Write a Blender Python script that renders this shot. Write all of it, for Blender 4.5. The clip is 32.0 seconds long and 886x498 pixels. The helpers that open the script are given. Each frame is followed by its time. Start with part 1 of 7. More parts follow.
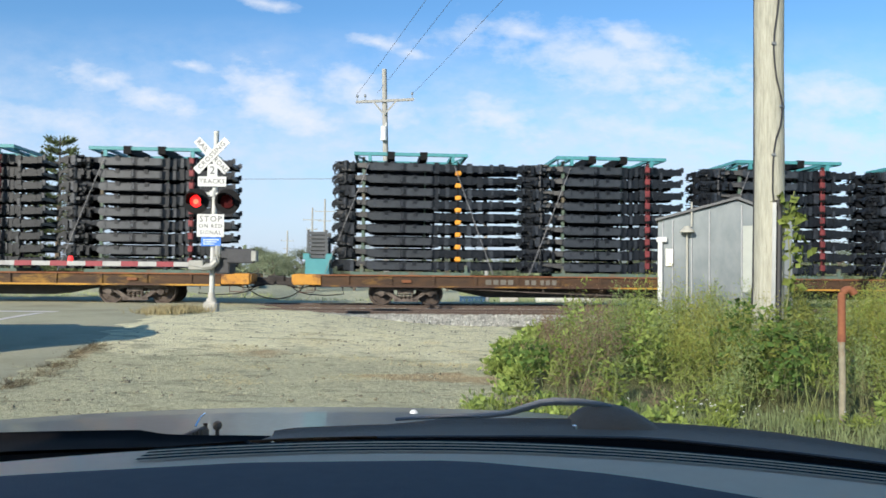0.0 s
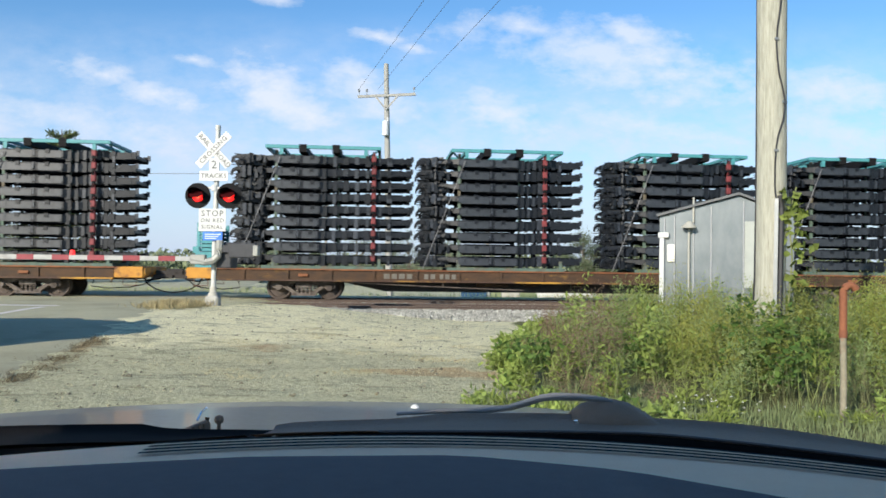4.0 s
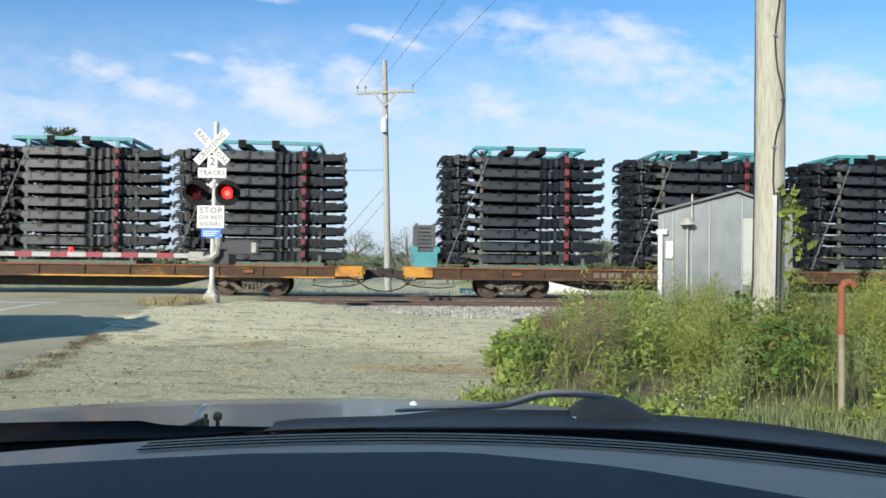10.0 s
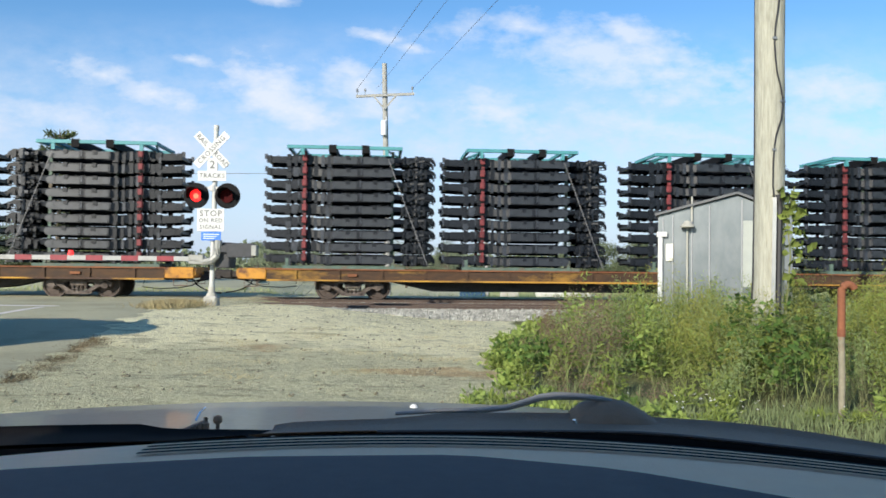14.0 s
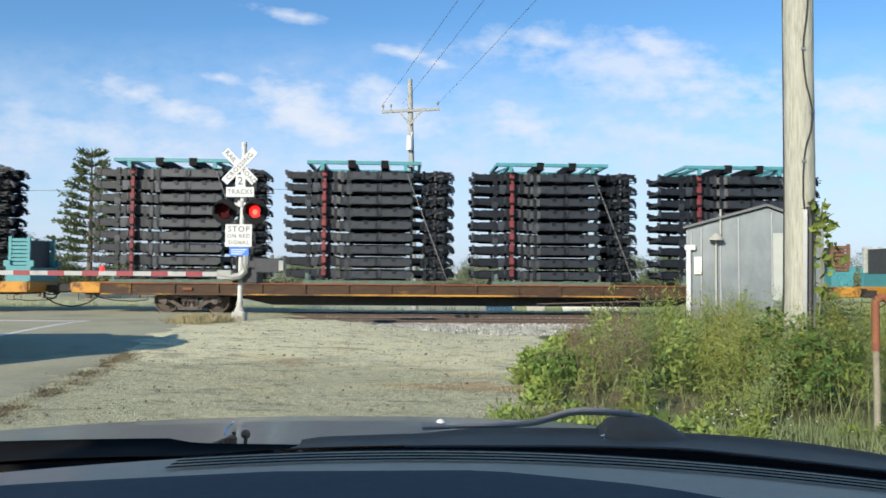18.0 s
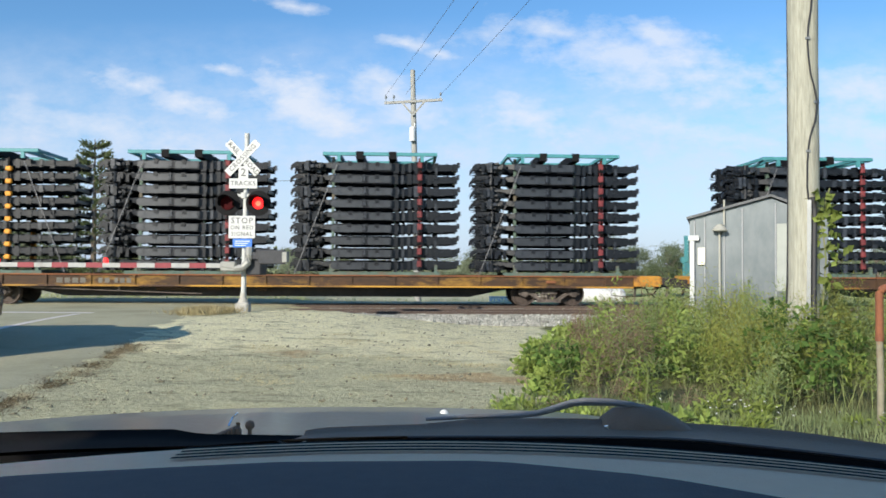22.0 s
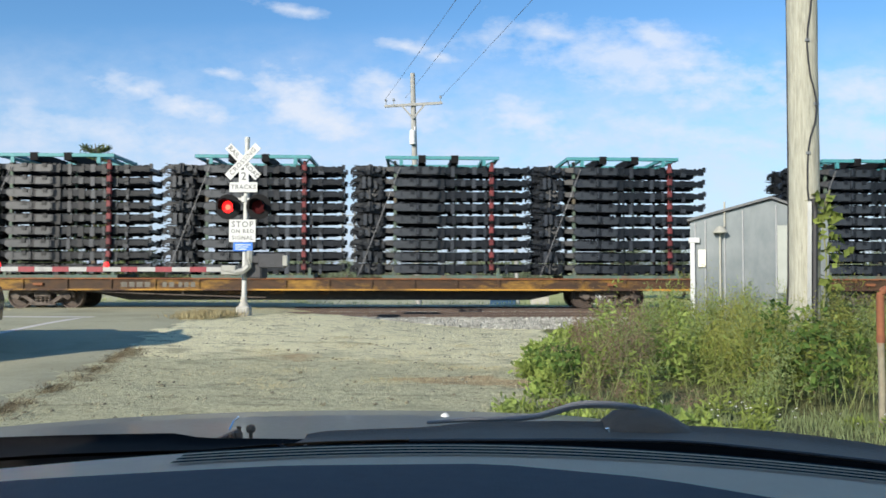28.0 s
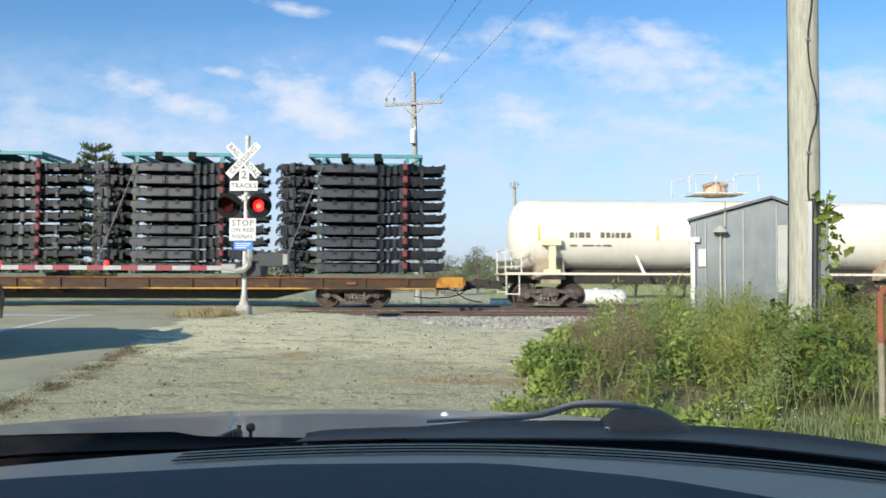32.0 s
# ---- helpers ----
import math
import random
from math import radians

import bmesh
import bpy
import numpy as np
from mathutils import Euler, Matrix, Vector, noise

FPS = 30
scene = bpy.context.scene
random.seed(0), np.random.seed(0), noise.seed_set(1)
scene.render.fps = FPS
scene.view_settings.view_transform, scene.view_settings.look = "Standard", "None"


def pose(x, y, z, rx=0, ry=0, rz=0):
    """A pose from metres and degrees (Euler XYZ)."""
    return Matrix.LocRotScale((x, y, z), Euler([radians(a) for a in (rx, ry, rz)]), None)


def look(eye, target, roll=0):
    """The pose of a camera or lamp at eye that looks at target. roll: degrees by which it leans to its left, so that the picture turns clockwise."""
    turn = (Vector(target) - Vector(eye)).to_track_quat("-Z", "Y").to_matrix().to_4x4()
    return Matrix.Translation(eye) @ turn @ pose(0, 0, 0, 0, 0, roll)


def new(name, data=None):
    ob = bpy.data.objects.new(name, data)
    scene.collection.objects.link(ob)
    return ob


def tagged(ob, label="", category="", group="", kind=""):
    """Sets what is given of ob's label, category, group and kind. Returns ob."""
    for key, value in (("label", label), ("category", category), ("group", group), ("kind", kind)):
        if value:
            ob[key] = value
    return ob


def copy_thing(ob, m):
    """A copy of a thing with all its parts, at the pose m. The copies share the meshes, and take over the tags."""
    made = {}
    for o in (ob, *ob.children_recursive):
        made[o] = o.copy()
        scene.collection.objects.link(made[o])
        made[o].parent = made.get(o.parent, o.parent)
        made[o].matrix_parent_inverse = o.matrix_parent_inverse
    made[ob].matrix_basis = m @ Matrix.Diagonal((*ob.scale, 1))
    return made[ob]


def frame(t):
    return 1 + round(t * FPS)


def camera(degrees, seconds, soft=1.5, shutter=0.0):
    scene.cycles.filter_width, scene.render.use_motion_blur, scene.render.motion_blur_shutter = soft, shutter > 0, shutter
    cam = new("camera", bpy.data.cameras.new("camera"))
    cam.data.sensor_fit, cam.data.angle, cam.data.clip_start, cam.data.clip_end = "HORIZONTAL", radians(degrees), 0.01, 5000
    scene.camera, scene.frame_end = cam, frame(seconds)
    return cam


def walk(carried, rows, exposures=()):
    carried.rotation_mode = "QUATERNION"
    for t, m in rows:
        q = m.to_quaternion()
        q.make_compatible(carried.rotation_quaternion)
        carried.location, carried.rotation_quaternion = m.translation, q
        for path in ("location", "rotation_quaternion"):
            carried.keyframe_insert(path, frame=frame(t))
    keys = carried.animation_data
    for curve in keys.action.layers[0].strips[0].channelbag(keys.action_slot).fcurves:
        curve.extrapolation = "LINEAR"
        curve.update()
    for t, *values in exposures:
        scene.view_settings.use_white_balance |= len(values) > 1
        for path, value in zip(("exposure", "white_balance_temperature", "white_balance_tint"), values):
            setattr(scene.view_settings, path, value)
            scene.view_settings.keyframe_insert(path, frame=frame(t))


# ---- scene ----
# The eye is in a parked car's cabin; it turns but does not travel.
EYE = (0.0, 0.0, 1.25)
PATH = [(0, 91.516, -0.580, -0.019), (0.5, 91.531, -0.488, -0.048), (1, 91.779, -0.246, -0.041), (1.5, 91.477, -0.477, 0.001), (2, 91.344, -0.618, 0.082), (2.5, 91.199, -0.647, -0.019), (3, 91.234, -0.681, 0.009), (3.5, 91.175, -0.707, 0.050), (5.5, 91.123, -0.750, 0.169), (6, 91.021, -0.777, 0.169), (6.5, 90.910, -0.850, 0.147), (7, 90.984, -0.725, 0.117), (7.5, 90.872, -0.772, 0.086), (8, 90.922, -0.728, 0.057), (8.5, 90.927, -0.667, 0.020), (9, 90.982, -0.680, -0.012), (9.5, 91.082, -0.625, -0.005), (10, 90.930, -0.711, -0.011), (10.5, 90.992, -0.695, -0.019), (11, 90.930, -0.711, -0.011), (11.5, 90.739, -0.737, -0.069), (12, 90.954, -0.648, -0.087), (12.5, 91.111, -0.668, -0.036), (13, 91.324, -0.538, -0.023), (13.5, 91.102, -0.640, 0.005), (14, 91.127, -0.632, -0.012), (14.5, 91.173, -0.676, 0.075), (15, 90.831, -0.639, -0.166), (15.5, 91.754, -0.410, 0.110), (17.5, 92.237, -0.377, 1.806), (18, 92.150, -0.408, 1.881), (18.5, 91.680, -0.475, 1.922), (19, 91.516, -0.455, 1.754), (19.5, 91.498, -0.476, 1.911), (20, 91.437, -0.439, 2.061), (20.5, 91.507, -0.395, 2.133), (21, 91.620, -0.353, 2.116), (21.5, 91.445, -0.328, 2.113), (22, 91.505, -0.306, 2.112), (22.5, 91.471, -0.283, 2.160), (23, 91.471, -0.282, 2.111), (23.5, 91.566, -0.224, 2.151), (24, 91.679, -0.192, 2.174), (24.5, 91.715, -0.181, 2.215), (25, 91.557, -0.178, 2.206), (25.5, 91.541, -0.186, 2.164), (27.5, 91.679, -0.176, 2.215), (28, 91.723, -0.105, 2.153), (28.5, 91.731, -0.120, 2.138), (29, 91.791, -0.121, 2.163), (29.5, 91.662, -0.161, 2.181), (30, 91.462, -0.237, 2.166), (30.5, 91.584, -0.192, 2.149), (31, 91.740, -0.192, 2.159), (31.5, 91.671, -0.150, 2.172), (32, 91.654, -0.215, 2.167)]
cam = camera(58.5, 32.0, soft=1.65, shutter=0.15)
walk(cam, [(t, pose(*EYE, rx, ry, rz)) for t, rx, ry, rz in PATH], exposures=[(0, 0.28), (15.5, 0.28), (17.5, 0.22), (32, 0.22)])

# ---------------------------------------------------------------- light
SUN_EL, SUN_H = radians(22.0), Vector((-0.51, -0.86, 0)).normalized()
to_sun = Vector((SUN_H.x * math.cos(SUN_EL), SUN_H.y * math.cos(SUN_EL), math.sin(SUN_EL)))
sun = new("sun", bpy.data.lights.new("sun", "SUN"))
sun.data.energy, sun.data.angle, sun.data.color = 5.0, radians(0.53), (1.0, 0.93, 0.80)
sun.matrix_world = look((0, 0, 0), -to_sun)

# Clouds: direction (x / y ahead, z / y ahead), half sizes, strength
CLOUDS = [
    (0.201, 0.271, 0.19, 0.036, 0.72), (0.301, 0.252, 0.10, 0.042, 0.85), (0.101, 0.302, 0.09, 0.018, 0.8), (0.238, 0.294, 0.05, 0.020, 0.8),
    (0.072, 0.193, 0.052, 0.024, 0.8), (0.268, 0.178, 0.10, 0.016, 0.5), (-0.113, 0.232, 0.042, 0.030, 0.85), (-0.078, 0.200, 0.045, 0.022, 0.7),
    (-0.085, 0.288, 0.032, 0.009, 0.9), (-0.042, 0.275, 0.022, 0.006, 0.8), (-0.227, 0.218, 0.060, 0.032, 0.9), (-0.206, 0.197, 0.055, 0.026, 0.9),
    (-0.363, 0.210, 0.065, 0.015, 0.9), (-0.442, 0.238, 0.045, 0.016, 0.8), (-0.321, 0.257, 0.026, 0.008, 0.8), (-0.232, 0.338, 0.045, 0.010, 0.8),
    (0.501, 0.222, 0.10, 0.026, 0.7), (0.50, 0.178, 0.10, 0.02, 0.45), (-0.50, 0.185, 0.13, 0.02, 0.5)]


def sky_world():
    w = bpy.data.worlds.new("sky")
    scene.world = w
    w.use_nodes = True
    nt = w.node_tree
    nt.nodes.clear()
    n, lk = nt.nodes.new, nt.links.new
    sky = n("ShaderNodeTexSky")
    sky.sky_type, sky.sun_disc = "NISHITA", False
    sky.sun_elevation, sky.sun_rotation = SUN_EL, math.atan2(SUN_H.x, SUN_H.y)
    sky.air_density, sky.dust_density, sky.ozone_density = 0.95, 0.2, 3.0
    tc = n("ShaderNodeTexCoord")
    sep = n("ShaderNodeSeparateXYZ")
    lk(tc.outputs["Generated"], sep.inputs[0])

    def m(op, a, b=None, clamp=False):
        q = n("ShaderNodeMath")
        q.operation, q.use_clamp = op, clamp
        for i, v in enumerate((a, b)):
            if v is None:
                continue
            if isinstance(v, (int, float)):
                q.inputs[i].default_value = v
            else:
                lk(v, q.inputs[i])
        return q.outputs[0]

    yy = m("MAXIMUM", sep.outputs["Y"], 0.05)
    u, v = m("DIVIDE", sep.outputs["X"], yy), m("DIVIDE", sep.outputs["Z"], yy)
    comb = n("ShaderNodeCombineXYZ")
    lk(m("MULTIPLY", u, 0.55), comb.inputs[0])
    lk(v, comb.inputs[1])
    big, fine = n("ShaderNodeTexNoise"), n("ShaderNodeTexNoise")
    for tex, sc, det in ((big, 13.0, 5.0), (fine, 46.0, 7.0)):
        lk(comb.outputs[0], tex.inputs["Vector"])
        tex.inputs["Scale"].default_value, tex.inputs["Detail"].default_value = sc, det
        tex.inputs["Roughness"].default_value = 0.62
    wob = m("ADD", m("MULTIPLY", m("SUBTRACT", big.outputs[0], 0.5), 2.6), m("MULTIPLY", m("SUBTRACT", fine.outputs[0], 0.5), 1.9))
    total = None
    for cx, cz, rx, rz, s in CLOUDS:
        # streaks sink towards the right
        du, dv = m("SUBTRACT", u, cx), m("SUBTRACT", v, cz)
        dv = m("ADD", dv, m("MULTIPLY", du, 0.18))
        r = m("SQRT", m("ADD", m("POWER", m("ABSOLUTE", m("DIVIDE", du, rx)), 2.0), m("POWER", m("ABSOLUTE", m("DIVIDE", dv, rz)), 2.0)))
        a = m("MULTIPLY", m("MULTIPLY", m("SUBTRACT", m("ADD", 1.16, wob), r), 0.85, True), s, True)
        total = a if total is None else m("MAXIMUM", total, a)
    # thin haze of cloud towards the horizon
    low = m("MULTIPLY", m("MULTIPLY", m("SUBTRACT", 0.17, m("ABSOLUTE", m("SUBTRACT", v, 0.155))), 6.5), m("ADD", 0.55, m("MULTIPLY", wob, 0.75)), True)
    total = m("MULTIPLY", total, 0.95, True)
    veil = m("MULTIPLY", m("SUBTRACT", 1.0, m("MULTIPLY", m("MAXIMUM", v, 0.0), 4.0), True), 0.92, True)
    mix = n("ShaderNodeMix")
    mix.data_type = "RGBA"
    lk(total, mix.inputs["Factor"])
    hs = n("ShaderNodeHueSaturation")
    hs.inputs["Saturation"].default_value, hs.inputs["Value"].default_value = 1.18, 1.25
    lk(sky.outputs[0], hs.inputs["Color"])
    haze = n("ShaderNodeMix")
    haze.data_type = "RGBA"
    lk(veil, haze.inputs["Factor"])
    lk(hs.outputs[0], haze.inputs["A"])
    haze.inputs["B"].default_value = (3.5, 4.45, 6.15, 1)
    thin = n("ShaderNodeMix")
    thin.data_type = "RGBA"
    lk(m("MULTIPLY", low, 0.75, True), thin.inputs["Factor"])
    lk(haze.outputs["Result"], thin.inputs["A"])
    thin.inputs["B"].default_value = (5.2, 5.75, 6.9, 1)
    lk(thin.outputs["Result"], mix.inputs["A"])
    mix.inputs["B"].default_value = (5.8, 6.25, 7.1, 1)
    bg = n("ShaderNodeBackground")
    bg.inputs["Strength"].default_value = SKY
    lk(mix.outputs["Result"], bg.inputs["Color"])
    out = n("ShaderNodeOutputWorld")
    lk(bg.outputs[0], out.inputs[0])


SKY = 0.118
sky_world()

# ---------------------------------------------------------------- materials
MATS = {}


def mat(name, c1, c2=None, rough=0.7, metal=0.0, scale=6.0, bump=0.0, bscale=None, stain=None, stain_scale=1.2, stain_at=0.55,
        emit=0.0, spec=0.5, rnd=0.0, coat=0.0, stretch=None, detail=6.0, stain_rnd=0.0):
    """Two-scale procedural surface: grain between c1 and c2, larger stains over it, bump."""
    if name in MATS:
        return MATS[name]
    ma = bpy.data.materials.new(name)
    ma.use_nodes = True
    nt = ma.node_tree
    n, lk = nt.nodes.new, nt.links.new
    bs = nt.nodes["Principled BSDF"]
    tc = n("ShaderNodeTexCoord")
    mp = n("ShaderNodeMapping")
    lk(tc.outputs["Object"], mp.inputs[0])
    if stretch:
        mp.inputs["Scale"].default_value = stretch
    g = n("ShaderNodeTexNoise")
    g.inputs["Scale"].default_value, g.inputs["Detail"].default_value, g.inputs["Roughness"].default_value = scale, detail, 0.65
    lk(mp.outputs[0], g.inputs["Vector"])
    rp = n("ShaderNodeValToRGB")
    rp.color_ramp.elements[0].position, rp.color_ramp.elements[1].position = 0.32, 0.68
    rp.color_ramp.elements[0].color = (*c1, 1)
    rp.color_ramp.elements[1].color = (*(c2 or [v * 1.18 for v in c1]), 1)
    lk(g.outputs[0], rp.inputs[0])
    col = rp.outputs[0]
    if stain:
        s = n("ShaderNodeTexNoise")
        s.inputs["Scale"].default_value, s.inputs["Detail"].default_value, s.inputs["Roughness"].default_value = stain_scale, 8, 0.68
        lk(mp.outputs[0], s.inputs["Vector"])
        r2 = n("ShaderNodeValToRGB")
        r2.color_ramp.elements[0].position, r2.color_ramp.elements[1].position = stain_at, min(0.99, stain_at + 0.12)
        amount = s.outputs[0]
        if stain_rnd:
            who = n("ShaderNodeObjectInfo")
            more = n("ShaderNodeMath")
            more.operation = "MULTIPLY_ADD"
            lk(who.outputs["Random"], more.inputs[0])
            more.inputs[1].default_value = stain_rnd
            lk(amount, more.inputs[2])
            amount = more.outputs[0]
        lk(amount, r2.inputs[0])
        mx = n("ShaderNodeMix")
        mx.data_type = "RGBA"
        lk(r2.outputs[0], mx.inputs["Factor"])
        lk(col, mx.inputs["A"])
        mx.inputs["B"].default_value = (*stain, 1)
        col = mx.outputs["Result"]
    if rnd:
        oi = n("ShaderNodeObjectInfo")
        ge = n("ShaderNodeNewGeometry")
        ad = n("ShaderNodeMath")
        ad.operation = "ADD"
        lk(oi.outputs["Random"], ad.inputs[0])
        lk(ge.outputs["Random Per Island"], ad.inputs[1])
        mr = n("ShaderNodeMapRange")
        mr.inputs["From Max"].default_value = 2.0
        mr.inputs["To Min"].default_value, mr.inputs["To Max"].default_value = 1 - rnd, 1 + rnd
        lk(ad.outputs[0], mr.inputs["Value"])
        hv = n("ShaderNodeHueSaturation")
        lk(mr.outputs[0], hv.inputs["Value"])
        lk(col, hv.inputs["Color"])
        col = hv.outputs[0]
    lk(col, bs.inputs["Base Color"])
    rr = n("ShaderNodeMapRange")
    rr.inputs["To Min"].default_value, rr.inputs["To Max"].default_value = max(0.02, rough - 0.10), min(1, rough + 0.10)
    lk(g.outputs[0], rr.inputs["Value"])
    lk(rr.outputs[0], bs.inputs["Roughness"])
    bs.inputs["Metallic"].default_value = metal
    bs.inputs["Specular IOR Level"].default_value = spec
    bs.inputs["Coat Weight"].default_value = coat
    if bump:
        b2 = n("ShaderNodeTexNoise")
        b2.inputs["Scale"].default_value, b2.inputs["Detail"].default_value = bscale or scale * 4, 5
        lk(mp.outputs[0], b2.inputs["Vector"])
        bm_ = n("ShaderNodeBump")
        bm_.inputs["Strength"].default_value, bm_.inputs["Distance"].default_value = bump, 0.02
        lk(b2.outputs[0], bm_.inputs["Height"])
        lk(bm_.outputs[0], bs.inputs["Normal"])
    if emit:
        bs.inputs["Emission Color"].default_value = (*c1, 1)
        bs.inputs["Emission Strength"].default_value = emit
    MATS[name] = ma
    return ma


def leaf_mat(name, c1, c2, rnd=0.45):
    """Foliage: colour varies leaf by leaf, some light passes through."""
    ma = mat(name, c1, c2, rough=0.75, scale=2.2, rnd=rnd, spec=0.2)
    nt = ma.node_tree
    bs = nt.nodes["Principled BSDF"]
    tr = nt.nodes.new("ShaderNodeBsdfTranslucent")
    mx = nt.nodes.new("ShaderNodeMixShader")
    mx.inputs[0].default_value = 0.25
    src = bs.inputs["Base Color"].links[0].from_socket
    nt.links.new(src, tr.inputs["Color"])
    nt.links.new(bs.outputs[0], mx.inputs[1])
    nt.links.new(tr.outputs[0], mx.inputs[2])
    nt.links.new(mx.outputs[0], nt.nodes["Material Output"].inputs[0])
    return ma


M_BLACK = mat("black_frame_wax", (0.0048, 0.0060, 0.0088), (0.0105, 0.0128, 0.0175), rough=0.43, scale=9, bump=0.15, stain=(0.021, 0.025, 0.033), stain_scale=2.5, stain_at=0.60, rnd=0.4, spec=0.36)
M_PLATE = mat("dull_side_plate", (0.0165, 0.019, 0.0235), (0.029, 0.033, 0.040), rough=0.42, scale=5, bump=0.1, stain=(0.012, 0.014, 0.018), stain_scale=1.8, stain_at=0.58, rnd=0.35, spec=0.6)
# Paler dusty steel; its light tone also stands in for glints.
M_GLINT = mat("dusty_glint_bracket", (0.011, 0.014, 0.019), (0.038, 0.043, 0.054), rough=0.42, scale=9, rnd=0.5, spec=0.5)
# Dull dark tone for added slabs that stand in for shade between frames.
M_FILLER = mat("dark_gap_filler", (0.0075, 0.009, 0.012), (0.013, 0.0155, 0.020), rough=0.85, spec=0.1)
M_TURQ = mat("turquoise_paint", (0.05, 0.225, 0.25), (0.075, 0.28, 0.30), rough=0.55, scale=5, stain=(0.10, 0.16, 0.15), stain_at=0.62, bump=0.1)
M_TURQ_D = mat("dirty_green_paint", (0.06, 0.10, 0.08), (0.11, 0.165, 0.13), rough=0.75, scale=6, stain=(0.12, 0.10, 0.07), stain_at=0.5, bump=0.15)
M_RED = mat("red_oxide_paint", (0.125, 0.019, 0.023), (0.205, 0.035, 0.037), rough=0.65, scale=5, rnd=0.3, stain=(0.045, 0.018, 0.02), stain_scale=3.0, stain_at=0.52, bump=0.1)
M_ORANGE = mat("orange_block", (0.72, 0.28, 0.02), (0.80, 0.36, 0.04), rough=0.6, scale=6, stain=(0.2, 0.1, 0.03), stain_at=0.66)
M_STRAP = mat("worn_strap", (0.12, 0.12, 0.125), (0.20, 0.20, 0.205), rough=0.8, scale=8)
M_SILL = mat("flatcar_yellow", (0.032, 0.018, 0.010), (0.080, 0.040, 0.017), rough=0.8, scale=3.5, stain=(0.27, 0.145, 0.024), stain_scale=0.9, stain_at=0.62, bump=0.2, stretch=(0.5, 1, 1.5), stain_rnd=0.14)
M_YEND = mat("flatcar_end_yellow", (0.44, 0.19, 0.022), (0.54, 0.26, 0.035), rough=0.7, scale=3, stain=(0.13, 0.055, 0.025), stain_scale=2.0, stain_at=0.49, bump=0.15)
M_EDGE = mat("rust_orange_edge", (0.15, 0.055, 0.025), (0.27, 0.105, 0.042), rough=0.85, scale=4, stain=(0.10, 0.045, 0.028), stain_at=0.55, bump=0.2, stretch=(0.4, 1, 1))
M_FLANGE = mat("flange_chipped_yellow", (0.40, 0.20, 0.025), (0.50, 0.27, 0.04), rough=0.75, scale=4, stain=(0.06, 0.03, 0.018), stain_scale=0.8, stain_at=0.40, stretch=(0.35, 1, 1), stain_rnd=-0.10)
M_RUST = mat("rusty_steel", (0.11, 0.05, 0.028), (0.20, 0.095, 0.055), rough=0.85, scale=7, bump=0.25, stain=(0.06, 0.032, 0.024), stain_at=0.55)
M_DECK = mat("worn_deck", (0.15, 0.085, 0.055), (0.26, 0.15, 0.10), rough=0.85, scale=2.5, bump=0.3, stain=(0.10, 0.075, 0.06), stain_at=0.5)
M_UNDER = mat("grimy_black", (0.022, 0.019, 0.018), (0.045, 0.038, 0.034), rough=0.8, scale=5, bump=0.2)
M_TRUCK = mat("bogie_grime", (0.07, 0.055, 0.047), (0.17, 0.14, 0.12), rough=0.85, scale=7, bump=0.35, stain=(0.05, 0.038, 0.032), stain_at=0.52)
M_WHEEL = mat("wheel_steel", (0.05, 0.038, 0.032), (0.10, 0.075, 0.062), rough=0.65, scale=9, bump=0.2, metal=0.3)
M_TREAD = mat("polished_tread", (0.45, 0.44, 0.43), rough=0.3, metal=1.0, scale=12)
M_RAIL = mat("rail_rust", (0.075, 0.053, 0.044), (0.12, 0.087, 0.070), rough=0.85, scale=6, bump=0.25, stain=(0.06, 0.04, 0.033), stain_at=0.6)
M_RAILTOP = mat("rail_head", (0.35, 0.32, 0.30), rough=0.35, metal=0.9, scale=8)
M_TIE = mat("creosote_tie", (0.055, 0.040, 0.032), (0.12, 0.09, 0.07), rough=0.9, scale=5, bump=0.5, stretch=(4, 1, 4), rnd=0.3)
M_BALLAST = mat("ballast_stone", (0.11, 0.108, 0.092), (0.40, 0.39, 0.335), rough=0.9, scale=4, rnd=0.75, bump=0.3)
M_ASPH = mat("asphalt", (0.37, 0.355, 0.24), (0.48, 0.46, 0.315), rough=0.9, scale=28, bump=0.5, bscale=90, spec=0.1, stain=(0.34, 0.325, 0.22), stain_scale=0.35, stain_at=0.5)
M_LINE = mat("road_paint", (0.64, 0.60, 0.54), (0.76, 0.72, 0.66), rough=0.75, scale=12, stain=(0.30, 0.30, 0.29), stain_scale=5, stain_at=0.6)
M_WHITE = mat("white_reflective", (0.52, 0.53, 0.52), (0.58, 0.585, 0.57), rough=0.45, scale=4)
M_MAST = mat("aluminium_paint", (0.44, 0.45, 0.43), (0.54, 0.54, 0.51), rough=0.5, scale=6, stain=(0.33, 0.33, 0.31), stain_at=0.62, bump=0.05)
M_BLK = mat("black_paint", (0.006, 0.006, 0.007), (0.011, 0.011, 0.012), rough=0.75, spec=0.15, scale=8)
M_LETTER = mat("black_lettering", (0.11, 0.112, 0.115), rough=0.6)
M_BLUE = mat("blue_sign", (0.02, 0.14, 0.55), (0.03, 0.17, 0.62), rough=0.45)
M_LIT = mat("lit_red_lens", (0.95, 0.012, 0.012), emit=1.6, rough=0.3)
M_LITCORE = mat("lit_bulb", (1.0, 0.10, 0.05), emit=2.6, rough=0.3)
M_SHUTTER = mat("dark_red_shutter", (0.035, 0.002, 0.003), (0.05, 0.003, 0.004), rough=0.7, spec=0.1)
M_STRIPE = mat("red_stripe", (0.19, 0.010, 0.022), (0.25, 0.015, 0.028), rough=0.45)
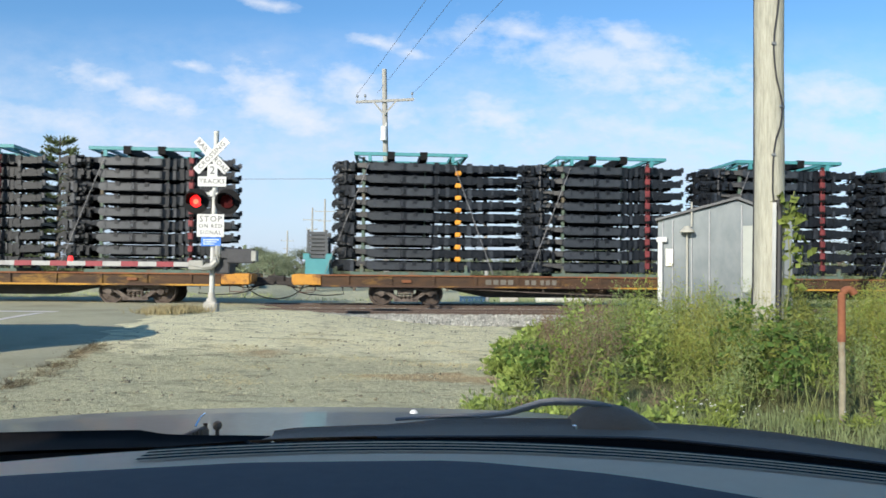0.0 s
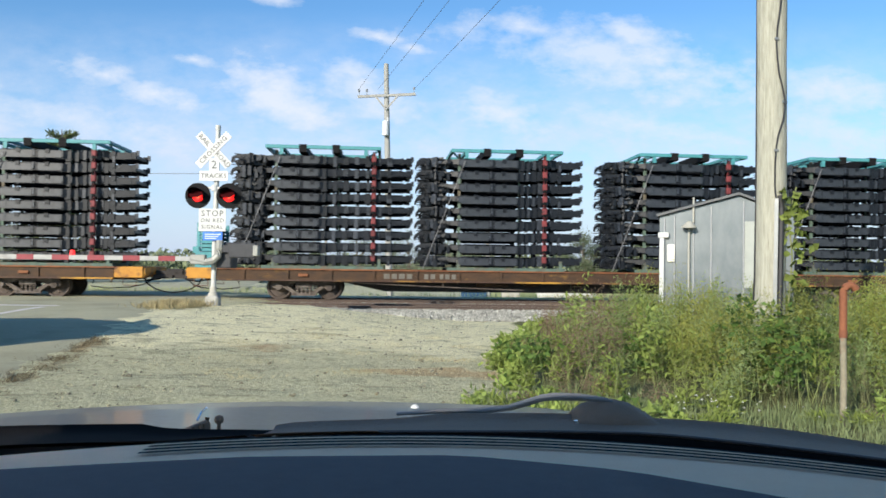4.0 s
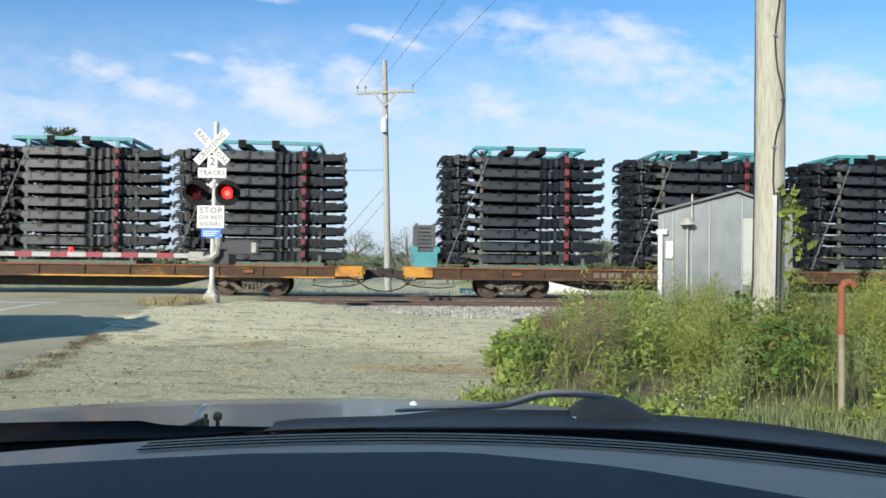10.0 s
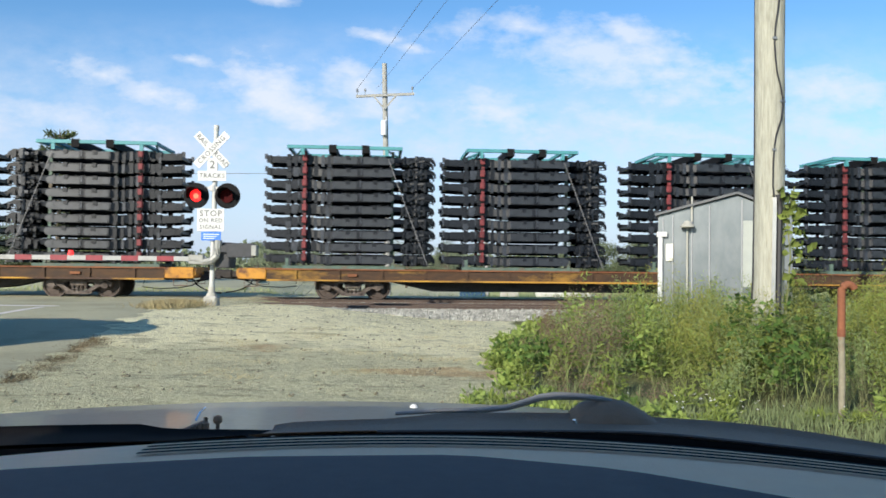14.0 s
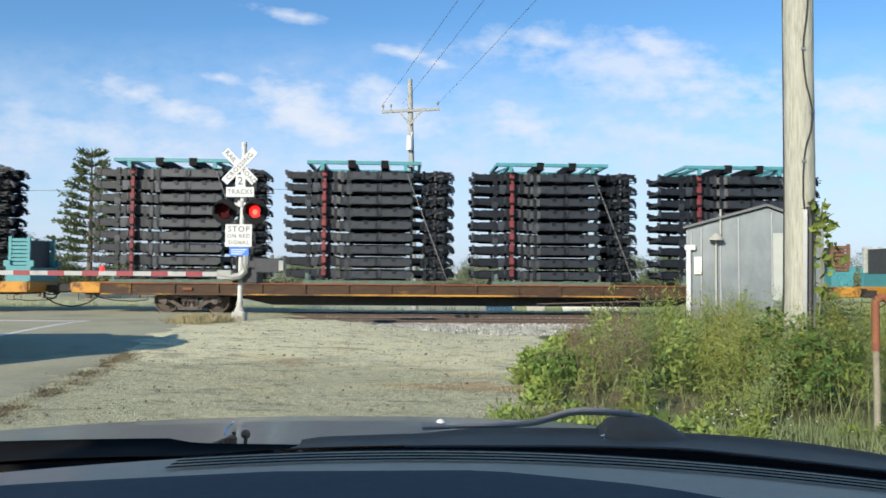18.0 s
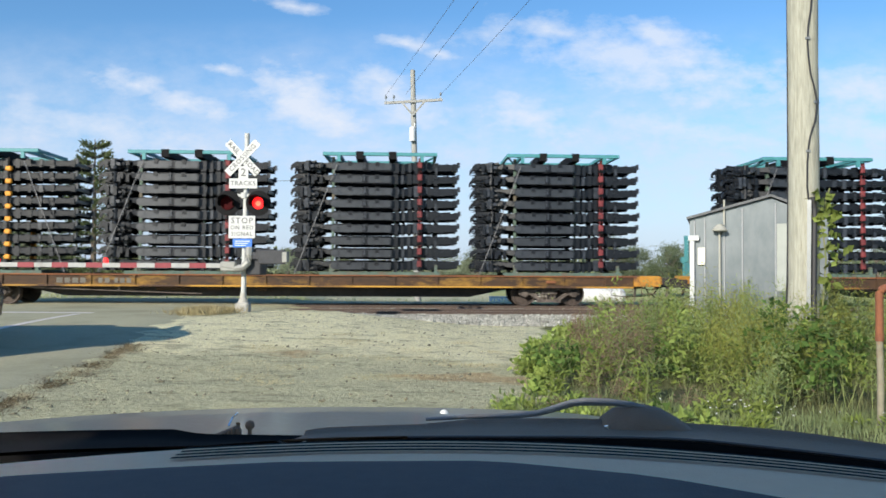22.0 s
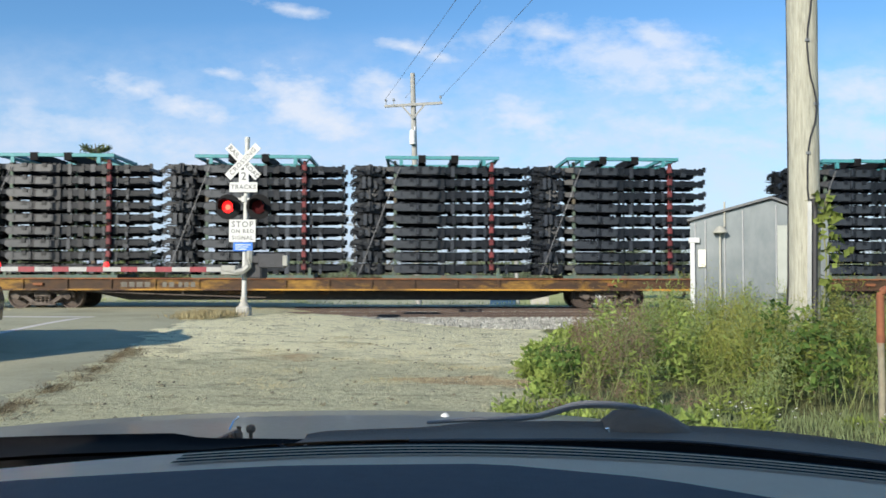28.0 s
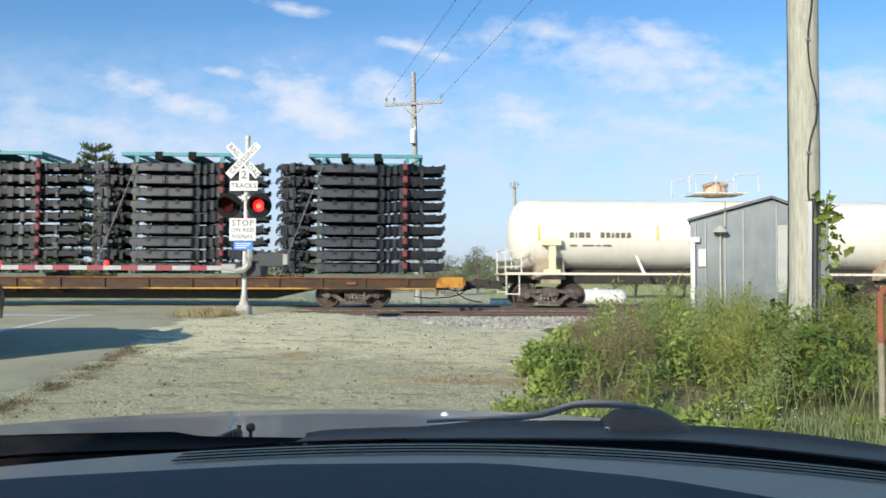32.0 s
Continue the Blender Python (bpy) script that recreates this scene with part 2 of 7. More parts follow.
M_GATEBOX = mat("mechanism_aluminium", (0.24, 0.24, 0.22), (0.33, 0.33, 0.30), rough=0.55, metal=0.2, scale=5, stain=(0.3, 0.3, 0.28), stain_at=0.6)
M_CWT = mat("counterweight_grey", (0.035, 0.036, 0.04), (0.06, 0.061, 0.066), rough=0.75, scale=5, bump=0.2)
M_CONC = mat("concrete", (0.36, 0.35, 0.31), (0.46, 0.44, 0.39), rough=0.9, scale=8, bump=0.3, stain=(0.32, 0.30, 0.27), stain_at=0.62)
M_SHED = mat("galvanised_sheet", (0.125, 0.148, 0.158), (0.185, 0.205, 0.213), rough=0.40, metal=0.5, scale=3, bump=0.04, bscale=5, stain=(0.18, 0.19, 0.19), stain_at=0.56, stain_scale=0.6, stretch=(1, 1, 0.5))
M_SHEDROOF = mat("grey_roof_edge", (0.085, 0.09, 0.095), (0.13, 0.135, 0.14), rough=0.6, scale=5)
M_WOODP = mat("weathered_pole", (0.27, 0.265, 0.21), (0.45, 0.44, 0.36), rough=0.9, scale=8, bump=0.6, stretch=(5, 5, 0.45), stain=(0.16, 0.145, 0.10), stain_scale=4.5, stain_at=0.60, bscale=14)
M_WOODG = mat("grey_pole", (0.27, 0.27, 0.25), (0.40, 0.395, 0.365), rough=0.9, scale=6, bump=0.3, stretch=(5, 5, 0.4))
M_CABLE = mat("black_cable", (0.025, 0.025, 0.028), rough=0.6)
M_WIRE = mat("aerial_wire", (0.10, 0.10, 0.11), rough=0.6)
M_GALV = mat("galvanised_guard", (0.20, 0.21, 0.21), (0.26, 0.27, 0.27), rough=0.45, metal=0.5, scale=6)
M_PIPE_R = mat("rusty_vent_pipe", (0.17, 0.060, 0.030), (0.28, 0.105, 0.048), rough=0.85, scale=9, bump=0.3, stain=(0.13, 0.045, 0.028), stain_at=0.5)
M_PIPE_G = mat("faded_pipe", (0.17, 0.15, 0.105), (0.30, 0.27, 0.19), rough=0.85, scale=9, bump=0.2, stain=(0.28, 0.16, 0.09), stain_at=0.55, stain_scale=5)
M_TANKW = mat("tank_white", (0.70, 0.67, 0.58), (0.78, 0.75, 0.66), rough=0.42, scale=2, stain=(0.66, 0.58, 0.42), stain_scale=0.9, stain_at=0.62, stretch=(1, 1, 0.4))
M_TANKG = mat("tank_grime", (0.24, 0.19, 0.13), (0.40, 0.34, 0.25), rough=0.8, scale=3)
M_PROP = mat("propane_white", (0.60, 0.61, 0.60), (0.68, 0.68, 0.66), rough=0.4, scale=3)
M_BLUEBOX = mat("blue_plastic", (0.025, 0.07, 0.13), (0.035, 0.09, 0.16), rough=0.5)
# Dashboard in two colours: first the part in shadow, then the lit part.
M_DASH_SHADE = mat("shaded_dash_vinyl", (0.130, 0.114, 0.108), (0.150, 0.132, 0.124), rough=0.9, spec=0.15, scale=40, bump=0.15, bscale=320)
M_DASH_LIT = mat("lit_dash_vinyl", (0.92, 0.60, 0.385), (0.95, 0.64, 0.42), rough=0.85, spec=0.2, scale=40, bump=0.12, bscale=320)
M_RUBBER = mat("black_rubber", (0.006, 0.0055, 0.0055), (0.010, 0.0095, 0.009), rough=0.9, spec=0.08, scale=20)
M_COWL = mat("cowl_plastic", (0.25, 0.155, 0.098), (0.29, 0.185, 0.12), rough=0.65, spec=0.2, scale=30, bump=0.2, bscale=200)
M_HOOD = mat("silver_grey_paint", (0.20, 0.19, 0.15), (0.235, 0.225, 0.18), rough=0.33, metal=0.5, scale=60, coat=0.3)
M_CHROME = mat("bright_metal", (0.75, 0.75, 0.75), rough=0.2, metal=1.0)
M_PAINTV = mat("dark_vehicle_paint", (0.05, 0.055, 0.07), (0.06, 0.065, 0.08), rough=0.25, metal=0.3, coat=0.7)
M_GLASS = mat("dark_glass", (0.02, 0.024, 0.028), rough=0.08, spec=0.7)
M_CLEAR = mat("clear_glass", (0.95, 0.97, 0.96), (0.96, 0.98, 0.97), rough=0.03)
M_CLEAR.node_tree.nodes["Principled BSDF"].inputs["Transmission Weight"].default_value = 1.0
M_CLEAR.node_tree.nodes["Principled BSDF"].inputs["IOR"].default_value = 1.05
# Pale cloth of unseen cabin parts, added to bounce light.
M_BOUNCE = mat("beige_bounce_cloth", (0.58, 0.53, 0.45), (0.64, 0.58, 0.50), rough=0.95, scale=30, bump=0.1)
M_TYRE = mat("tyre_rubber", (0.02, 0.02, 0.021), (0.03, 0.03, 0.03), rough=0.85, scale=12, bump=0.2)
M_BARK = mat("bark", (0.10, 0.08, 0.06), (0.18, 0.15, 0.12), rough=0.95, scale=6, bump=0.6, stretch=(4, 4, 0.6))
M_STEM = mat("weed_stem", (0.16, 0.20, 0.07), (0.26, 0.24, 0.12), rough=0.8, scale=5, rnd=0.3)
L_GREEN = leaf_mat("weed_leaf", (0.135, 0.185, 0.036), (0.28, 0.335, 0.088), rnd=0.35)
L_DARK = leaf_mat("broad_leaf", (0.060, 0.12, 0.026), (0.15, 0.24, 0.058))
L_YELL = leaf_mat("goldenrod_leaf", (0.20, 0.215, 0.045), (0.31, 0.315, 0.080), rnd=0.3)
L_BROWN = leaf_mat("seed_head", (0.155, 0.105, 0.075), (0.235, 0.165, 0.115), rnd=0.3)
L_DRY = leaf_mat("dry_grass", (0.35, 0.29, 0.15), (0.50, 0.43, 0.25))
L_GRASS = leaf_mat("green_grass", (0.145, 0.19, 0.080), (0.25, 0.295, 0.14))
L_STALK = leaf_mat("pale_stalk", (0.17, 0.21, 0.07), (0.29, 0.32, 0.12), rnd=0.35)
L_FLOWER = leaf_mat("white_petal", (0.62, 0.62, 0.58), (0.75, 0.75, 0.70), rnd=0.15)
L_LITTER = leaf_mat("dead_leaf", (0.11, 0.088, 0.05), (0.21, 0.165, 0.095), rnd=0.4)
L_LIME = leaf_mat("lime_leaf", (0.155, 0.215, 0.048), (0.28, 0.35, 0.095), rnd=0.35)
L_FEATH = leaf_mat("feathery_leaf", (0.125, 0.175, 0.062), (0.225, 0.275, 0.112))
L_FIELD = leaf_mat("field_grass_blade", (0.30, 0.34, 0.12), (0.46, 0.48, 0.20))
# Tree greens are paled and greyed in the leaf colour for distance haze.
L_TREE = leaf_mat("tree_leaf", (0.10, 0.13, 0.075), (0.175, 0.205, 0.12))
L_TREE2 = leaf_mat("hazed_leaf_far", (0.15, 0.18, 0.11), (0.24, 0.27, 0.17))
L_PINE = leaf_mat("pine_needle", (0.08, 0.11, 0.05), (0.17, 0.20, 0.09))


def ground_mat():
    """Gravel, dirt and field grass, chosen by the sheet's own cover value with ragged edges."""
    ma = bpy.data.materials.new("ground_cover")
    ma.use_nodes = True
    nt = ma.node_tree
    n, lk = nt.nodes.new, nt.links.new
    bs = nt.nodes["Principled BSDF"]
    pos = n("ShaderNodeNewGeometry")

    def noise_(scale, det=6, rough=0.65):
        t = n("ShaderNodeTexNoise")
        t.inputs["Scale"].default_value, t.inputs["Detail"].default_value, t.inputs["Roughness"].default_value = scale, det, rough
        lk(pos.outputs["Position"], t.inputs["Vector"])
        return t.outputs[0]

    def ramp(src, p0, p1, c0, c1):
        r = n("ShaderNodeValToRGB")
        r.color_ramp.elements[0].position, r.color_ramp.elements[1].position = p0, p1
        r.color_ramp.elements[0].color, r.color_ramp.elements[1].color = (*c0, 1), (*c1, 1)
        lk(src, r.inputs[0])
        return r.outputs[0]

    def mix(f, a, b):
        x = n("ShaderNodeMix")
        x.data_type = "RGBA"
        lk(f, x.inputs["Factor"])
        lk(a, x.inputs["A"])
        lk(b, x.inputs["B"])
        return x.outputs["Result"]

    def mask(name, amount=0.5, scale=1.6):
        at = n("ShaderNodeAttribute")
        at.attribute_name = name
        a = n("ShaderNodeMath")
        a.operation = "MULTIPLY_ADD"
        lk(noise_(scale, 8, 0.7), a.inputs[0])
        a.inputs[1].default_value, a.inputs[2].default_value = amount, -amount / 2
        b = n("ShaderNodeMath")
        lk(at.outputs["Fac"], b.inputs[0])
        lk(a.outputs[0], b.inputs[1])
        return ramp(b.outputs[0], 0.42, 0.58, (0, 0, 0), (1, 1, 1))

    sc = n("ShaderNodeMapping")
    sc.inputs["Scale"].default_value = (0.8, 2.6, 1.0)
    lk(pos.outputs["Position"], sc.inputs[0])
    worn = ramp(noise_(15, 9, 0.82), 0.30, 0.70, (0.31, 0.30, 0.18), (0.74, 0.71, 0.46))
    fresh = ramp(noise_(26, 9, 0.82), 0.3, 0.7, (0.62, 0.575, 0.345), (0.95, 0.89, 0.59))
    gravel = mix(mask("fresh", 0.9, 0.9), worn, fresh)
    tan = ramp(noise_(13, 8, 0.75), 0.3, 0.7, (0.34, 0.245, 0.125), (0.58, 0.46, 0.27))
    gravel = mix(mask("dry", 1.1, 1.3), gravel, tan)
    st = n("ShaderNodeTexNoise")
    st.inputs["Scale"].default_value, st.inputs["Detail"].default_value, st.inputs["Roughness"].default_value = 1.5, 9, 0.74
    lk(sc.outputs[0], st.inputs["Vector"])
    dirt = ramp(noise_(26, 8, 0.8), 0.3, 0.7, (0.17, 0.16, 0.095), (0.36, 0.335, 0.22))
    gravel = mix(ramp(st.outputs[0], 0.53, 0.605, (0, 0, 0), (0.68, 0.68, 0.68)), gravel, dirt)
    clod = n("ShaderNodeTexVoronoi")
    clod.inputs["Scale"].default_value = 3.4
    lk(sc.outputs[0], clod.inputs["Vector"])
    gravel = mix(ramp(clod.outputs["Distance"], 0.10, 0.24, (0.9, 0.9, 0.9), (0, 0, 0)), gravel, dirt)
    grass = mix(ramp(noise_(0.25), 0.4, 0.65, (0, 0, 0), (1, 1, 1)), ramp(noise_(7, 8, 0.8), 0.3, 0.7, (0.31, 0.34, 0.11), (0.48, 0.49, 0.20)),
                ramp(noise_(9, 8, 0.8), 0.3, 0.7, (0.40, 0.41, 0.16), (0.58, 0.57, 0.27)))
    stone = ramp(noise_(24, 8, 0.8), 0.3, 0.7, (0.10, 0.095, 0.08), (0.30, 0.29, 0.25))
    gravel = mix(mask("bed", 0.5, 2.5), gravel, stone)
    lush = ramp(noise_(11, 8, 0.8), 0.3, 0.7, (0.10, 0.11, 0.04), (0.24, 0.24, 0.11))
    grass = mix(mask("lush", 0.6, 1.5), grass, lush)
    col = mix(mask("gravel", 0.5, 2.0), grass, gravel)
    lk(col, bs.inputs["Base Color"])
    bs.inputs["Roughness"].default_value = 0.95
    bs.inputs["Specular IOR Level"].default_value = 0.2
    bu = n("ShaderNodeBump")
    bu.inputs["Strength"].default_value, bu.inputs["Distance"].default_value = 0.9, 0.04
    lk(noise_(22, 8, 0.75), bu.inputs["Height"])
    lump = n("ShaderNodeBump")
    lump.inputs["Strength"].default_value, lump.inputs["Distance"].default_value = 0.6, 0.07
    ls = n("ShaderNodeTexNoise")
    ls.inputs["Scale"].default_value, ls.inputs["Detail"].default_value, ls.inputs["Roughness"].default_value = 2.6, 9, 0.68
    lk(sc.outputs[0], ls.inputs["Vector"])
    lk(ls.outputs[0], lump.inputs["Height"])
    lk(lump.outputs[0], bu.inputs["Normal"])
    lk(bu.outputs[0], bs.inputs["Normal"])
    return ma


# ---------------------------------------------------------------- mesh helpers
def part(name, bm, material, parent=None, label="", smooth=False, mats=()):
    """One bmesh (or a ready mesh) as one object, under a thing or a part."""
    if isinstance(bm, bmesh.types.BMesh):
        me = bpy.data.meshes.new(name)
        bm.normal_update()
        bm.to_mesh(me)
        bm.free()
        if material:
            me.materials.append(material)
        for x in mats:
            me.materials.append(x)
        if smooth:
            me.shade_smooth()
            me.set_sharp_from_angle(angle=radians(38))
    else:
        me = bm
    ob = new(name, me)
    if parent:
        ob.parent = parent
    if label:
        ob["label"] = label
    return ob


def thing(name, label, category, group="", kind="", at=None):
    ob = new(name)
    ob.empty_display_size = 0.2
    if at is not None:
        ob.matrix_world = at
    return tagged(ob, label, category, group, kind)


def box(bm, x0, x1, y0, y1, z0, z1, mi=0, bev=0.0):
    v = [bm.verts.new(p) for p in ((x0, y0, z0), (x1, y0, z0), (x1, y1, z0), (x0, y1, z0), (x0, y0, z1), (x1, y0, z1), (x1, y1, z1), (x0, y1, z1))]
    fs = [bm.faces.new([v[i] for i in q]) for q in ((3, 2, 1, 0), (4, 5, 6, 7), (0, 1, 5, 4), (1, 2, 6, 5), (2, 3, 7, 6), (3, 0, 4, 7))]
    for f in fs:
        f.material_index = mi
    if bev:
        r = bmesh.ops.bevel(bm, geom=list({e for f in fs for e in f.edges}), offset=bev, segments=1, affect="EDGES", profile=0.5)
        for f in r["faces"]:
            f.material_index = mi
    return v


def beam(bm, p, q, w, h, mi=0, up=(0, 0, 1)):
    """A bar of section w x h from p to q."""
    p, q = Vector(p), Vector(q)
    d = (q - p).normalized()
    u = Vector(up)
    if abs(d.dot(u)) > 0.97:
        u = Vector((0, 1, 0))
    s = d.cross(u).normalized() * (w / 2)
    t = s.cross(d).normalized() * (h / 2)
    v = [bm.verts.new(c) for a in (p, q) for c in (a - s - t, a + s - t, a + s + t, a - s + t)]
    for f in ((0, 1, 2, 3), (7, 6, 5, 4), (0, 4, 5, 1), (1, 5, 6, 2), (2, 6, 7, 3), (3, 7, 4, 0)):
        bm.faces.new([v[i] for i in f]).material_index = mi


def cyl(bm, p, q, r, n=12, r2=None, mi=0, caps=True):
    p, q = Vector(p), Vector(q)
    r2 = r if r2 is None else r2
    d = (q - p).normalized()
    u = Vector((0, 0, 1)) if abs(d.z) < 0.9 else Vector((1, 0, 0))
    s = d.cross(u).normalized()
    t = s.cross(d)
    rings = [[bm.verts.new(c + (s * math.cos(2 * math.pi * i / n) + t * math.sin(2 * math.pi * i / n)) * rr) for i in range(n)] for c, rr in ((p, r), (q, r2))]
    for i in range(n):
        f = bm.faces.new((rings[0][i], rings[0][(i + 1) % n], rings[1][(i + 1) % n], rings[1][i]))
        f.material_index = mi
    if caps:
        bm.faces.new(rings[0][::-1]).material_index = mi
        bm.faces.new(rings[1]).material_index = mi


def tube(bm, pts, r, n=8, mi=0, radii=None):
    pts = [Vector(p) for p in pts]
    rings = []
    for i, p in enumerate(pts):
        d = (pts[min(i + 1, len(pts) - 1)] - pts[max(i - 1, 0)]).normalized()
        u = Vector((0, 0, 1)) if abs(d.z) < 0.9 else Vector((0, 1, 0))
        s = d.cross(u).normalized()
        t = s.cross(d)
        rr = radii[i] if radii else r
        rings.append([bm.verts.new(p + (s * math.cos(2 * math.pi * k / n) + t * math.sin(2 * math.pi * k / n)) * rr) for k in range(n)])
    for a, b in zip(rings, rings[1:]):
        for k in range(n):
            bm.faces.new((a[k], a[(k + 1) % n], b[(k + 1) % n], b[k])).material_index = mi
    bm.faces.new(rings[0][::-1]).material_index = mi
    bm.faces.new(rings[-1]).material_index = mi


def prism(bm, outline, y0, y1, mi=0):
    """Outline of (x, z) drawn out from y0 to y1."""
    a = [bm.verts.new((x, y0, z)) for x, z in outline]
    b = [bm.verts.new((x, y1, z)) for x, z in outline]
    n = len(outline)
    fs = [bm.faces.new(a), bm.faces.new(b[::-1])]
    for i in range(n):
        fs.append(bm.faces.new((a[i], b[i], b[(i + 1) % n], a[(i + 1) % n])))
    for f in fs:
        f.material_index = mi


def lathe(bm, prof, n=24, mi=0, axis="z", centre=(0, 0, 0)):
    """Profile of (radius, height) turned round an axis."""
    c = Vector(centre)
    rings = []
    for r, h in prof:
        ring = []
        for k in range(n):
            a = 2 * math.pi * k / n
            q = (r * math.cos(a), r * math.sin(a), h)
            if axis == "x":
                q = (h, q[0], q[1])
            elif axis == "y":
                q = (q[0], h, q[1])
            ring.append(bm.verts.new(c + Vector(q)))
        rings.append(ring)
    for a, b in zip(rings, rings[1:]):
        for k in range(n):
            bm.faces.new((a[k], a[(k + 1) % n], b[(k + 1) % n], b[k])).material_index = mi
    for ring, rev in ((rings[0], True), (rings[-1], False)):
        bm.faces.new(ring[::-1] if rev else ring).material_index = mi
    bmesh.ops.recalc_face_normals(bm, faces=bm.faces)


def B():
    return bmesh.new()


def text_part(name, body, size, parent, at, material, label="", space=1.0):
    """Raised lettering from the built-in font, as a mesh."""
    cu = bpy.data.curves.new(name, "FONT")
    cu.body, cu.size, cu.align_x, cu.align_y, cu.extrude, cu.resolution_u = body, size, "CENTER", "CENTER", 0.0015, 2
    cu.space_character, cu.offset = space, size * 0.012
    tmp = bpy.data.objects.new("tmp", cu)
    scene.collection.objects.link(tmp)
    me = bpy.data.meshes.new_from_object(tmp.evaluated_get(bpy.context.evaluated_depsgraph_get()))
    bpy.data.objects.remove(tmp)
    me.materials.clear()
    me.materials.append(material)
    ob = part(name, me, None, parent, label)
    ob.matrix_basis = at
    return ob


def sm(a, b, v):
    t = np.clip((v - a) / (b - a), 0, 1)
    return t * t * (3 - 2 * t)

# ---------------------------------------------------------------- the plan
PHI = radians(4.5)                    # the tracks run away to the right
CP, SP = math.cos(PHI), math.sin(PHI)
MAIN, NEAR = 28.80, 24.85              # centre lines of the two tracks at x = 0
RAIL_Z = -0.01


def on_track(s, line=MAIN, z=RAIL_Z):
    return pose(s * CP, line + s * SP, z, 0, 0, math.degrees(PHI))


def road_edge(y):
    return -4.62 - 0.185 * (y - 8.3)


def ground_z(x, y):
    """Height of the ground: level by the car, a hump at the crossing, falling to the track bed."""
    x, y = np.asarray(x, float), np.asarray(y, float)
    yt = y - x * math.tan(PHI)
    hump = 0.21 * sm(9.0, 17.5, yt) * (1 - sm(19.8, 23.2, yt))
    side = 1 - sm(-4.0, 1.2, x)
    hump = hump * side
    k = sm(-4.5, 0.5, x)
    bed = -0.15 * sm(20.0 - 7.0 * k, 23.4 - 3.0 * k, yt) * (1 - sm(32.6, 35.5, yt))
    onroad = 1 - sm(-4.6, -3.0, x + 0.185 * (y - 16))
    bed = bed * (1 - onroad * 0.93)
    field = -0.30 * sm(33.0, 37.0, yt) - 0.80 * sm(35.5, 45.0, yt) * (1 - onroad)
    ditch = -0.10 * sm(1.5, 3.0, x) * sm(6.0, 8.0, y) * (1 - sm(15, 18, y))
    return hump + bed + field + ditch


def ground_sheet():
    far = np.array([45, 60, 85, 130, 220, 400, 800, 1600, 3500.0])
    xs = np.concatenate([-far[::-1], np.arange(-34, -14, 1.0), np.arange(-14, 12, 0.2), np.arange(12, 34, 1.0), far])
    ys = np.concatenate([-far[::-1], np.arange(-34, 2, 1.5), np.arange(2, 37, 0.2), np.arange(37, 45, 1.0), far])
    X, Y = np.meshgrid(xs, ys)
    Z = ground_z(X, Y)
    rng = np.random.default_rng(4)
    near = (np.abs(X) < 14) & (Y > 2) & (Y < 37)
    Z = Z + near * rng.normal(0, 0.008, Z.shape)
    lot = sm(6.0, 7.0, Y) * (1 - sm(14.5, 17.0, Y)) * sm(-6.5, -5.0, X) * (1 - sm(0.2, 1.2, X))
    Z = Z + lot * (0.014 * np.sin(Y * 5.3 + 2.2 * np.sin(X * 1.3)) * np.sin(X * 1.7 + Y * 0.8) + 0.010 * np.sin(Y * 9.1 + 1.7 * np.sin(X * 2.9 + 1)) * np.sin(X * 0.7 - Y * 0.5))
    nx, ny = len(xs), len(ys)
    idx = np.arange(nx * ny).reshape(ny, nx)
    quads = np.stack([idx[:-1, :-1], idx[:-1, 1:], idx[1:, 1:], idx[1:, :-1]], -1).reshape(-1, 4)
    me = bpy.data.meshes.new("ground")
    me.from_pydata(np.stack([X, Y, Z], -1).reshape(-1, 3).tolist(), [], quads.tolist())
    yt = Y - X * math.tan(PHI)
    edge = np.interp(Y, [4, 6.5, 7.2, 8.2, 9.5, 12, 16], [-0.5, -0.45, -0.25, 0.30, 0.5, 0.75, 1.0]) + 0.10 * np.sin(Y * 1.3)
    gravel = (1 - sm(0.1, 1.3, X - edge)) * (1 - sm(22.2, 23.6, yt) * 0) * sm(-60, -20, X) * sm(-40, -10, Y)
    bedm = sm(21.0, 22.0, yt) * (1 - sm(32.0, 33.5, yt))
    gravel = np.maximum(gravel, bedm)
    dry = 0.85 * np.exp(-((X + 0.15) / 0.80) ** 2 - ((Y - 9.2) / 0.36) ** 2) + 0.45 * np.exp(-((X + 2.5) / 1.0) ** 2 - ((Y - 11.2) / 0.7) ** 2)
    dry = dry + 0.30 * np.exp(-((X - 0.7) / 0.5) ** 2 - ((Y - 8.6) / 1.2) ** 2) + 0.38 * np.exp(-((X - road_edge(Y) - 0.15) / 0.28) ** 2) * (1 - sm(11.5, 13.5, Y))
    dry = dry + 0.5 * np.exp(-((X + 6.3) / 0.7) ** 2 - ((Y - 18.6) / 0.8) ** 2) + 0.12
    bed = sm(20.6, 21.4, yt) * (1 - sm(32.0, 33.5, yt)) * sm(-4.6, -3.4, X - 0.0 * Y)
    lush = 1 - sm(19, 21, Y)
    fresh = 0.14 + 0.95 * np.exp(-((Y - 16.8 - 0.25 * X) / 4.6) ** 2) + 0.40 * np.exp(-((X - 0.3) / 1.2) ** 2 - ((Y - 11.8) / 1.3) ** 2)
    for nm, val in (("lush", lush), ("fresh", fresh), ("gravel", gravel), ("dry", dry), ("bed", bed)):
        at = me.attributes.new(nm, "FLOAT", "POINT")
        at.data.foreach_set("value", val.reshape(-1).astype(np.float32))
    me.materials.append(ground_mat())
    me.shade_smooth()
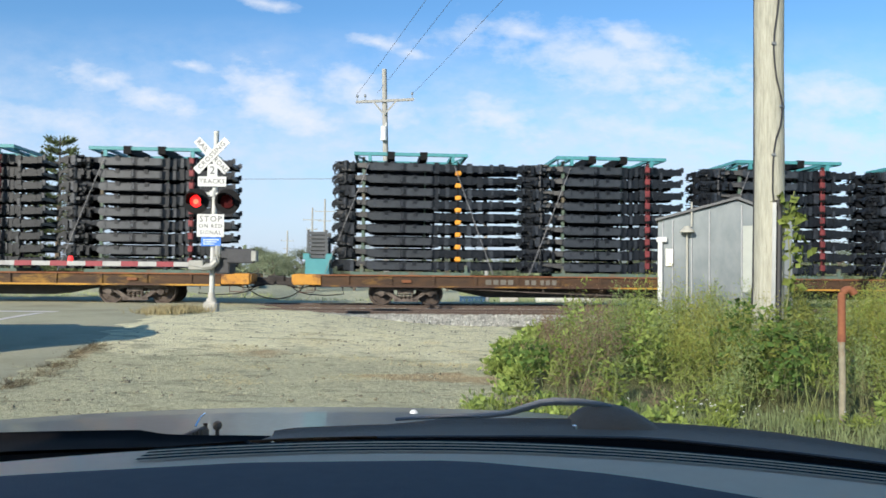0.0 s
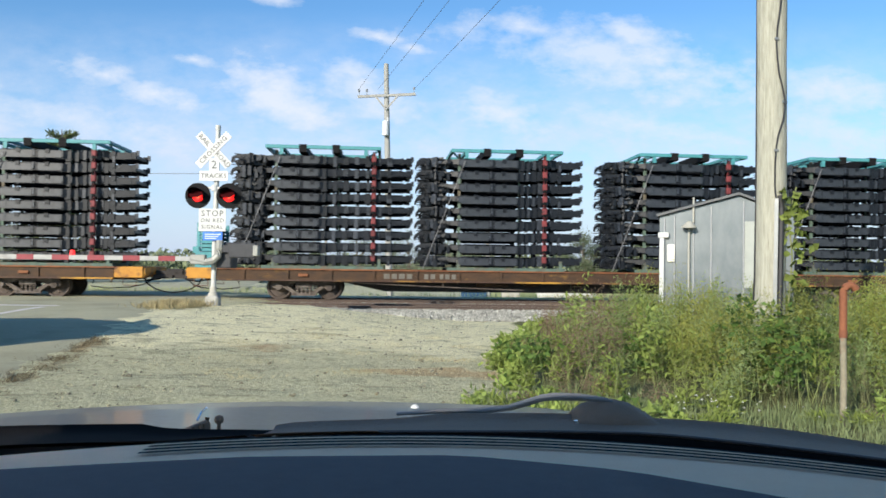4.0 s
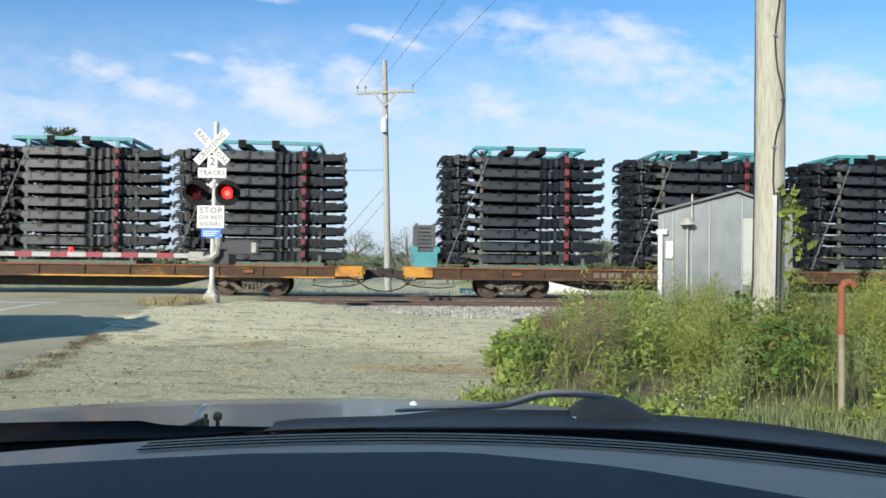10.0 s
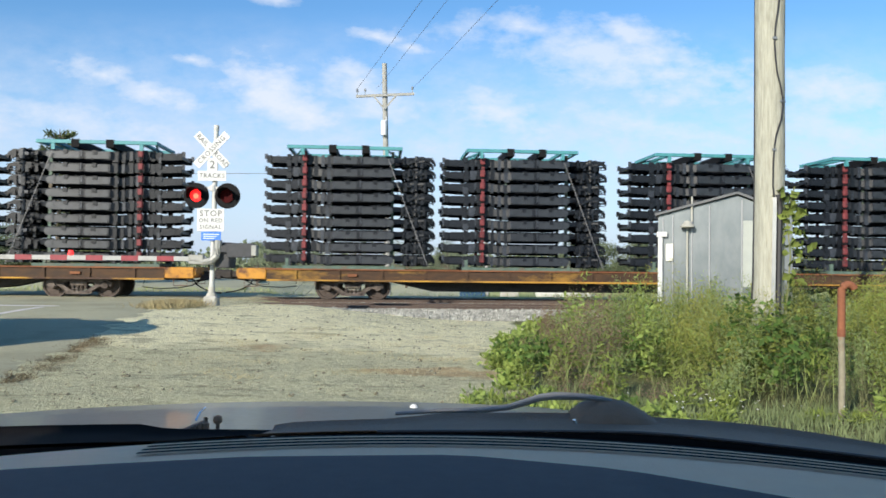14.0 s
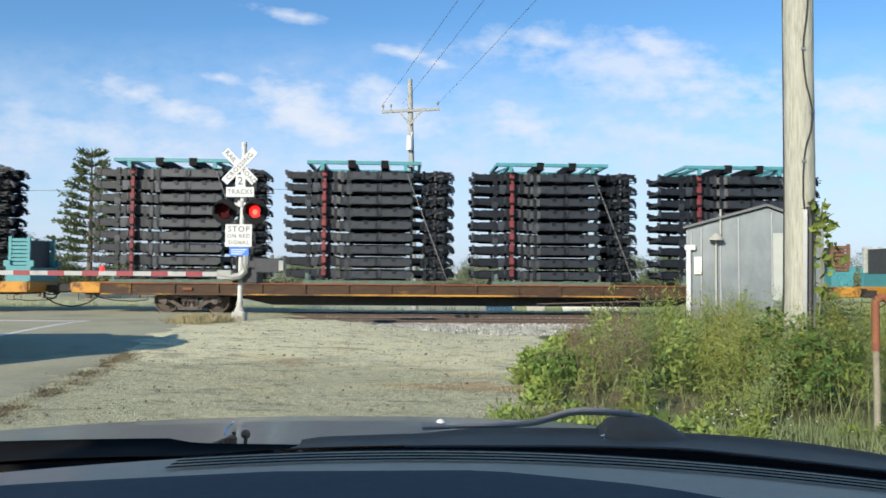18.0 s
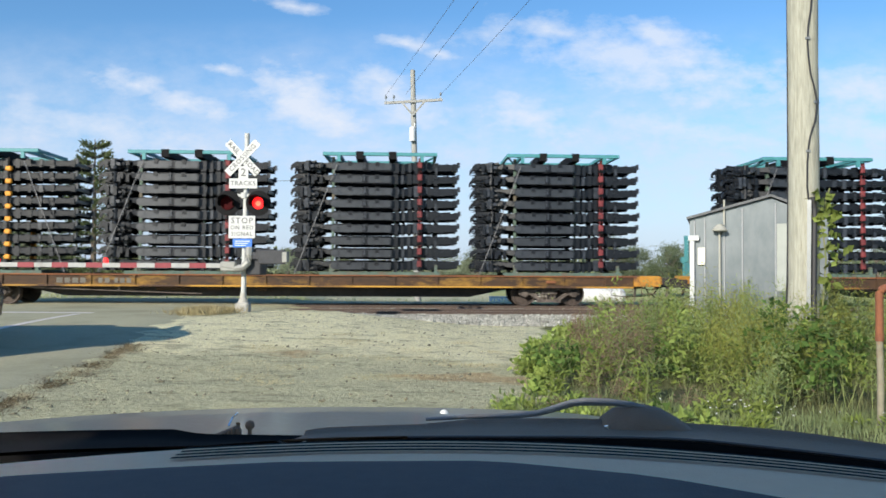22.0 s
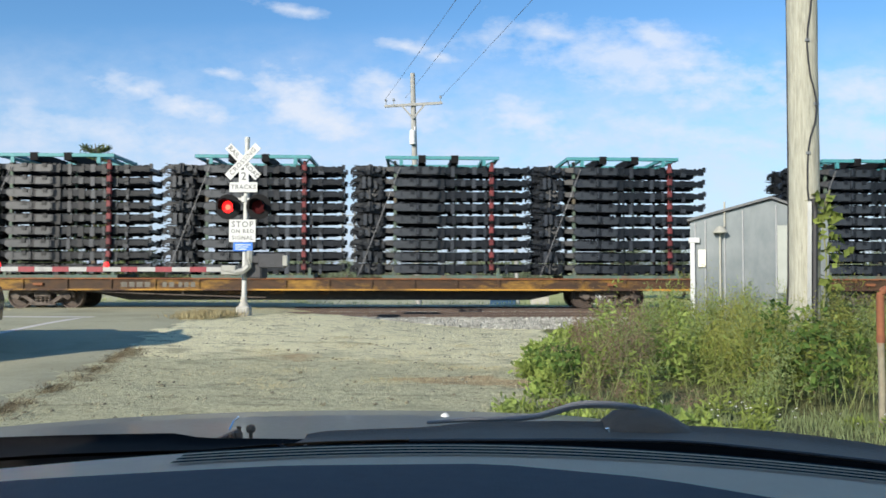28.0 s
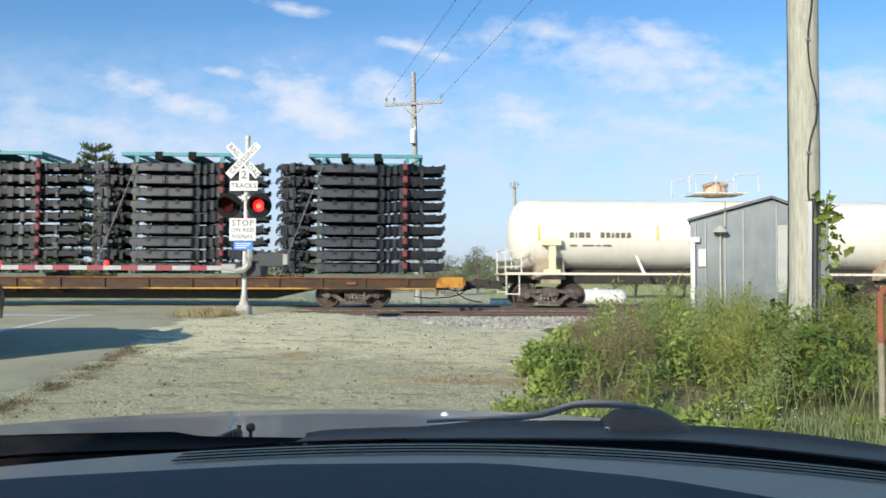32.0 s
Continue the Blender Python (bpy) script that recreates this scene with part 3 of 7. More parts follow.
    tagged(new("ground", me), "pale gravel lot running into weedy field grass", "ground", kind="structure")


ground_sheet()


def road_sheet():
    ys = np.concatenate([np.arange(-60, 2, 2.0), np.arange(2, 36, 0.4), np.arange(36, 90, 3.0), [120, 200, 400]])
    rng = np.random.default_rng(8)
    verts, faces = [], []
    cols = 16
    for y in ys:
        r = road_edge(y) + (rng.normal(0, 0.05) if 2 < y < 36 else 0)
        for c in range(cols + 1):
            x = r - 7.4 * (1 - c / cols)
            verts.append((x, y, float(ground_z(x, y)) + 0.03 - (0.03 if c == cols else 0.0)))
    for i in range(len(ys) - 1):
        for c in range(cols):
            a = i * (cols + 1) + c
            faces.append((a, a + 1, a + cols + 2, a + cols + 1))
    me = bpy.data.meshes.new("road")
    me.from_pydata(verts, [], faces)
    me.materials.append(M_ASPH)
    me.shade_smooth()
    road = tagged(new("road", me), "worn grey asphalt road crossing the tracks", "road", kind="structure")

    def strip(name, pts, w):
        bm = B()
        prev = None
        for (x, y), nxt in zip(pts, pts[1:] + [pts[-1]]):
            k = pts.index((x, y))
            px, py = pts[max(k - 1, 0)]
            dx, dy = nxt[0] - px, nxt[1] - py
            L = math.hypot(dx, dy)
            ox, oy = -dy / L * w / 2, dx / L * w / 2
            row = [bm.verts.new((x + s * ox, y + s * oy, float(ground_z(x + s * ox, y + s * oy)) + 0.036)) for s in (-1, 1)]
            if prev:
                bm.faces.new((prev[0], row[0], row[1], prev[1]))
            prev = row
        bmesh.ops.recalc_face_normals(bm, faces=bm.faces)
        for f in bm.faces:
            if f.normal.z < 0:
                f.normal_flip()
        return part(name, bm, M_LINE, road, "faded white road marking")

    strip("edge_line", [(-8.62 + 0.085 * (17.3 - y), y) for y in np.arange(-6, 17.4, 0.5).tolist()], 0.16)
    strip("stop_line", [(x, 17.45 + 0.0 * x) for x in np.arange(-8.5, -12.6, -0.5).tolist()], 0.34)


road_sheet()


# ---------------------------------------------------------------- tracks
def build_track(name, line, label):
    t = thing(name, label, "railway track", group="railway tracks", kind="structure", at=on_track(0, line, 0))
    bm = B()
    x0, x1 = -70, 75
    prof = [(-0.07, -0.17), (0.07, -0.17), (0.07, -0.155), (0.012, -0.135), (0.012, -0.045), (0.036, -0.035), (0.036, -0.004), (0.028, 0.0), (-0.028, 0.0), (-0.036, -0.004), (-0.036, -0.035), (-0.012, -0.045), (-0.012, -0.135), (-0.07, -0.155)]
    for y in (-0.7525, 0.7525):
        bm = B()
        a = [bm.verts.new((x0, y + u, RAIL_Z + v)) for u, v in prof]
        b = [bm.verts.new((x1, y + u, RAIL_Z + v)) for u, v in prof]
        n = len(prof)
        bm.faces.new(a)
        bm.faces.new(b[::-1])
        for i in range(n):
            f = bm.faces.new((a[i], a[(i + 1) % n], b[(i + 1) % n], b[i]))
            f.material_index = 1 if i == 7 else 0
        bmesh.ops.recalc_face_normals(bm, faces=bm.faces)
        part("rail", bm, M_RAIL, t, mats=(M_RAILTOP,))
    bm = B()
    box(bm, -0.11, 0.11, -1.3, 1.3, -0.17, 0, bev=0.012)
    me = bpy.data.meshes.new("tie")
    bm.to_mesh(me)
    bm.free()
    me.materials.append(M_TIE)
    rng = random.Random(int(line * 10))
    for i in range(84):
        x = -24 + i * 0.6
        if -9.9 - 3 < x * CP < -4.9 - 2.5:
            continue
        o = part("tie", me, None, t)
        o.matrix_basis = pose(x, rng.uniform(-0.04, 0.04), RAIL_Z - 0.175 + rng.uniform(-0.006, 0.006), 0, 0, rng.uniform(-1.2, 1.2))
    return t


build_track("track", MAIN, "rusty steel rails on dark timber ties, train track")
build_track("track", NEAR, "empty rusty rails on dark timber ties")


def rocks(name, count, region, size, material, label, lift=0.0, seed=3):
    """Broken stone: low rough lumps scattered over a stretch of the plan."""
    rng = np.random.default_rng(seed)
    base = np.array([(1, 0, 0), (-1, 0, 0), (0, 1, 0), (0, -1, 0), (0, 0, 1), (0, 0, -1)], float)
    tri = np.array([(0, 2, 4), (2, 1, 4), (1, 3, 4), (3, 0, 4), (2, 0, 5), (1, 2, 5), (3, 1, 5), (0, 3, 5)])
    x, y = region(rng, count)
    z = ground_z(x, y) + lift
    s = rng.uniform(size[0], size[1], (count, 1, 1)) * rng.uniform(0.6, 1.2, (count, 6, 1))
    v = base[None] * s * np.array([1, 1, 0.75])
    a = rng.uniform(0, 6.28, count)
    ca, sa = np.cos(a)[:, None], np.sin(a)[:, None]
    vx, vy, vz = v[..., 0] * ca - v[..., 1] * sa + 0.4 * v[..., 2], v[..., 0] * sa + v[..., 1] * ca, v[..., 2]
    P = np.stack([vx + x[:, None], vy + y[:, None], vz + z[:, None]], -1).reshape(-1, 3)
    F = (tri[None] + (np.arange(count) * 6)[:, None, None]).reshape(-1, 3)
    me = bpy.data.meshes.new(name)
    me.from_pydata(P.tolist(), [], F.tolist())
    me.materials.append(material)
    return tagged(new(name, me), label, "stones", kind="stuff")


def bed_region(rng, n):
    x = rng.uniform(-4.2, 13, n)
    yt = rng.uniform(19.5, 24.1, n) + np.maximum(0, -x) * 0.45
    y = yt + x * math.tan(PHI)
    return x, y


def bed_between(rng, n):
    x = rng.uniform(-5.0, 16, n)
    return x, rng.uniform(24.0, 32.5, n) + x * math.tan(PHI)


def lot_region(rng, n):
    x = rng.uniform(-5.2, 1.2, n)
    y = 6.5 + 15.0 * rng.random(n) ** 1.2
    return np.where(x < road_edge(y) + 0.1, road_edge(y) + rng.uniform(0.1, 3, n), x), y


rocks("ballast", 14000, bed_region, (0.038, 0.095), M_BALLAST, "pale grey crushed stone ballast beside the rails", 0.015)
rocks("ballast", 6000, bed_between, (0.022, 0.055), M_BALLAST, "grey crushed stone ballast between the tracks", 0.03, seed=5)
M_PEB = mat("pebble", (0.36, 0.33, 0.21), (0.58, 0.535, 0.36), rough=0.95, scale=9, rnd=0.5, spec=0.1)
rocks("gravel", 12000, lot_region, (0.004, 0.0115), M_PEB, "loose pale gravel stones on the lot", 0.004, seed=6)


rocks("dirt_clods", 620, lot_region, (0.012, 0.036), mat("dark_dirt_clod", (0.13, 0.115, 0.075), (0.25, 0.225, 0.15), rough=0.95, scale=9, rnd=0.5), "scattered dark dirt clods on the gravel", 0.0, seed=9)


# ---------------------------------------------------------------- the train
PITCH, G0 = 28.8, -5.958


def run(t):
    """How far the train has rolled to the left after t seconds."""
    return 7.98446 * t + 0.0279665 * t * t - 7.3407e-05 * t ** 3


ROWS_T = [i * 2.0 for i in range(17)]
MOVERS = []                            # (thing, place along the train, height, turned round)
WHEELS = []


def rail_strip(bm, path, th):
    """A frame rail: stations (x, y, bottom, top) joined by a boxed section of thickness th."""
    prev = None
    for x, y, lo, hi in path:
        r = [bm.verts.new(p) for p in ((x, y - th / 2, lo), (x, y + th / 2, lo), (x, y + th / 2, hi), (x, y - th / 2, hi))]
        if prev:
            for i in range(4):
                bm.faces.new((prev[i], prev[(i + 1) % 4], r[(i + 1) % 4], r[i]))
        else:
            bm.faces.new(r[::-1])
        prev = r
    bm.faces.new(prev)


# stations of a frame rail: along, half width, bottom, top
SHORT = [(-1.22, 0.55, 0.04, 0.15), (-1.0, 0.57, 0.02, 0.19), (-0.72, 0.60, -0.06, 0.20), (-0.30, 0.66, -0.10, 0.16), (0.00, 0.74, -0.02, 0.13), (0.30, 0.86, -0.05, 0.14), (0.44, 0.98, -0.14, 0.15),
         (1.40, 1.00, -0.15, 0.11), (1.45, 1.00, -0.13, 0.13), (2.40, 0.98, -0.16, 0.10), (2.75, 0.80, -0.14, 0.10), (3.15, 0.70, -0.10, 0.17), (3.60, 0.68, -0.09, 0.17), (4.05, 0.67, -0.11, 0.13), (4.72, 0.67, -0.09, 0.12)]
MIDDLE = [(-1.22, 0.55, 0.04, 0.15), (-1.0, 0.57, 0.02, 0.19), (-0.72, 0.60, -0.06, 0.20), (-0.30, 0.66, -0.10, 0.16), (0.00, 0.74, -0.02, 0.13), (0.30, 0.86, -0.05, 0.14), (0.44, 0.98, -0.14, 0.15),
          (1.10, 1.00, -0.15, 0.11), (1.15, 1.00, -0.13, 0.13), (1.85, 0.98, -0.15, 0.10), (2.15, 0.86, -0.12, 0.12), (2.9, 0.80, -0.08, 0.12), (3.8, 0.76, -0.08, 0.11), (4.5, 0.72, -0.07, 0.11), (5.05, 0.70, -0.05, 0.10)]
LONG = [(-1.12, 0.55, 0.04, 0.15), (-0.9, 0.57, 0.02, 0.19), (-0.6, 0.60, -0.06, 0.20), (-0.25, 0.66, -0.10, 0.16), (0.06, 0.74, -0.02, 0.13), (0.44, 0.86, -0.05, 0.14), (0.62, 0.98, -0.14, 0.15),
        (1.65, 1.00, -0.15, 0.11), (1.7, 1.00, -0.13, 0.13), (2.75, 0.99, -0.16, 0.10), (3.0, 0.92, -0.12, 0.12), (3.6, 0.88, -0.14, 0.12), (4.5, 0.84, -0.12, 0.10), (5.15, 0.78, -0.09, 0.12), (5.35, 0.68, -0.02, 0.11), (6.0, 0.66, -0.02, 0.09)]


def frame_mesh(path, seed):
    """A pickup chassis: two kicked rails, cross-members, towers, arms, horns and brackets."""
    rng = random.Random(seed)
    bm = B()
    for s in (-1, 1):
        rail_strip(bm, [(x, s * y, lo, hi) for x, y, lo, hi in path], 0.085)

    def at(x):
        for a, b in zip(path, path[1:]):
            if a[0] <= x <= b[0]:
                k = (x - a[0]) / (b[0] - a[0])
                return [a[i] + (b[i] - a[i]) * k for i in (1, 2, 3)]
        return path[-1][1:]

    x0, x1 = path[0][0], path[-1][0]
    gap, wide, mid, narrow = path[4][0], path[6][0], path[8][0], path[9][0]
    # cross-members
    for x, w, h in ((x0 + 0.12, 0.10, 0.10), (x0 + 0.55, 0.26, 0.12), (x0 + 0.95, 0.14, 0.12), (wide + 0.25, 0.14, 0.10), (mid - 0.3, 0.10, 0.08), (narrow + 0.1, 0.12, 0.10), (x1 - 1.25, 0.12, 0.07), (x1 - 0.06, 0.10, 0.10)):
        y, lo, hi = at(x)
        m = (lo + hi) / 2
        beam(bm, (x, -y, m), (x, y, m), w, h)
    for s in (-1, 1):
        # suspension towers, arms and brackets crowd the front end
        for i in range(20):
            x = x0 + 0.20 + (gap - 0.21 - x0) * i / 19
            w, o = rng.uniform(0.025, 0.07), rng.uniform(0.46, 0.92)
            box(bm, x - w, min(x + w, gap), s * o - 0.06, s * o + 0.06, rng.uniform(-0.22, -0.02), rng.uniform(0.02, 0.20), 1 if rng.random() < 0.3 else 0)
        for i in range(5):
            xa, xb = rng.uniform(x0 + 0.1, gap - 0.6), rng.uniform(x0 + 0.6, gap - 0.1)
            beam(bm, (xa, s * rng.uniform(0.5, 0.95), rng.uniform(-0.2, 0.15)), (xb, s * rng.uniform(0.5, 0.95), rng.uniform(-0.2, 0.2)), 0.05, 0.06)
        # dark slab added for the shade inside the front end
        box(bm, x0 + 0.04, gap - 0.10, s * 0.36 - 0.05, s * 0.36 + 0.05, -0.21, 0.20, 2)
        cyl(bm, (x0 + 0.5 * (gap - x0), s * 0.84, -0.16), (x0 + 0.5 * (gap - x0), s * 0.84, 0.20), 0.07, 8)
        # horns at the front end
        claw = [(0.40, 0.03), (0.40, 0.15), (0.16, 0.17), (0.10, 0.21), (0.01, 0.20), (-0.03, 0.16), (-0.12, 0.13), (-0.18, 0.04), (-0.19, -0.09), (-0.145, -0.12), (-0.12, -0.02), (-0.05, 0.05), (0.10, 0.05)]
        prism(bm, [(x0 + u, v) for u, v in claw], *sorted((s * 0.44, s * 0.55)))
        for i in range(3):
            z = rng.uniform(-0.16, 0.18)
            o = rng.uniform(0.35, 0.85)
            beam(bm, (x0 + 0.25, s * o, z), (x0 - rng.uniform(0.0, 0.16), s * o, z + rng.uniform(-0.05, 0.07)), 0.025, 0.03)
        # body mounts, seams and brackets along the rail, paler for painted glints
        for x in (wide + 0.12, mid, narrow - 0.02, narrow + 0.22, x1 - 1.1):
            y, lo, hi = at(x)
            o = rng.uniform(0.05, 0.09)
            box(bm, x - 0.03, x + 0.03, min(s * y, s * (y + o)), max(s * y, s * (y + o)), lo + 0.05, hi + 0.012, 1)
        for x in (wide + 0.5, mid + 0.45, x1 - 0.75):
            y, lo, hi = at(x)
            box(bm, x - 0.07, x + 0.07, min(s * y, s * (y + 0.09)), max(s * y, s * (y + 0.09)), hi - 0.11, hi + 0.03)
        # prongs at the nose, bolts, tabs and clips along the rail
        for i in range(9):
            z, o = rng.uniform(-0.17, 0.19), rng.uniform(0.30, 0.95)
            beam(bm, (x0 + 0.3, s * o, z), (x0 - rng.uniform(-0.04, 0.13), s * o, z + rng.uniform(-0.07, 0.07)), rng.uniform(0.015, 0.035), rng.uniform(0.015, 0.04))
        for i in range(22):
            x = rng.uniform(gap, x1 - 0.1)
            y, lo, hi = at(x)
            w, h = rng.uniform(0.012, 0.05), rng.uniform(0.015, 0.06)
            z = rng.choice((lo - h * 0.6, hi - h * 0.2, hi, rng.uniform(lo, hi)))
            o = y + rng.uniform(0.0, 0.085)
            box(bm, x - w, x + w, *sorted((s * (o - 0.05), s * o)), z, z + h, 1 if rng.random() < 0.25 else 0)
        # side plates of the boxed rail, paler than the rest
        for xa, xb, d in ((wide - 0.14, mid - 0.06, 0.10), (mid + 0.14, narrow - 0.04, 0.02)):
            prism(bm, [(xa + d, -0.145), (xa, -0.06), (xa, 0.045), (xa + 0.05, 0.105), (xb, 0.095), (xb, -0.135)], *sorted((s * 1.035, s * 1.052)), 3)
        # top flange of the boxed rail, paler tone painted for its highlight
        box(bm, wide + 0.05, mid - 0.05, s * 1.0 - 0.055, s * 1.0 + 0.055, 0.112, 0.125, 1)
        box(bm, mid + 0.05, narrow - 0.06, s * 1.0 - 0.055, s * 1.0 + 0.055, 0.098, 0.112, 1)
        # spring hangers and kicked brackets towards the rear
        for i in range(7):
            x = narrow + 0.15 + (x1 - 0.75 - narrow - 0.15) * i / 6
            y, lo, hi = at(x)
            w = rng.uniform(0.04, 0.10)
            box(bm, x - w, x + w, s * y - 0.055, s * y + 0.06, lo - rng.uniform(0.02, 0.12), hi + rng.uniform(0.0, 0.07), 1 if rng.random() < 0.2 else 0)
        # inner runners, and dark slabs that fill the gaps in place of shade
        beam(bm, (gap - 0.1, s * 0.40, 0.05), (wide + 0.1, s * 0.40, 0.05), 0.06, 0.10)
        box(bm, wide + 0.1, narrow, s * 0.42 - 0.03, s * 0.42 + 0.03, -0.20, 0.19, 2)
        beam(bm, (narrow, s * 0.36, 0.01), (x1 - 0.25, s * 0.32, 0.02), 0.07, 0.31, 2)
        # upturned rear end
        box(bm, x1 - 0.16, x1 + 0.02, s * 0.67 - 0.06, s * 0.67 + 0.06, -0.10, 0.15, 0, 0.015)
        box(bm, x1 - 0.01, x1 + 0.09, s * 0.67 - 0.045, s * 0.67 + 0.045, 0.02, 0.20, 1)
    # dark centre slab added to close the view through with shade
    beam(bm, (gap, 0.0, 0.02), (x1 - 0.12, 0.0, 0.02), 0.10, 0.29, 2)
    tube(bm, [(wide, 0.2, -0.02), (mid, 0.24, -0.04), (x1 - 1.0, 0.22, 0.02)], 0.04, 6)
    bmesh.ops.recalc_face_normals(bm, faces=bm.faces)
    me = bpy.data.meshes.new("chassis_frame")
    bm.to_mesh(me)
    bm.free()
    me.materials.append(M_BLACK)
    me.materials.append(M_GLINT)
    me.materials.append(M_FILLER)
    me.materials.append(M_PLATE)
    return me


def build_stack(style):
    """Nine chassis frames racked one over another between a base and a top rack."""
    path, nose = {"orange": (LONG, 0.52), "amber": (MIDDLE, 0.52), "red": (SHORT, 0.82), "crimson": (MIDDLE, 0.87)}[style]
    path = [(x * nose if x < 0 else x, y, lo, hi) for x, y, lo, hi in path]
    kind = "red" if style in ("red", "crimson") else "orange"
    words = "black chassis frames stacked in turquoise rack with %s posts" % kind
    st = thing("frame_stack", words, "frame stack", group="frame stacks on the train")
    meshes = [frame_mesh(path, {"orange": 5, "amber": 7, "red": 9, "crimson": 6}[style] + 10 * i) for i in range(3)]
    rng = random.Random(3)
    for i in range(9):
        o = part("chassis_frame", meshes[i * 2 % 3], None, st)
        o.matrix_basis = pose(rng.uniform(-0.03, 0.03), rng.uniform(-0.02, 0.02), 0.325 + 0.434 * i, 0, 0, rng.uniform(-0.25, 0.25))
    # base rack
    bm = B()
    for y in (-1.0, 1.0):
        box(bm, -0.1, 4.1, y - 0.06, y + 0.06, 0.0, 0.10)
        for x in (0.30, 3.95):
            box(bm, x - 0.05, x + 0.05, y - 0.05, y + 0.05, 0.1, 0.36)
    for x in (0.3, 1.5, 2.7, 3.95):
        box(bm, x - 0.06, x + 0.06, -0.94, 0.94, 0.02, 0.12)
    part("base_rack", bm, M_TURQ_D, st, "dirty green steel base rack")
    # top rack
    for y in (-1.12, 1.12):
        bm = B()
        box(bm, 0, 3.98, y - 0.06, y + 0.06, 4.15, 4.27, bev=0.01)
        part("rack_side", bm, M_TURQ, st, "turquoise steel rack beam")
        for x in (0.55, 3.45):
            bm = B()
            box(bm, x - 0.06, x + 0.06, y - 0.05, y + 0.05, 3.94, 4.15)
            part("rack_foot", bm, M_TURQ, st)
    for x in (0.06, 0.55, 3.45, 3.92):
        bm = B()
        box(bm, x - 0.05, x + 0.05, -1.06, 1.06, 4.16, 4.265)
        part("rack_crossbar", bm, M_TURQ, st)
    for xa, xb in ((0.06, 0.55), (3.92, 3.45)):
        bm = B()
        beam(bm, (xa, -1.06, 4.16), (xb, 1.06, 4.16), 0.05, 0.05)
        part("rack_diagonal", bm, M_TURQ, st)
    for x in (1.28, 2.42):
        bm = B()
        box(bm, x - 0.13, x + 0.13, -1.19, 1.19, 4.03, 4.295)
        part("hold_down_bar", bm, M_BLK, st, "black hold-down bar")
    # spacer posts and blocks
    px = {"orange": 3.66, "amber": 2.89, "red": 3.38, "crimson": 3.74}[style]
    for y in (-0.93, 0.93):
        bm = B()
        if kind == "orange":
            box(bm, px - 0.03, px + 0.03, y - 0.03, y + 0.03, 0.12, 4.0, 1)
            for i in range(8):
                z = 0.485 + 0.434 * i
                box(bm, px - 0.10, px + 0.11, y - 0.07, y + 0.07, z, z + 0.16, 0, 0.03)
        else:
            box(bm, px - 0.045, px + 0.045, y - 0.05, y + 0.03, 0.12, 4.0, 1)
            for i in range(9):
                z = 0.27 + 0.434 * i
                box(bm, px - 0.085, px + 0.085, y - 0.06, y + 0.06, z, z + 0.25, 0, 0.03)
                box(bm, px - 0.05, px + 0.05, y - 0.05, y + 0.05, z + 0.25, z + 0.36, 0)
        part("spacer_post", bm, M_ORANGE if kind == "orange" else M_RED, st, "%s spacer post" % kind, mats=(M_BLK,))
    for x, w, o in ((0.33, 0.05, 0.72), (2.50, 0.025, 0.62)):
        for y in (-o, o):
            bm = B()
            box(bm, x - w, x + w, y - 0.04, y + 0.04, 0.1, 4.15)
            part("upright", bm, M_TURQ_D, st)
    for y in (-1.14, 1.14):
        bm = B()
        beam(bm, (0.50, y, 3.85), (-0.95, y * 0.98, 0.05), 0.024, 0.024)
        part("tie_strap", bm, M_STRAP, st, "slanting webbing strap")
        if kind == "orange":
            bm = B()
            beam(bm, (3.5, y, 3.85), (4.9, y * 0.98, 0.05), 0.025, 0.025)
            part("tie_strap", bm, M_STRAP, st, "slanting webbing strap")
    return st


def wheel_mesh():
    bm = B()
    for s in (-1, 1):
        prof = [(0.05, -0.07), (0.14, -0.07), (0.16, -0.03), (0.34, -0.02), (0.37, -0.065), (0.42, -0.065), (0.425, 0.06), (0.455, 0.065), (0.455, 0.09), (0.36, 0.09), (0.33, 0.02), (0.16, 0.04), (0.12, 0.09), (0.05, 0.09)]
        r0 = []
        n = 22
        for r, h in prof:
            r0.append([bm.verts.new((r * math.cos(2 * math.pi * k / n), s * (0.755 - h), r * math.sin(2 * math.pi * k / n))) for k in range(n)])
        for a, b in zip(r0, r0[1:]):
            for k in range(n):
                bm.faces.new((a[k], a[(k + 1) % n], b[(k + 1) % n], b[k]))
        # bolt marks that show the roll
        for k in range(3):
            a = 2 * math.pi * k / 3
            c, d = 0.25 * math.cos(a), 0.25 * math.sin(a)
            box(bm, c - 0.03, c + 0.03, s * 0.795 - 0.02, s * 0.795 + 0.02, d - 0.03, d + 0.03)
    cyl(bm, (0, -0.98, 0), (0, 0.98, 0), 0.075, 10)
    bmesh.ops.recalc_face_normals(bm, faces=bm.faces)
    me = bpy.data.meshes.new("wheelset")
    bm.to_mesh(me)
    bm.free()
    me.materials.append(M_WHEEL)
    me.shade_smooth()
    me.set_sharp_from_angle(angle=radians(35))
    return me


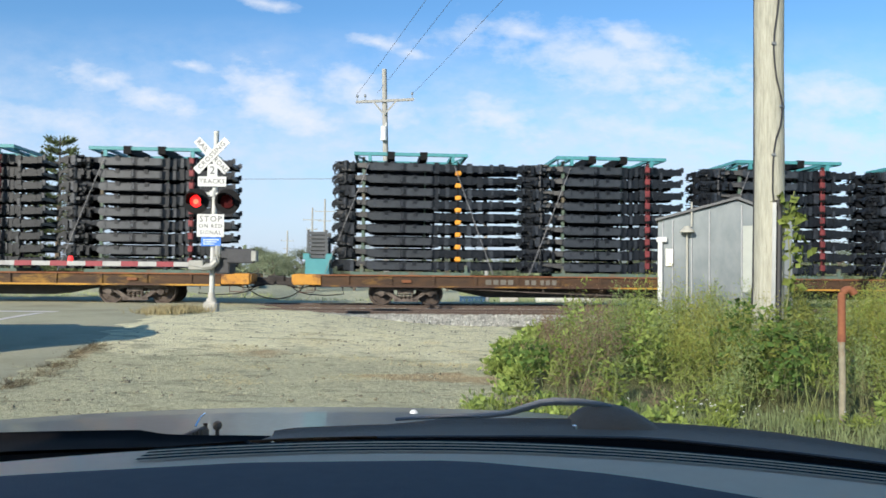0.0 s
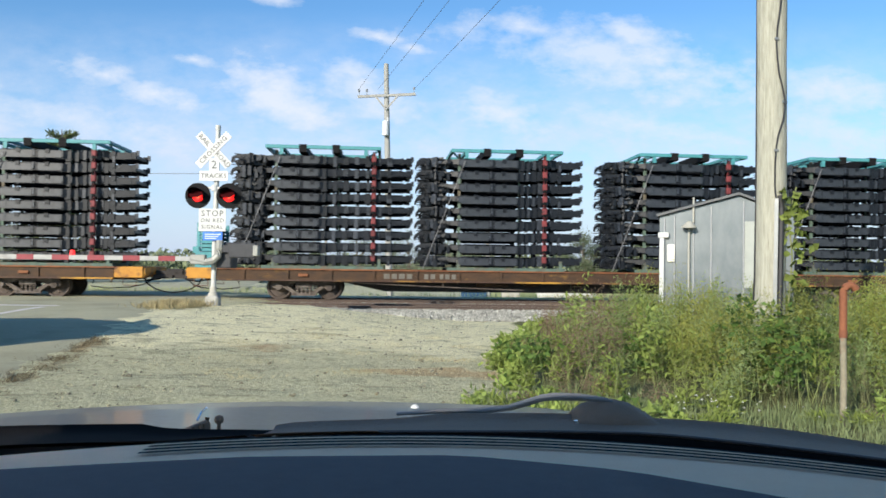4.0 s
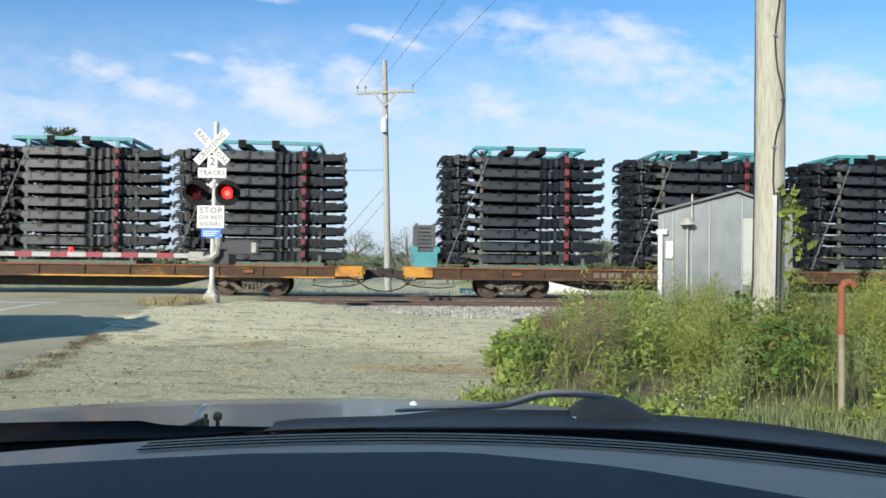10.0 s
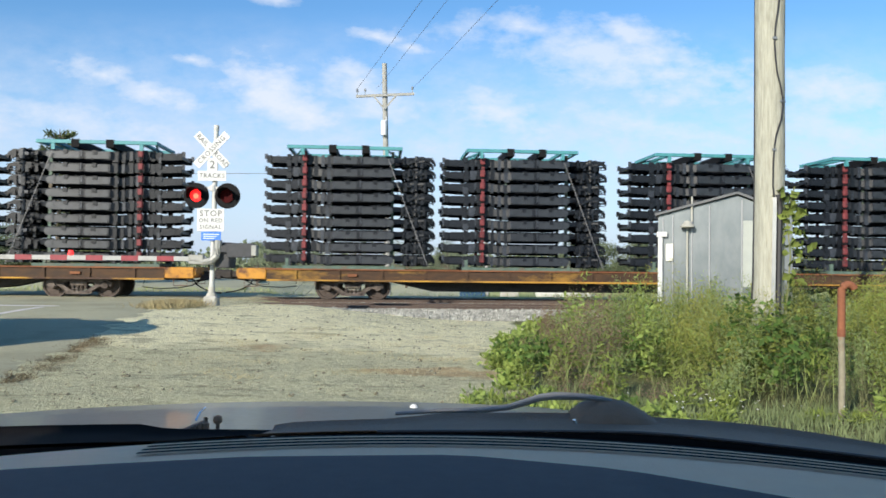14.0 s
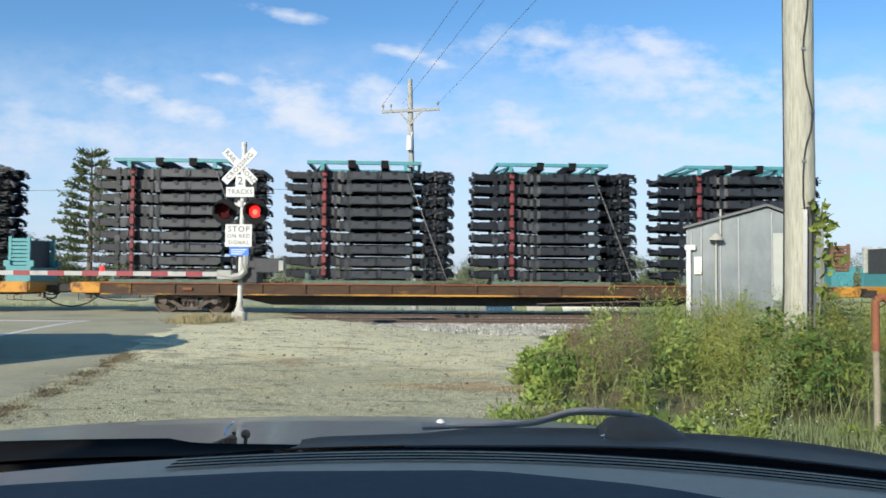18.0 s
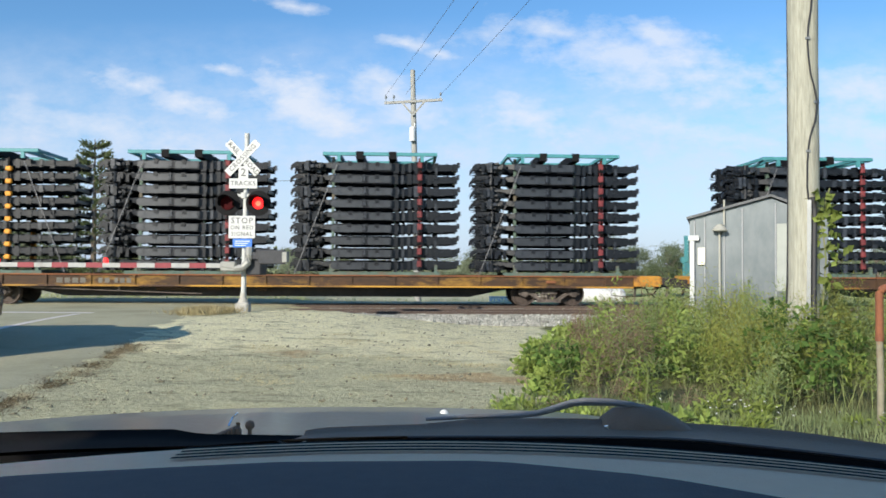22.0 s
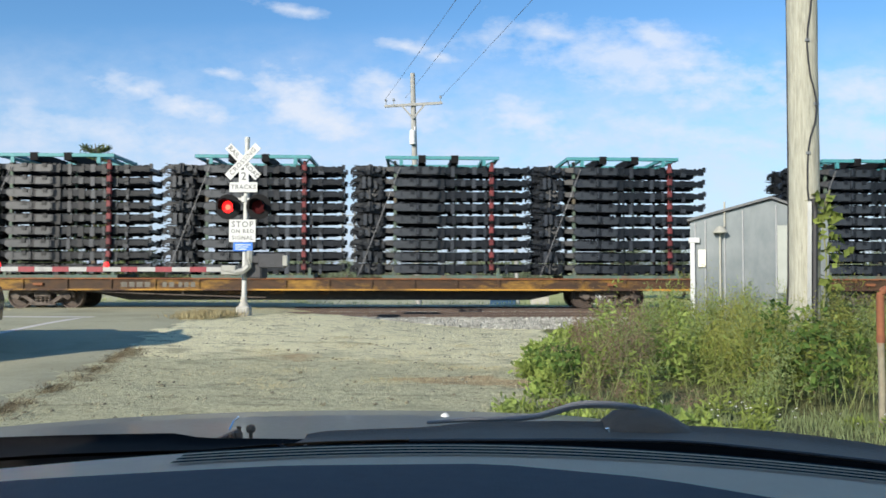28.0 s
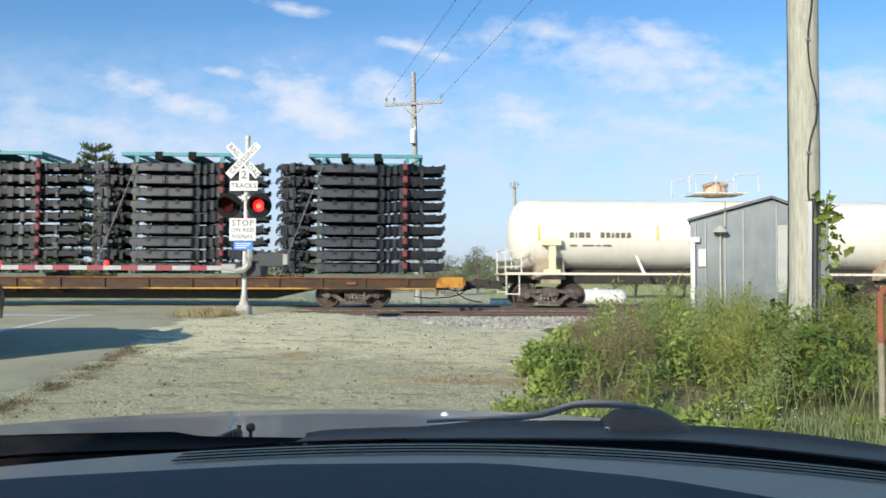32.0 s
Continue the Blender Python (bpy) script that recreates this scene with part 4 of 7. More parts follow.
def bogie_mesh():
    """Cast three-piece freight truck: side frames with sloping arms, bolster, springs, bearing caps."""
    bm = B()
    for s in (-1, 1):
        y0, y1 = s * 0.93, s * 1.06
        y0, y1 = min(y0, y1), max(y0, y1)
        prism(bm, [(-1.08, 0.52), (-0.98, 0.62), (-0.45, 0.66), (0.45, 0.66), (0.98, 0.62), (1.08, 0.52), (1.06, 0.40), (0.72, 0.44), (0.40, 0.54), (-0.40, 0.54), (-0.72, 0.44), (-1.06, 0.40)], y0, y1)
        for a in (-1, 1):
            beam(bm, (a * 0.72, (y0 + y1) / 2, 0.50), (a * 0.26, (y0 + y1) / 2, 0.20), 0.12, 0.13, up=(0, 1, 0))
            cyl(bm, (a * 0.865, s * 0.98, 0.43), (a * 0.865, s * 1.13, 0.43), 0.11, 12)
            box(bm, a * 0.865 - 0.16, a * 0.865 + 0.16, y0 - 0.01, y1 + 0.02, 0.38, 0.53)
        box(bm, -0.42, 0.42, y0, y1, 0.13, 0.22)
        for i in range(4):
            x = -0.21 + i * 0.14
            for j in range(3):
                cyl(bm, (x, s * 0.995, 0.22 + j * 0.075), (x, s * 0.995, 0.27 + j * 0.075), 0.058, 8)
        box(bm, -0.27, 0.27, s * 1.0 - 0.10, s * 1.0 + 0.10, 0.43, 0.56)
    box(bm, -0.2, 0.2, -1.05, 1.05, 0.46, 0.72)
    box(bm, -0.6, -0.5, -0.85, 0.85, 0.30, 0.38)
    box(bm, 0.5, 0.6, -0.85, 0.85, 0.30, 0.38)
    bmesh.ops.recalc_face_normals(bm, faces=bm.faces)
    me = bpy.data.meshes.new("bogie")
    bm.to_mesh(me)
    bm.free()
    me.materials.append(M_TRUCK)
    return me


ME_WHEEL, ME_BOGIE = wheel_mesh(), bogie_mesh()


def add_bogie(car, x):
    b = part("bogie", ME_BOGIE, None, car, "grimy cast steel bogie")
    b.matrix_basis = pose(x, 0, 0)
    for a in (-0.865, 0.865):
        w = part("wheelset", ME_WHEEL, None, b)
        w.matrix_basis = pose(a, 0, 0.4255)


def coupler_mesh(sgn):
    bm = B()
    box(bm, min(0, sgn * 0.85), max(0, sgn * 0.85), -0.10, 0.10, 0.74, 0.94, bev=0.02)
    box(bm, -0.28, 0.28, -0.17, 0.17, 0.68, 1.0, bev=0.06)
    box(bm, min(0, sgn * 0.72), max(0, sgn * 0.72), -0.30, -0.2, 0.66, 0.80, bev=0.02)
    beam(bm, (sgn * 0.3, -0.2, 0.7), (sgn * 0.75, -0.75, 0.62), 0.04, 0.04)
    return bm


def build_flatcar():
    """89-foot flat car: fish-belly centre sill, side sills with pockets, end boxes, bogies, couplers, hoses."""
    car = thing("flat_car", "long rust-stained yellow railway flat car", "railway wagon", group="flat cars of the train")
    bm = B()
    box(bm, 0.9, 27.9, -1.33, 1.33, 1.0, 1.045)
    part("deck", bm, M_DECK, car, "rusty worn steel deck")
    for s in (-1, 1):
        bm = B()
        y0, y1 = sorted((s * 1.38, s * 1.345))
        box(bm, 1.7, 27.1, y0, y1, 0.70, 1.03)
        yo, yi = s * 1.44, s * 1.345
        box(bm, 1.65, 27.15, min(yo, yi), max(yo, yi), 1.025, 1.07, 1)
        box(bm, 1.7, 27.1, min(yo, yi), max(yo, yi), 0.645, 0.70, 2)
        x = 2.6
        while x < 26.6:
            box(bm, x - 0.04, x + 0.04, min(s * 1.43, s * 1.375), max(s * 1.43, s * 1.375), 0.70, 1.026, 0)
            x += 1.47
        part("side_sill", bm, M_SILL, car, "rust-brown side sill with yellow paint remnants", mats=(M_EDGE, M_FLANGE))
    bm = B()
    prism(bm, [(1.2, 0.62), (1.2, 1.0), (27.6, 1.0), (27.6, 0.62), (22.9, 0.62), (21.4, 0.30), (7.4, 0.30), (5.9, 0.62)], -0.75, 0.75)
    part("centre_sill", bm, M_UNDER, car, "black fish-belly centre sill")
    for x in range(7, 23, 3):
        bm = B()
        box(bm, x - 0.05, x + 0.05, -1.3, 1.3, 0.62, 0.99)
        part("cross_bearer", bm, M_UNDER, car)
    for s, xa, xb in ((1, 0.73, 1.68), (-1, 27.12, 28.07)):
        bm = B()
        box(bm, xa, xb, -1.41, 1.41, 0.70, 1.072, bev=0.02)
        box(bm, xa - 0.05 if s > 0 else xb, xa if s > 0 else xb + 0.05, -1.35, 1.35, 0.78, 1.04)
        part("end_sill", bm, M_YEND, car, "bright yellow end sill")
        bm = B()
        x = 0.95 if s > 0 else 27.85
        for y in (-1.35, 1.35):
            bm = B()
            tube(bm, [(x, y, 0.72), (x, y, 0.45), (x + s * 0.45, y, 0.45), (x + s * 0.45, y, 0.72)], 0.016, 6)
            part("stirrup", bm, M_RUST, car)
        part("coupler", coupler_mesh(s), M_UNDER, car).matrix_basis = pose(0.04 if s > 0 else 28.76, 0, 0)
        bm = B()
        e = 0.0 if s > 0 else 28.8
        tube(bm, [(e + s * 1.0, -0.35, 0.70), (e + s * 0.88, -0.36, 0.48), (e + s * 0.6, -0.36, 0.30), (e + s * 0.3, -0.36, 0.21), (e, -0.36, 0.17)], 0.024, 6)
        tube(bm, [(e + s * 2.4, -1.2, 0.62), (e + s * 2.45, -1.25, 0.40), (e + s * 1.9, -1.25, 0.34), (e + s * 1.2, -1.2, 0.38), (e + s * 0.85, -1.0, 0.46), (e + s * 0.62, -0.7, 0.62)], 0.020, 6)
        tube(bm, [(e + s * 1.3, -0.9, 0.68), (e + s * 1.0, -0.9, 0.58), (e + s * 0.7, -0.7, 0.60), (e + s * 0.4, -0.4, 0.66)], 0.02, 6)
        part("air_hose", bm, M_RUBBER, car, "black looped brake hose")
    for x0, x1, z0, z1 in ((10.6, 11.7, 0.50, 0.68), (12.3, 12.8, 0.52, 0.66), (14.0, 14.35, 0.5, 0.66)):
        bm = B()
        cyl(bm, (x0, -1.05, (z0 + z1) / 2), (x1, -1.05, (z0 + z1) / 2), (z1 - z0) / 2, 10)
        part("brake_cylinder", bm, M_SILL, car)
    for x in (4.6, 24.2):
        add_bogie(car, x)
        bm = B()
        box(bm, x - 0.16, x + 0.16, -1.45, 1.45, 0.81, 0.90)
        part("jacking_pad", bm, M_EDGE, car)
    for s in (-1, 1):
        bm = B()
        tube(bm, [(6.0, s * 1.30, 0.62), (9.0, s * 1.28, 0.50), (12.2, s * 1.26, 0.40)], 0.02, 6)
        beam(bm, (9.4, s * 1.28, 0.48), (9.4, s * 1.30, 0.66), 0.05, 0.03)
        part("brake_rod", bm, M_TRUCK, car, "thin pale brake rod")
    # unreadable stencilled marks
    bm = B()
    x = 7.35
    for w, g in ((0.20, 0.07), (0.18, 0.07), (0.20, 0.07), (0.18, 0.42), (0.14, 0.08), (0.16, 0.16), (0.12, 0.07), (0.15, 0.07), (0.15, 0)):
        box(bm, x, x + w, -1.386, -1.379, 0.76, 0.93)
        x += w + g
    part("stencil", bm, mat("stencil_white", (0.11, 0.10, 0.085), (0.17, 0.16, 0.135), rough=0.8), car, "faded white stencil bars")["kind"] = "stuff"
    return car


def build_bin(kind):
    """Pedestal at a wagon's end with a slatted, folded rack standing in it."""
    top = {"turquoise": M_TURQ, "grey": mat("grey_slats", (0.055, 0.06, 0.065), (0.09, 0.095, 0.10), rough=0.6, scale=6), "brown": mat("brown_slats", (0.12, 0.065, 0.042), (0.19, 0.10, 0.062), rough=0.8, scale=5, bump=0.2),
           "white": mat("chipped_white_slats", (0.36, 0.38, 0.34), (0.48, 0.49, 0.44), rough=0.7, scale=5, stain=(0.12, 0.25, 0.25), stain_at=0.55, stain_scale=4)}[kind]
    b = thing("end_stand", "turquoise end stand holding %s slatted panels" % kind, "rack stand", group="stands at the wagon ends")
    bm = B()
    for y0, y1 in ((-1.05, -0.95), (0.95, 1.05)):
        prism(bm, [(0.02, 0), (0.84, 0), (0.84, 0.52), (0.94, 0.54), (0.94, 0.74), (0.74, 0.74), (0.70, 0.56), (0.18, 0.56), (0.14, 0.74), (-0.06, 0.74), (-0.06, 0.54), (0.02, 0.52)], y0, y1)
    box(bm, 0.04, 0.82, -0.95, 0.95, 0.0, 0.08)
    box(bm, 0.04, 0.10, -0.95, 0.95, 0.08, 0.50)
    box(bm, 0.76, 0.82, -0.95, 0.95, 0.08, 0.50)
    part("pedestal", bm, M_TURQ, b)
    for y0 in (-0.98, 0.90):
        for x in (0.10, 0.72):
            bm = B()
            box(bm, x - 0.04, x + 0.06, y0, y0 + 0.09, 0.55, 1.56)
            part("side_post", bm, top, b)
        for i in range(7):
            bm = B()
            box(bm, 0.15, 0.70, y0 + 0.02, y0 + 0.07, 0.58 + i * 0.135, 0.69 + i * 0.135, bev=0.008)
            part("slat", bm, top, b)
    bm = B()
    box(bm, 0.2, 0.62, -0.86, 0.86, 0.5, 1.45)
    part("folded_panel", bm, mat("dark_panels", (0.035, 0.04, 0.042), (0.06, 0.065, 0.07), rough=0.7), b, "dark folded panel")
    return b


def build_train():
    car = build_flatcar()
    stacks = {k: build_stack(k) for k in ("red", "orange", "amber", "crimson")}
    used = set()

    def place(ob, s, z, turned=False):
        o = ob if ob not in used else copy_thing(ob, Matrix.Identity(4))
        used.add(ob)
        MOVERS.append((o, s, z, turned))

    shift = {-1: (2.90, 9.62, 16.20, 22.60), 0: (2.74, 9.88, 16.45, 22.85), 1: (3.22, 9.65, 16.40, 22.68), 2: (2.57, 9.18, 16.27, 22.60), 3: (3.09, 9.74, 16.41, 22.75),
             4: (2.30, 8.53, 15.31, 21.95), 5: (1.95, 8.55, 15.15, 21.89), 6: (2.59, 9.58, 16.26, 22.69), 7: (3.05, 9.66, 16.37, 22.79), 8: (3.0, 9.72, 16.29, 22.66), 9: (3.05, 9.63, 16.26, 22.65)}
    long_red = {(1, 0), (7, 0), (7, 1), (8, 0), (8, 1), (8, 2), (8, 3), (9, 0), (9, 1)}
    orange = {(0, 0), (2, 0), (2, 1)}
    for k in range(-1, 10):
        turned = k in (4, 5)
        place(car, G0 + k * PITCH + (PITCH if turned else 0), RAIL_Z, turned)
        for j, off in enumerate(shift[k]):
            kind = "orange" if (k, j) in orange else "amber" if (k, j) == (6, 0) else "crimson" if (k, j) in long_red else "red"
            place(stacks[kind], G0 + k * PITCH + off + (3.98 if turned else 0), RAIL_Z + 1.07, turned)
    bins = {}
    for k, off, kind in ((0, 1.08, "grey"), (1, 0.87, "turquoise"), (2, 1.08, "grey"), (3, 1.0, "grey"), (4, 27.15, "turquoise"), (5, 27.2, "brown"), (6, 0.72, "white"), (7, 0.87, "turquoise"), (8, 0.87, "brown"), (9, 0.87, "turquoise")):
        if kind not in bins:
            bins[kind] = build_bin(kind)
        place(bins[kind], G0 + k * PITCH + off, RAIL_Z + 1.046)
    tank = build_tank()
    MOVERS.append((tank, G0 + 10 * PITCH, RAIL_Z, False))


def build_tank():
    """White tank car on two bogies."""
    t = thing("tank_car", "white railway tank car streaked with grime", "railway wagon")
    R, zc, xa, xb = 1.27, 2.62, 0.95, 16.3
    bm = B()
    prof = []
    for i in range(9):
        a = math.pi / 2 * i / 8
        prof.append((max(0.02, R * math.sin(a)), xa + 0.62 * (1 - math.cos(a))))
    prof += [(R, x) for x in (3.0, 5.5, 8.6, 12, 14)] + [(r, xa + xb - h) for r, h in prof[::-1]]
    lathe(bm, prof, 48, 0, "x", (0, 0, zc))
    part("shell", bm, M_TANKW, t, smooth=True)
    bm = B()
    for x in (1.75, 5.0, 8.6, 12.2, 15.5):
        lathe(bm, [(R + 0.002, x - 0.012), (R + 0.008, x - 0.008), (R + 0.008, x + 0.008), (R + 0.002, x + 0.012)], 48, 0, "x", (0, 0, zc))
    part("weld_seam", bm, M_TANKW, t, smooth=True)
    bm = B()
    box(bm, 0.65, 16.6, -0.30, 0.30, 0.85, 1.36)
    part("centre_sill", bm, M_UNDER, t)
    for x in (2.35, 14.9):
        add_bogie(t, x)
        bm = B()
        box(bm, x - 0.35, x + 0.35, -1.1, 1.1, 0.86, 1.15)
        prism(bm, [(x - 0.55, 1.0), (x + 0.55, 1.0), (x + 0.45, 1.75), (x - 0.45, 1.75)], -0.98, 0.98)
        part("saddle", bm, M_TANKG, t, "grimy saddle bolster")
        for s in (-1, 1):
            bm = B()
            box(bm, x - 0.28, x + 0.28, min(s * 1.2, s * 1.42), max(s * 1.2, s * 1.42), 1.24, 1.36)
            box(bm, x - 0.12, x + 0.12, min(s * 1.30, s * 1.43), max(s * 1.30, s * 1.43), 1.36, 2.3)
            box(bm, x - 0.36, x + 0.30, min(s * 1.22, s * 1.47), max(s * 1.22, s * 1.47), 2.20, 2.42)
            part("brake_stand", bm, mat("cream_paint", (0.68, 0.58, 0.36), (0.76, 0.67, 0.46), rough=0.6, scale=4, stain=(0.4, 0.3, 0.17), stain_at=0.6), t, "cream side bracket")
    for s in (-1, 1):
        bm = B()
        box(bm, 0.7, 16.55, min(s * 1.30, s * 1.44), max(s * 1.30, s * 1.44), 1.17, 1.25)
        part("side_rail", bm, mat("cream_rail", (0.66, 0.60, 0.48), (0.74, 0.68, 0.55), rough=0.6), t)
        for x in (5.6, 10.5, 11.9):
            bm = B()
            beam(bm, (x, s * 1.38, 1.2), (x - 0.25, s * 1.25, 1.85), 0.12, 0.08)
            part("stay", bm, M_TANKW, t)
        bm = B()
        for x in (1.9, 6.1, 11.2):
            y = -R * math.sqrt(1 - ((2.95 - zc) / R) ** 2) * -s
            box(bm, x - 0.04, x + 0.04, min(s * 1.20, s * 1.277), max(s * 1.20, s * 1.277), 2.38, 2.90)
        part("reflector", bm, mat("yellow_reflector", (0.68, 0.48, 0.10), (0.75, 0.55, 0.14), rough=0.5), t, "yellow reflector strips")
        # stencil bars where a mark and figures stand
        bm = B()
        x = 2.98
        for w, g in ((0.16, 0.05), (0.06, 0.05), (0.20, 0.05), (0.16, 0.36), (0.15, 0.05), (0.15, 0.05), (0.08, 0.05), (0.15, 0.05), (0.15, 0.05), (0.15, 0)):
            box(bm, x, x + w, min(s * 1.20, s * 1.274), max(s * 1.20, s * 1.274), 2.47, 2.66)
            x += w + g
        for z in (2.18, 2.31):
            x = 3.0
            for w, g in ((0.25, 0.2), (0.4, 0.08), (0.15, 0.08), (0.3, 0)):
                box(bm, x, x + w, min(s * 1.12, s * 1.222), max(s * 1.12, s * 1.222), z, z + 0.05)
                x += w + g
        part("stencil", bm, mat("stencil_dark", (0.13, 0.11, 0.08), rough=0.8), t, "dark stencil bars")["kind"] = "stuff"
        bm = B()
        for x in (0.72, 1.28):
            tube(bm, [(x, s * 1.36, 1.2), (x, s * 1.38, 2.0), (x + 0.12, s * 1.36, 2.06)], 0.022, 6)
        for z in (1.45, 1.75, 2.0):
            tube(bm, [(0.72, s * 1.37, z), (1.28, s * 1.37, z)], 0.018, 6)
        for x in (0.75, 1.2):
            tube(bm, [(x, s * 1.38, 1.2), (x, s * 1.38, 0.45)], 0.022, 6)
        tube(bm, [(0.75, s * 1.38, 0.5), (1.2, s * 1.38, 0.5)], 0.022, 6)
        part("ladder", bm, M_TANKW, t, "white end ladder")
    for s, x in ((1, 0.62), (-1, 16.63)):
        bm = B()
        box(bm, min(x, x + s * 0.9), max(x, x + s * 0.9), -1.4, 1.4, 1.16, 1.21)
        part("end_platform", bm, mat("cream_platform", (0.50, 0.43, 0.31), (0.6, 0.53, 0.4), rough=0.7), t)
        bm = B()
        tube(bm, [(x + s * 0.1, -1.3, 1.2), (x + s * 0.1, -1.3, 2.05), (x + s * 0.1, 1.3, 2.05), (x + s * 0.1, 1.3, 1.2)], 0.025, 6)
        part("end_railing", bm, M_TANKW, t)
        part("coupler", coupler_mesh(s), M_UNDER, t).matrix_basis = pose(0.04 if s > 0 else 17.2, 0, 0)
    bm = B()
    lathe(bm, [(0.42, 4.05), (0.42, 4.42), (0.46, 4.43), (0.46, 4.52), (0.2, 4.6), (0.05, 4.62)], 20, 0, "z", (8.65, 0, 0))
    part("dome", bm, mat("rusty_dome", (0.46, 0.30, 0.20), (0.60, 0.44, 0.32), rough=0.7, scale=5, stain=(0.3, 0.15, 0.08), stain_at=0.55), t, "rust-streaked manway dome")
    bm = B()
    box(bm, 7.7, 9.6, -0.8, 0.8, 4.12, 4.15)
    part("walkway", bm, M_TANKW, t)
    bm = B()
    for y in (-0.98, 0.98):
        for xa_, xb_ in ((7.35, 8.3), (8.95, 9.85)):
            tube(bm, [(xa_, y, 4.12), (xa_, y, 4.70), (xa_ + 0.12, y, 4.78), (xb_ - 0.05, y, 4.78), (xb_, y, 4.72), (xb_, y, 4.12)], 0.025, 6)
    part("railing", bm, M_WHITE, t, "white dome railing")
    return t


build_train()


# ---------------------------------------------------------------- crossing signal
def build_signal():
    sg = thing("crossing_signal", "railroad crossing signal mast with flashing red lights and lowered gate", "crossing signal", at=pose(-5.51, 18.9, 0))
    z0 = 0.2
    bm = B()
    box(bm, -0.16, 0.16, -0.16, 0.16, -0.3, z0 + 0.24, bev=0.04)
    lathe(bm, [(0.13, z0 + 0.22), (0.12, z0 + 0.28), (0.085, z0 + 0.34), (0.08, z0 + 0.46)], 14)
    part("foundation", bm, M_CONC, sg, "pale junction-box base")
    bm = B()
    cyl(bm, (0, 0, z0 + 0.3), (0.05, 0, 4.42), 0.062, 14, 0.058)
    lathe(bm, [(0.058, 4.40), (0.064, 4.41), (0.064, 4.52), (0.052, 4.53), (0.050, 4.44)], 14, 0, "z", (0.05, 0, 0))
    part("mast", bm, M_MAST, sg, smooth=True)
    # crossbuck
    f = -0.11
    cx, cz = -0.02, 3.92
    for name, ang, y, words, xx in (("crossbuck_blade", 46, f - 0.012, "CROSSING", 0.0), ("crossbuck_blade", -46, f + 0.004, "RAIL  ROAD", 0.0)):
        bm = B()
        box(bm, -0.53, 0.53, -0.006, 0.006, -0.10, 0.10, bev=0.004)
        bl = part(name, bm, M_WHITE, sg, "white reflective crossbuck blade")
        bl.matrix_basis = pose(cx, y, cz, 0, -ang, 0)
        if words == "CROSSING":
            text_part("lettering", words, 0.165, bl, pose(0, -0.009, 0, 90, 0, 0), M_LETTER, space=1.12)
        else:
            text_part("lettering", "RAIL", 0.165, bl, pose(-0.32, -0.009, 0, 90, 0, 0), M_LETTER, space=1.05)
            text_part("lettering", "ROAD", 0.165, bl, pose(0.32, -0.009, 0, 90, 0, 0), M_LETTER, space=1.05)
    bm = B()
    box(bm, -0.12, 0.12, f - 0.005, f + 0.005, 3.40, 3.72, bev=0.004)
    pl = part("count_plate", bm, M_WHITE, sg, "white number plate under the crossbuck")
    text_part("lettering", "2", 0.27, pl, pose(0, f - 0.008, 3.56, 90, 0, 0), M_LETTER)
    bm = B()
    box(bm, -0.345, 0.335, f - 0.007, f + 0.003, 3.18, 3.42, bev=0.004)
    pl = part("tracks_plate", bm, M_WHITE, sg, "white plate lettered TRACKS")
    text_part("lettering", "TRACKS", 0.155, pl, pose(-0.005, f - 0.010, 3.30, 90, 0, 0), M_LETTER, space=1.1)
    # stop plate
    bm = B()
    box(bm, -0.345, 0.30, f - 0.006, f + 0.006, 1.98, 2.52, bev=0.005)
    pl = part("stop_plate", bm, M_WHITE, sg, "white plate lettered STOP ON RED SIGNAL")
    for w, s, z in (("STOP", 0.20, 2.40), ("ON RED", 0.135, 2.235), ("SIGNAL", 0.135, 2.08)):
        text_part("lettering", w, s, pl, pose(-0.02, f - 0.009, z, 90, 0, 0), M_LETTER, space=1.18)
    bm = B()
    box(bm, -0.24, 0.23, f - 0.006, f + 0.004, 1.76, 1.97, bev=0.004)
    pl = part("notice_plate", bm, M_BLUE, sg, "blue emergency notice plate")
    bm = B()
    for i in range(3):
        box(bm, -0.19, 0.18 - 0.05 * i, f - 0.011, f - 0.007, 1.90 - i * 0.05, 1.92 - i * 0.05)
    part("print_bar", bm, mat("print_grey", (0.55, 0.6, 0.7), rough=0.6), pl)
    # lamps
    bm = B()
    box(bm, -0.42, 0.42, -0.05, 0.03, 2.99, 3.05)
    cyl(bm, (0, 0, 2.95), (0, 0, 3.09), 0.085, 12)
    part("lamp_arm", bm, M_MAST, sg)
    lamps = {}
    for side, x in (("left", -0.385), ("right", 0.36)):
        bm = B()
        lathe(bm, [(0.02, -0.06), (0.305, -0.06), (0.305, -0.075), (0.16, -0.08), (0.02, -0.08)], 32, 0, "y", (x, 0, 2.63 + 0.20))
        disc = part("lamp_background", bm, M_BLK, sg, "black round lamp backing disc")
        bm = B()
        n = 20
        for k in range(n):
            a0, a1 = (math.radians(-25 + 230 * q / n) for q in (k, k + 1))
            v = []
            for yy, r in ((-0.08, 0.165), (-0.40, 0.180)):
                for a in (a0, a1):
                    v.append(bm.verts.new((x + r * math.cos(a), yy + (0.10 if abs(a - math.pi / 2) > 1.1 and yy < -0.2 else 0), 2.83 + r * math.sin(a))))
            bm.faces.new((v[0], v[1], v[3], v[2]))
        bmesh.ops.solidify(bm, geom=bm.faces, thickness=0.006)
        part("lamp_hood", bm, M_BLK, disc)
        bm = B()
        lathe(bm, [(0.145, -0.082), (0.145, -0.088), (0.10, -0.094), (0.02, -0.096)], 24, 0, "y", (x, 0, 2.83))
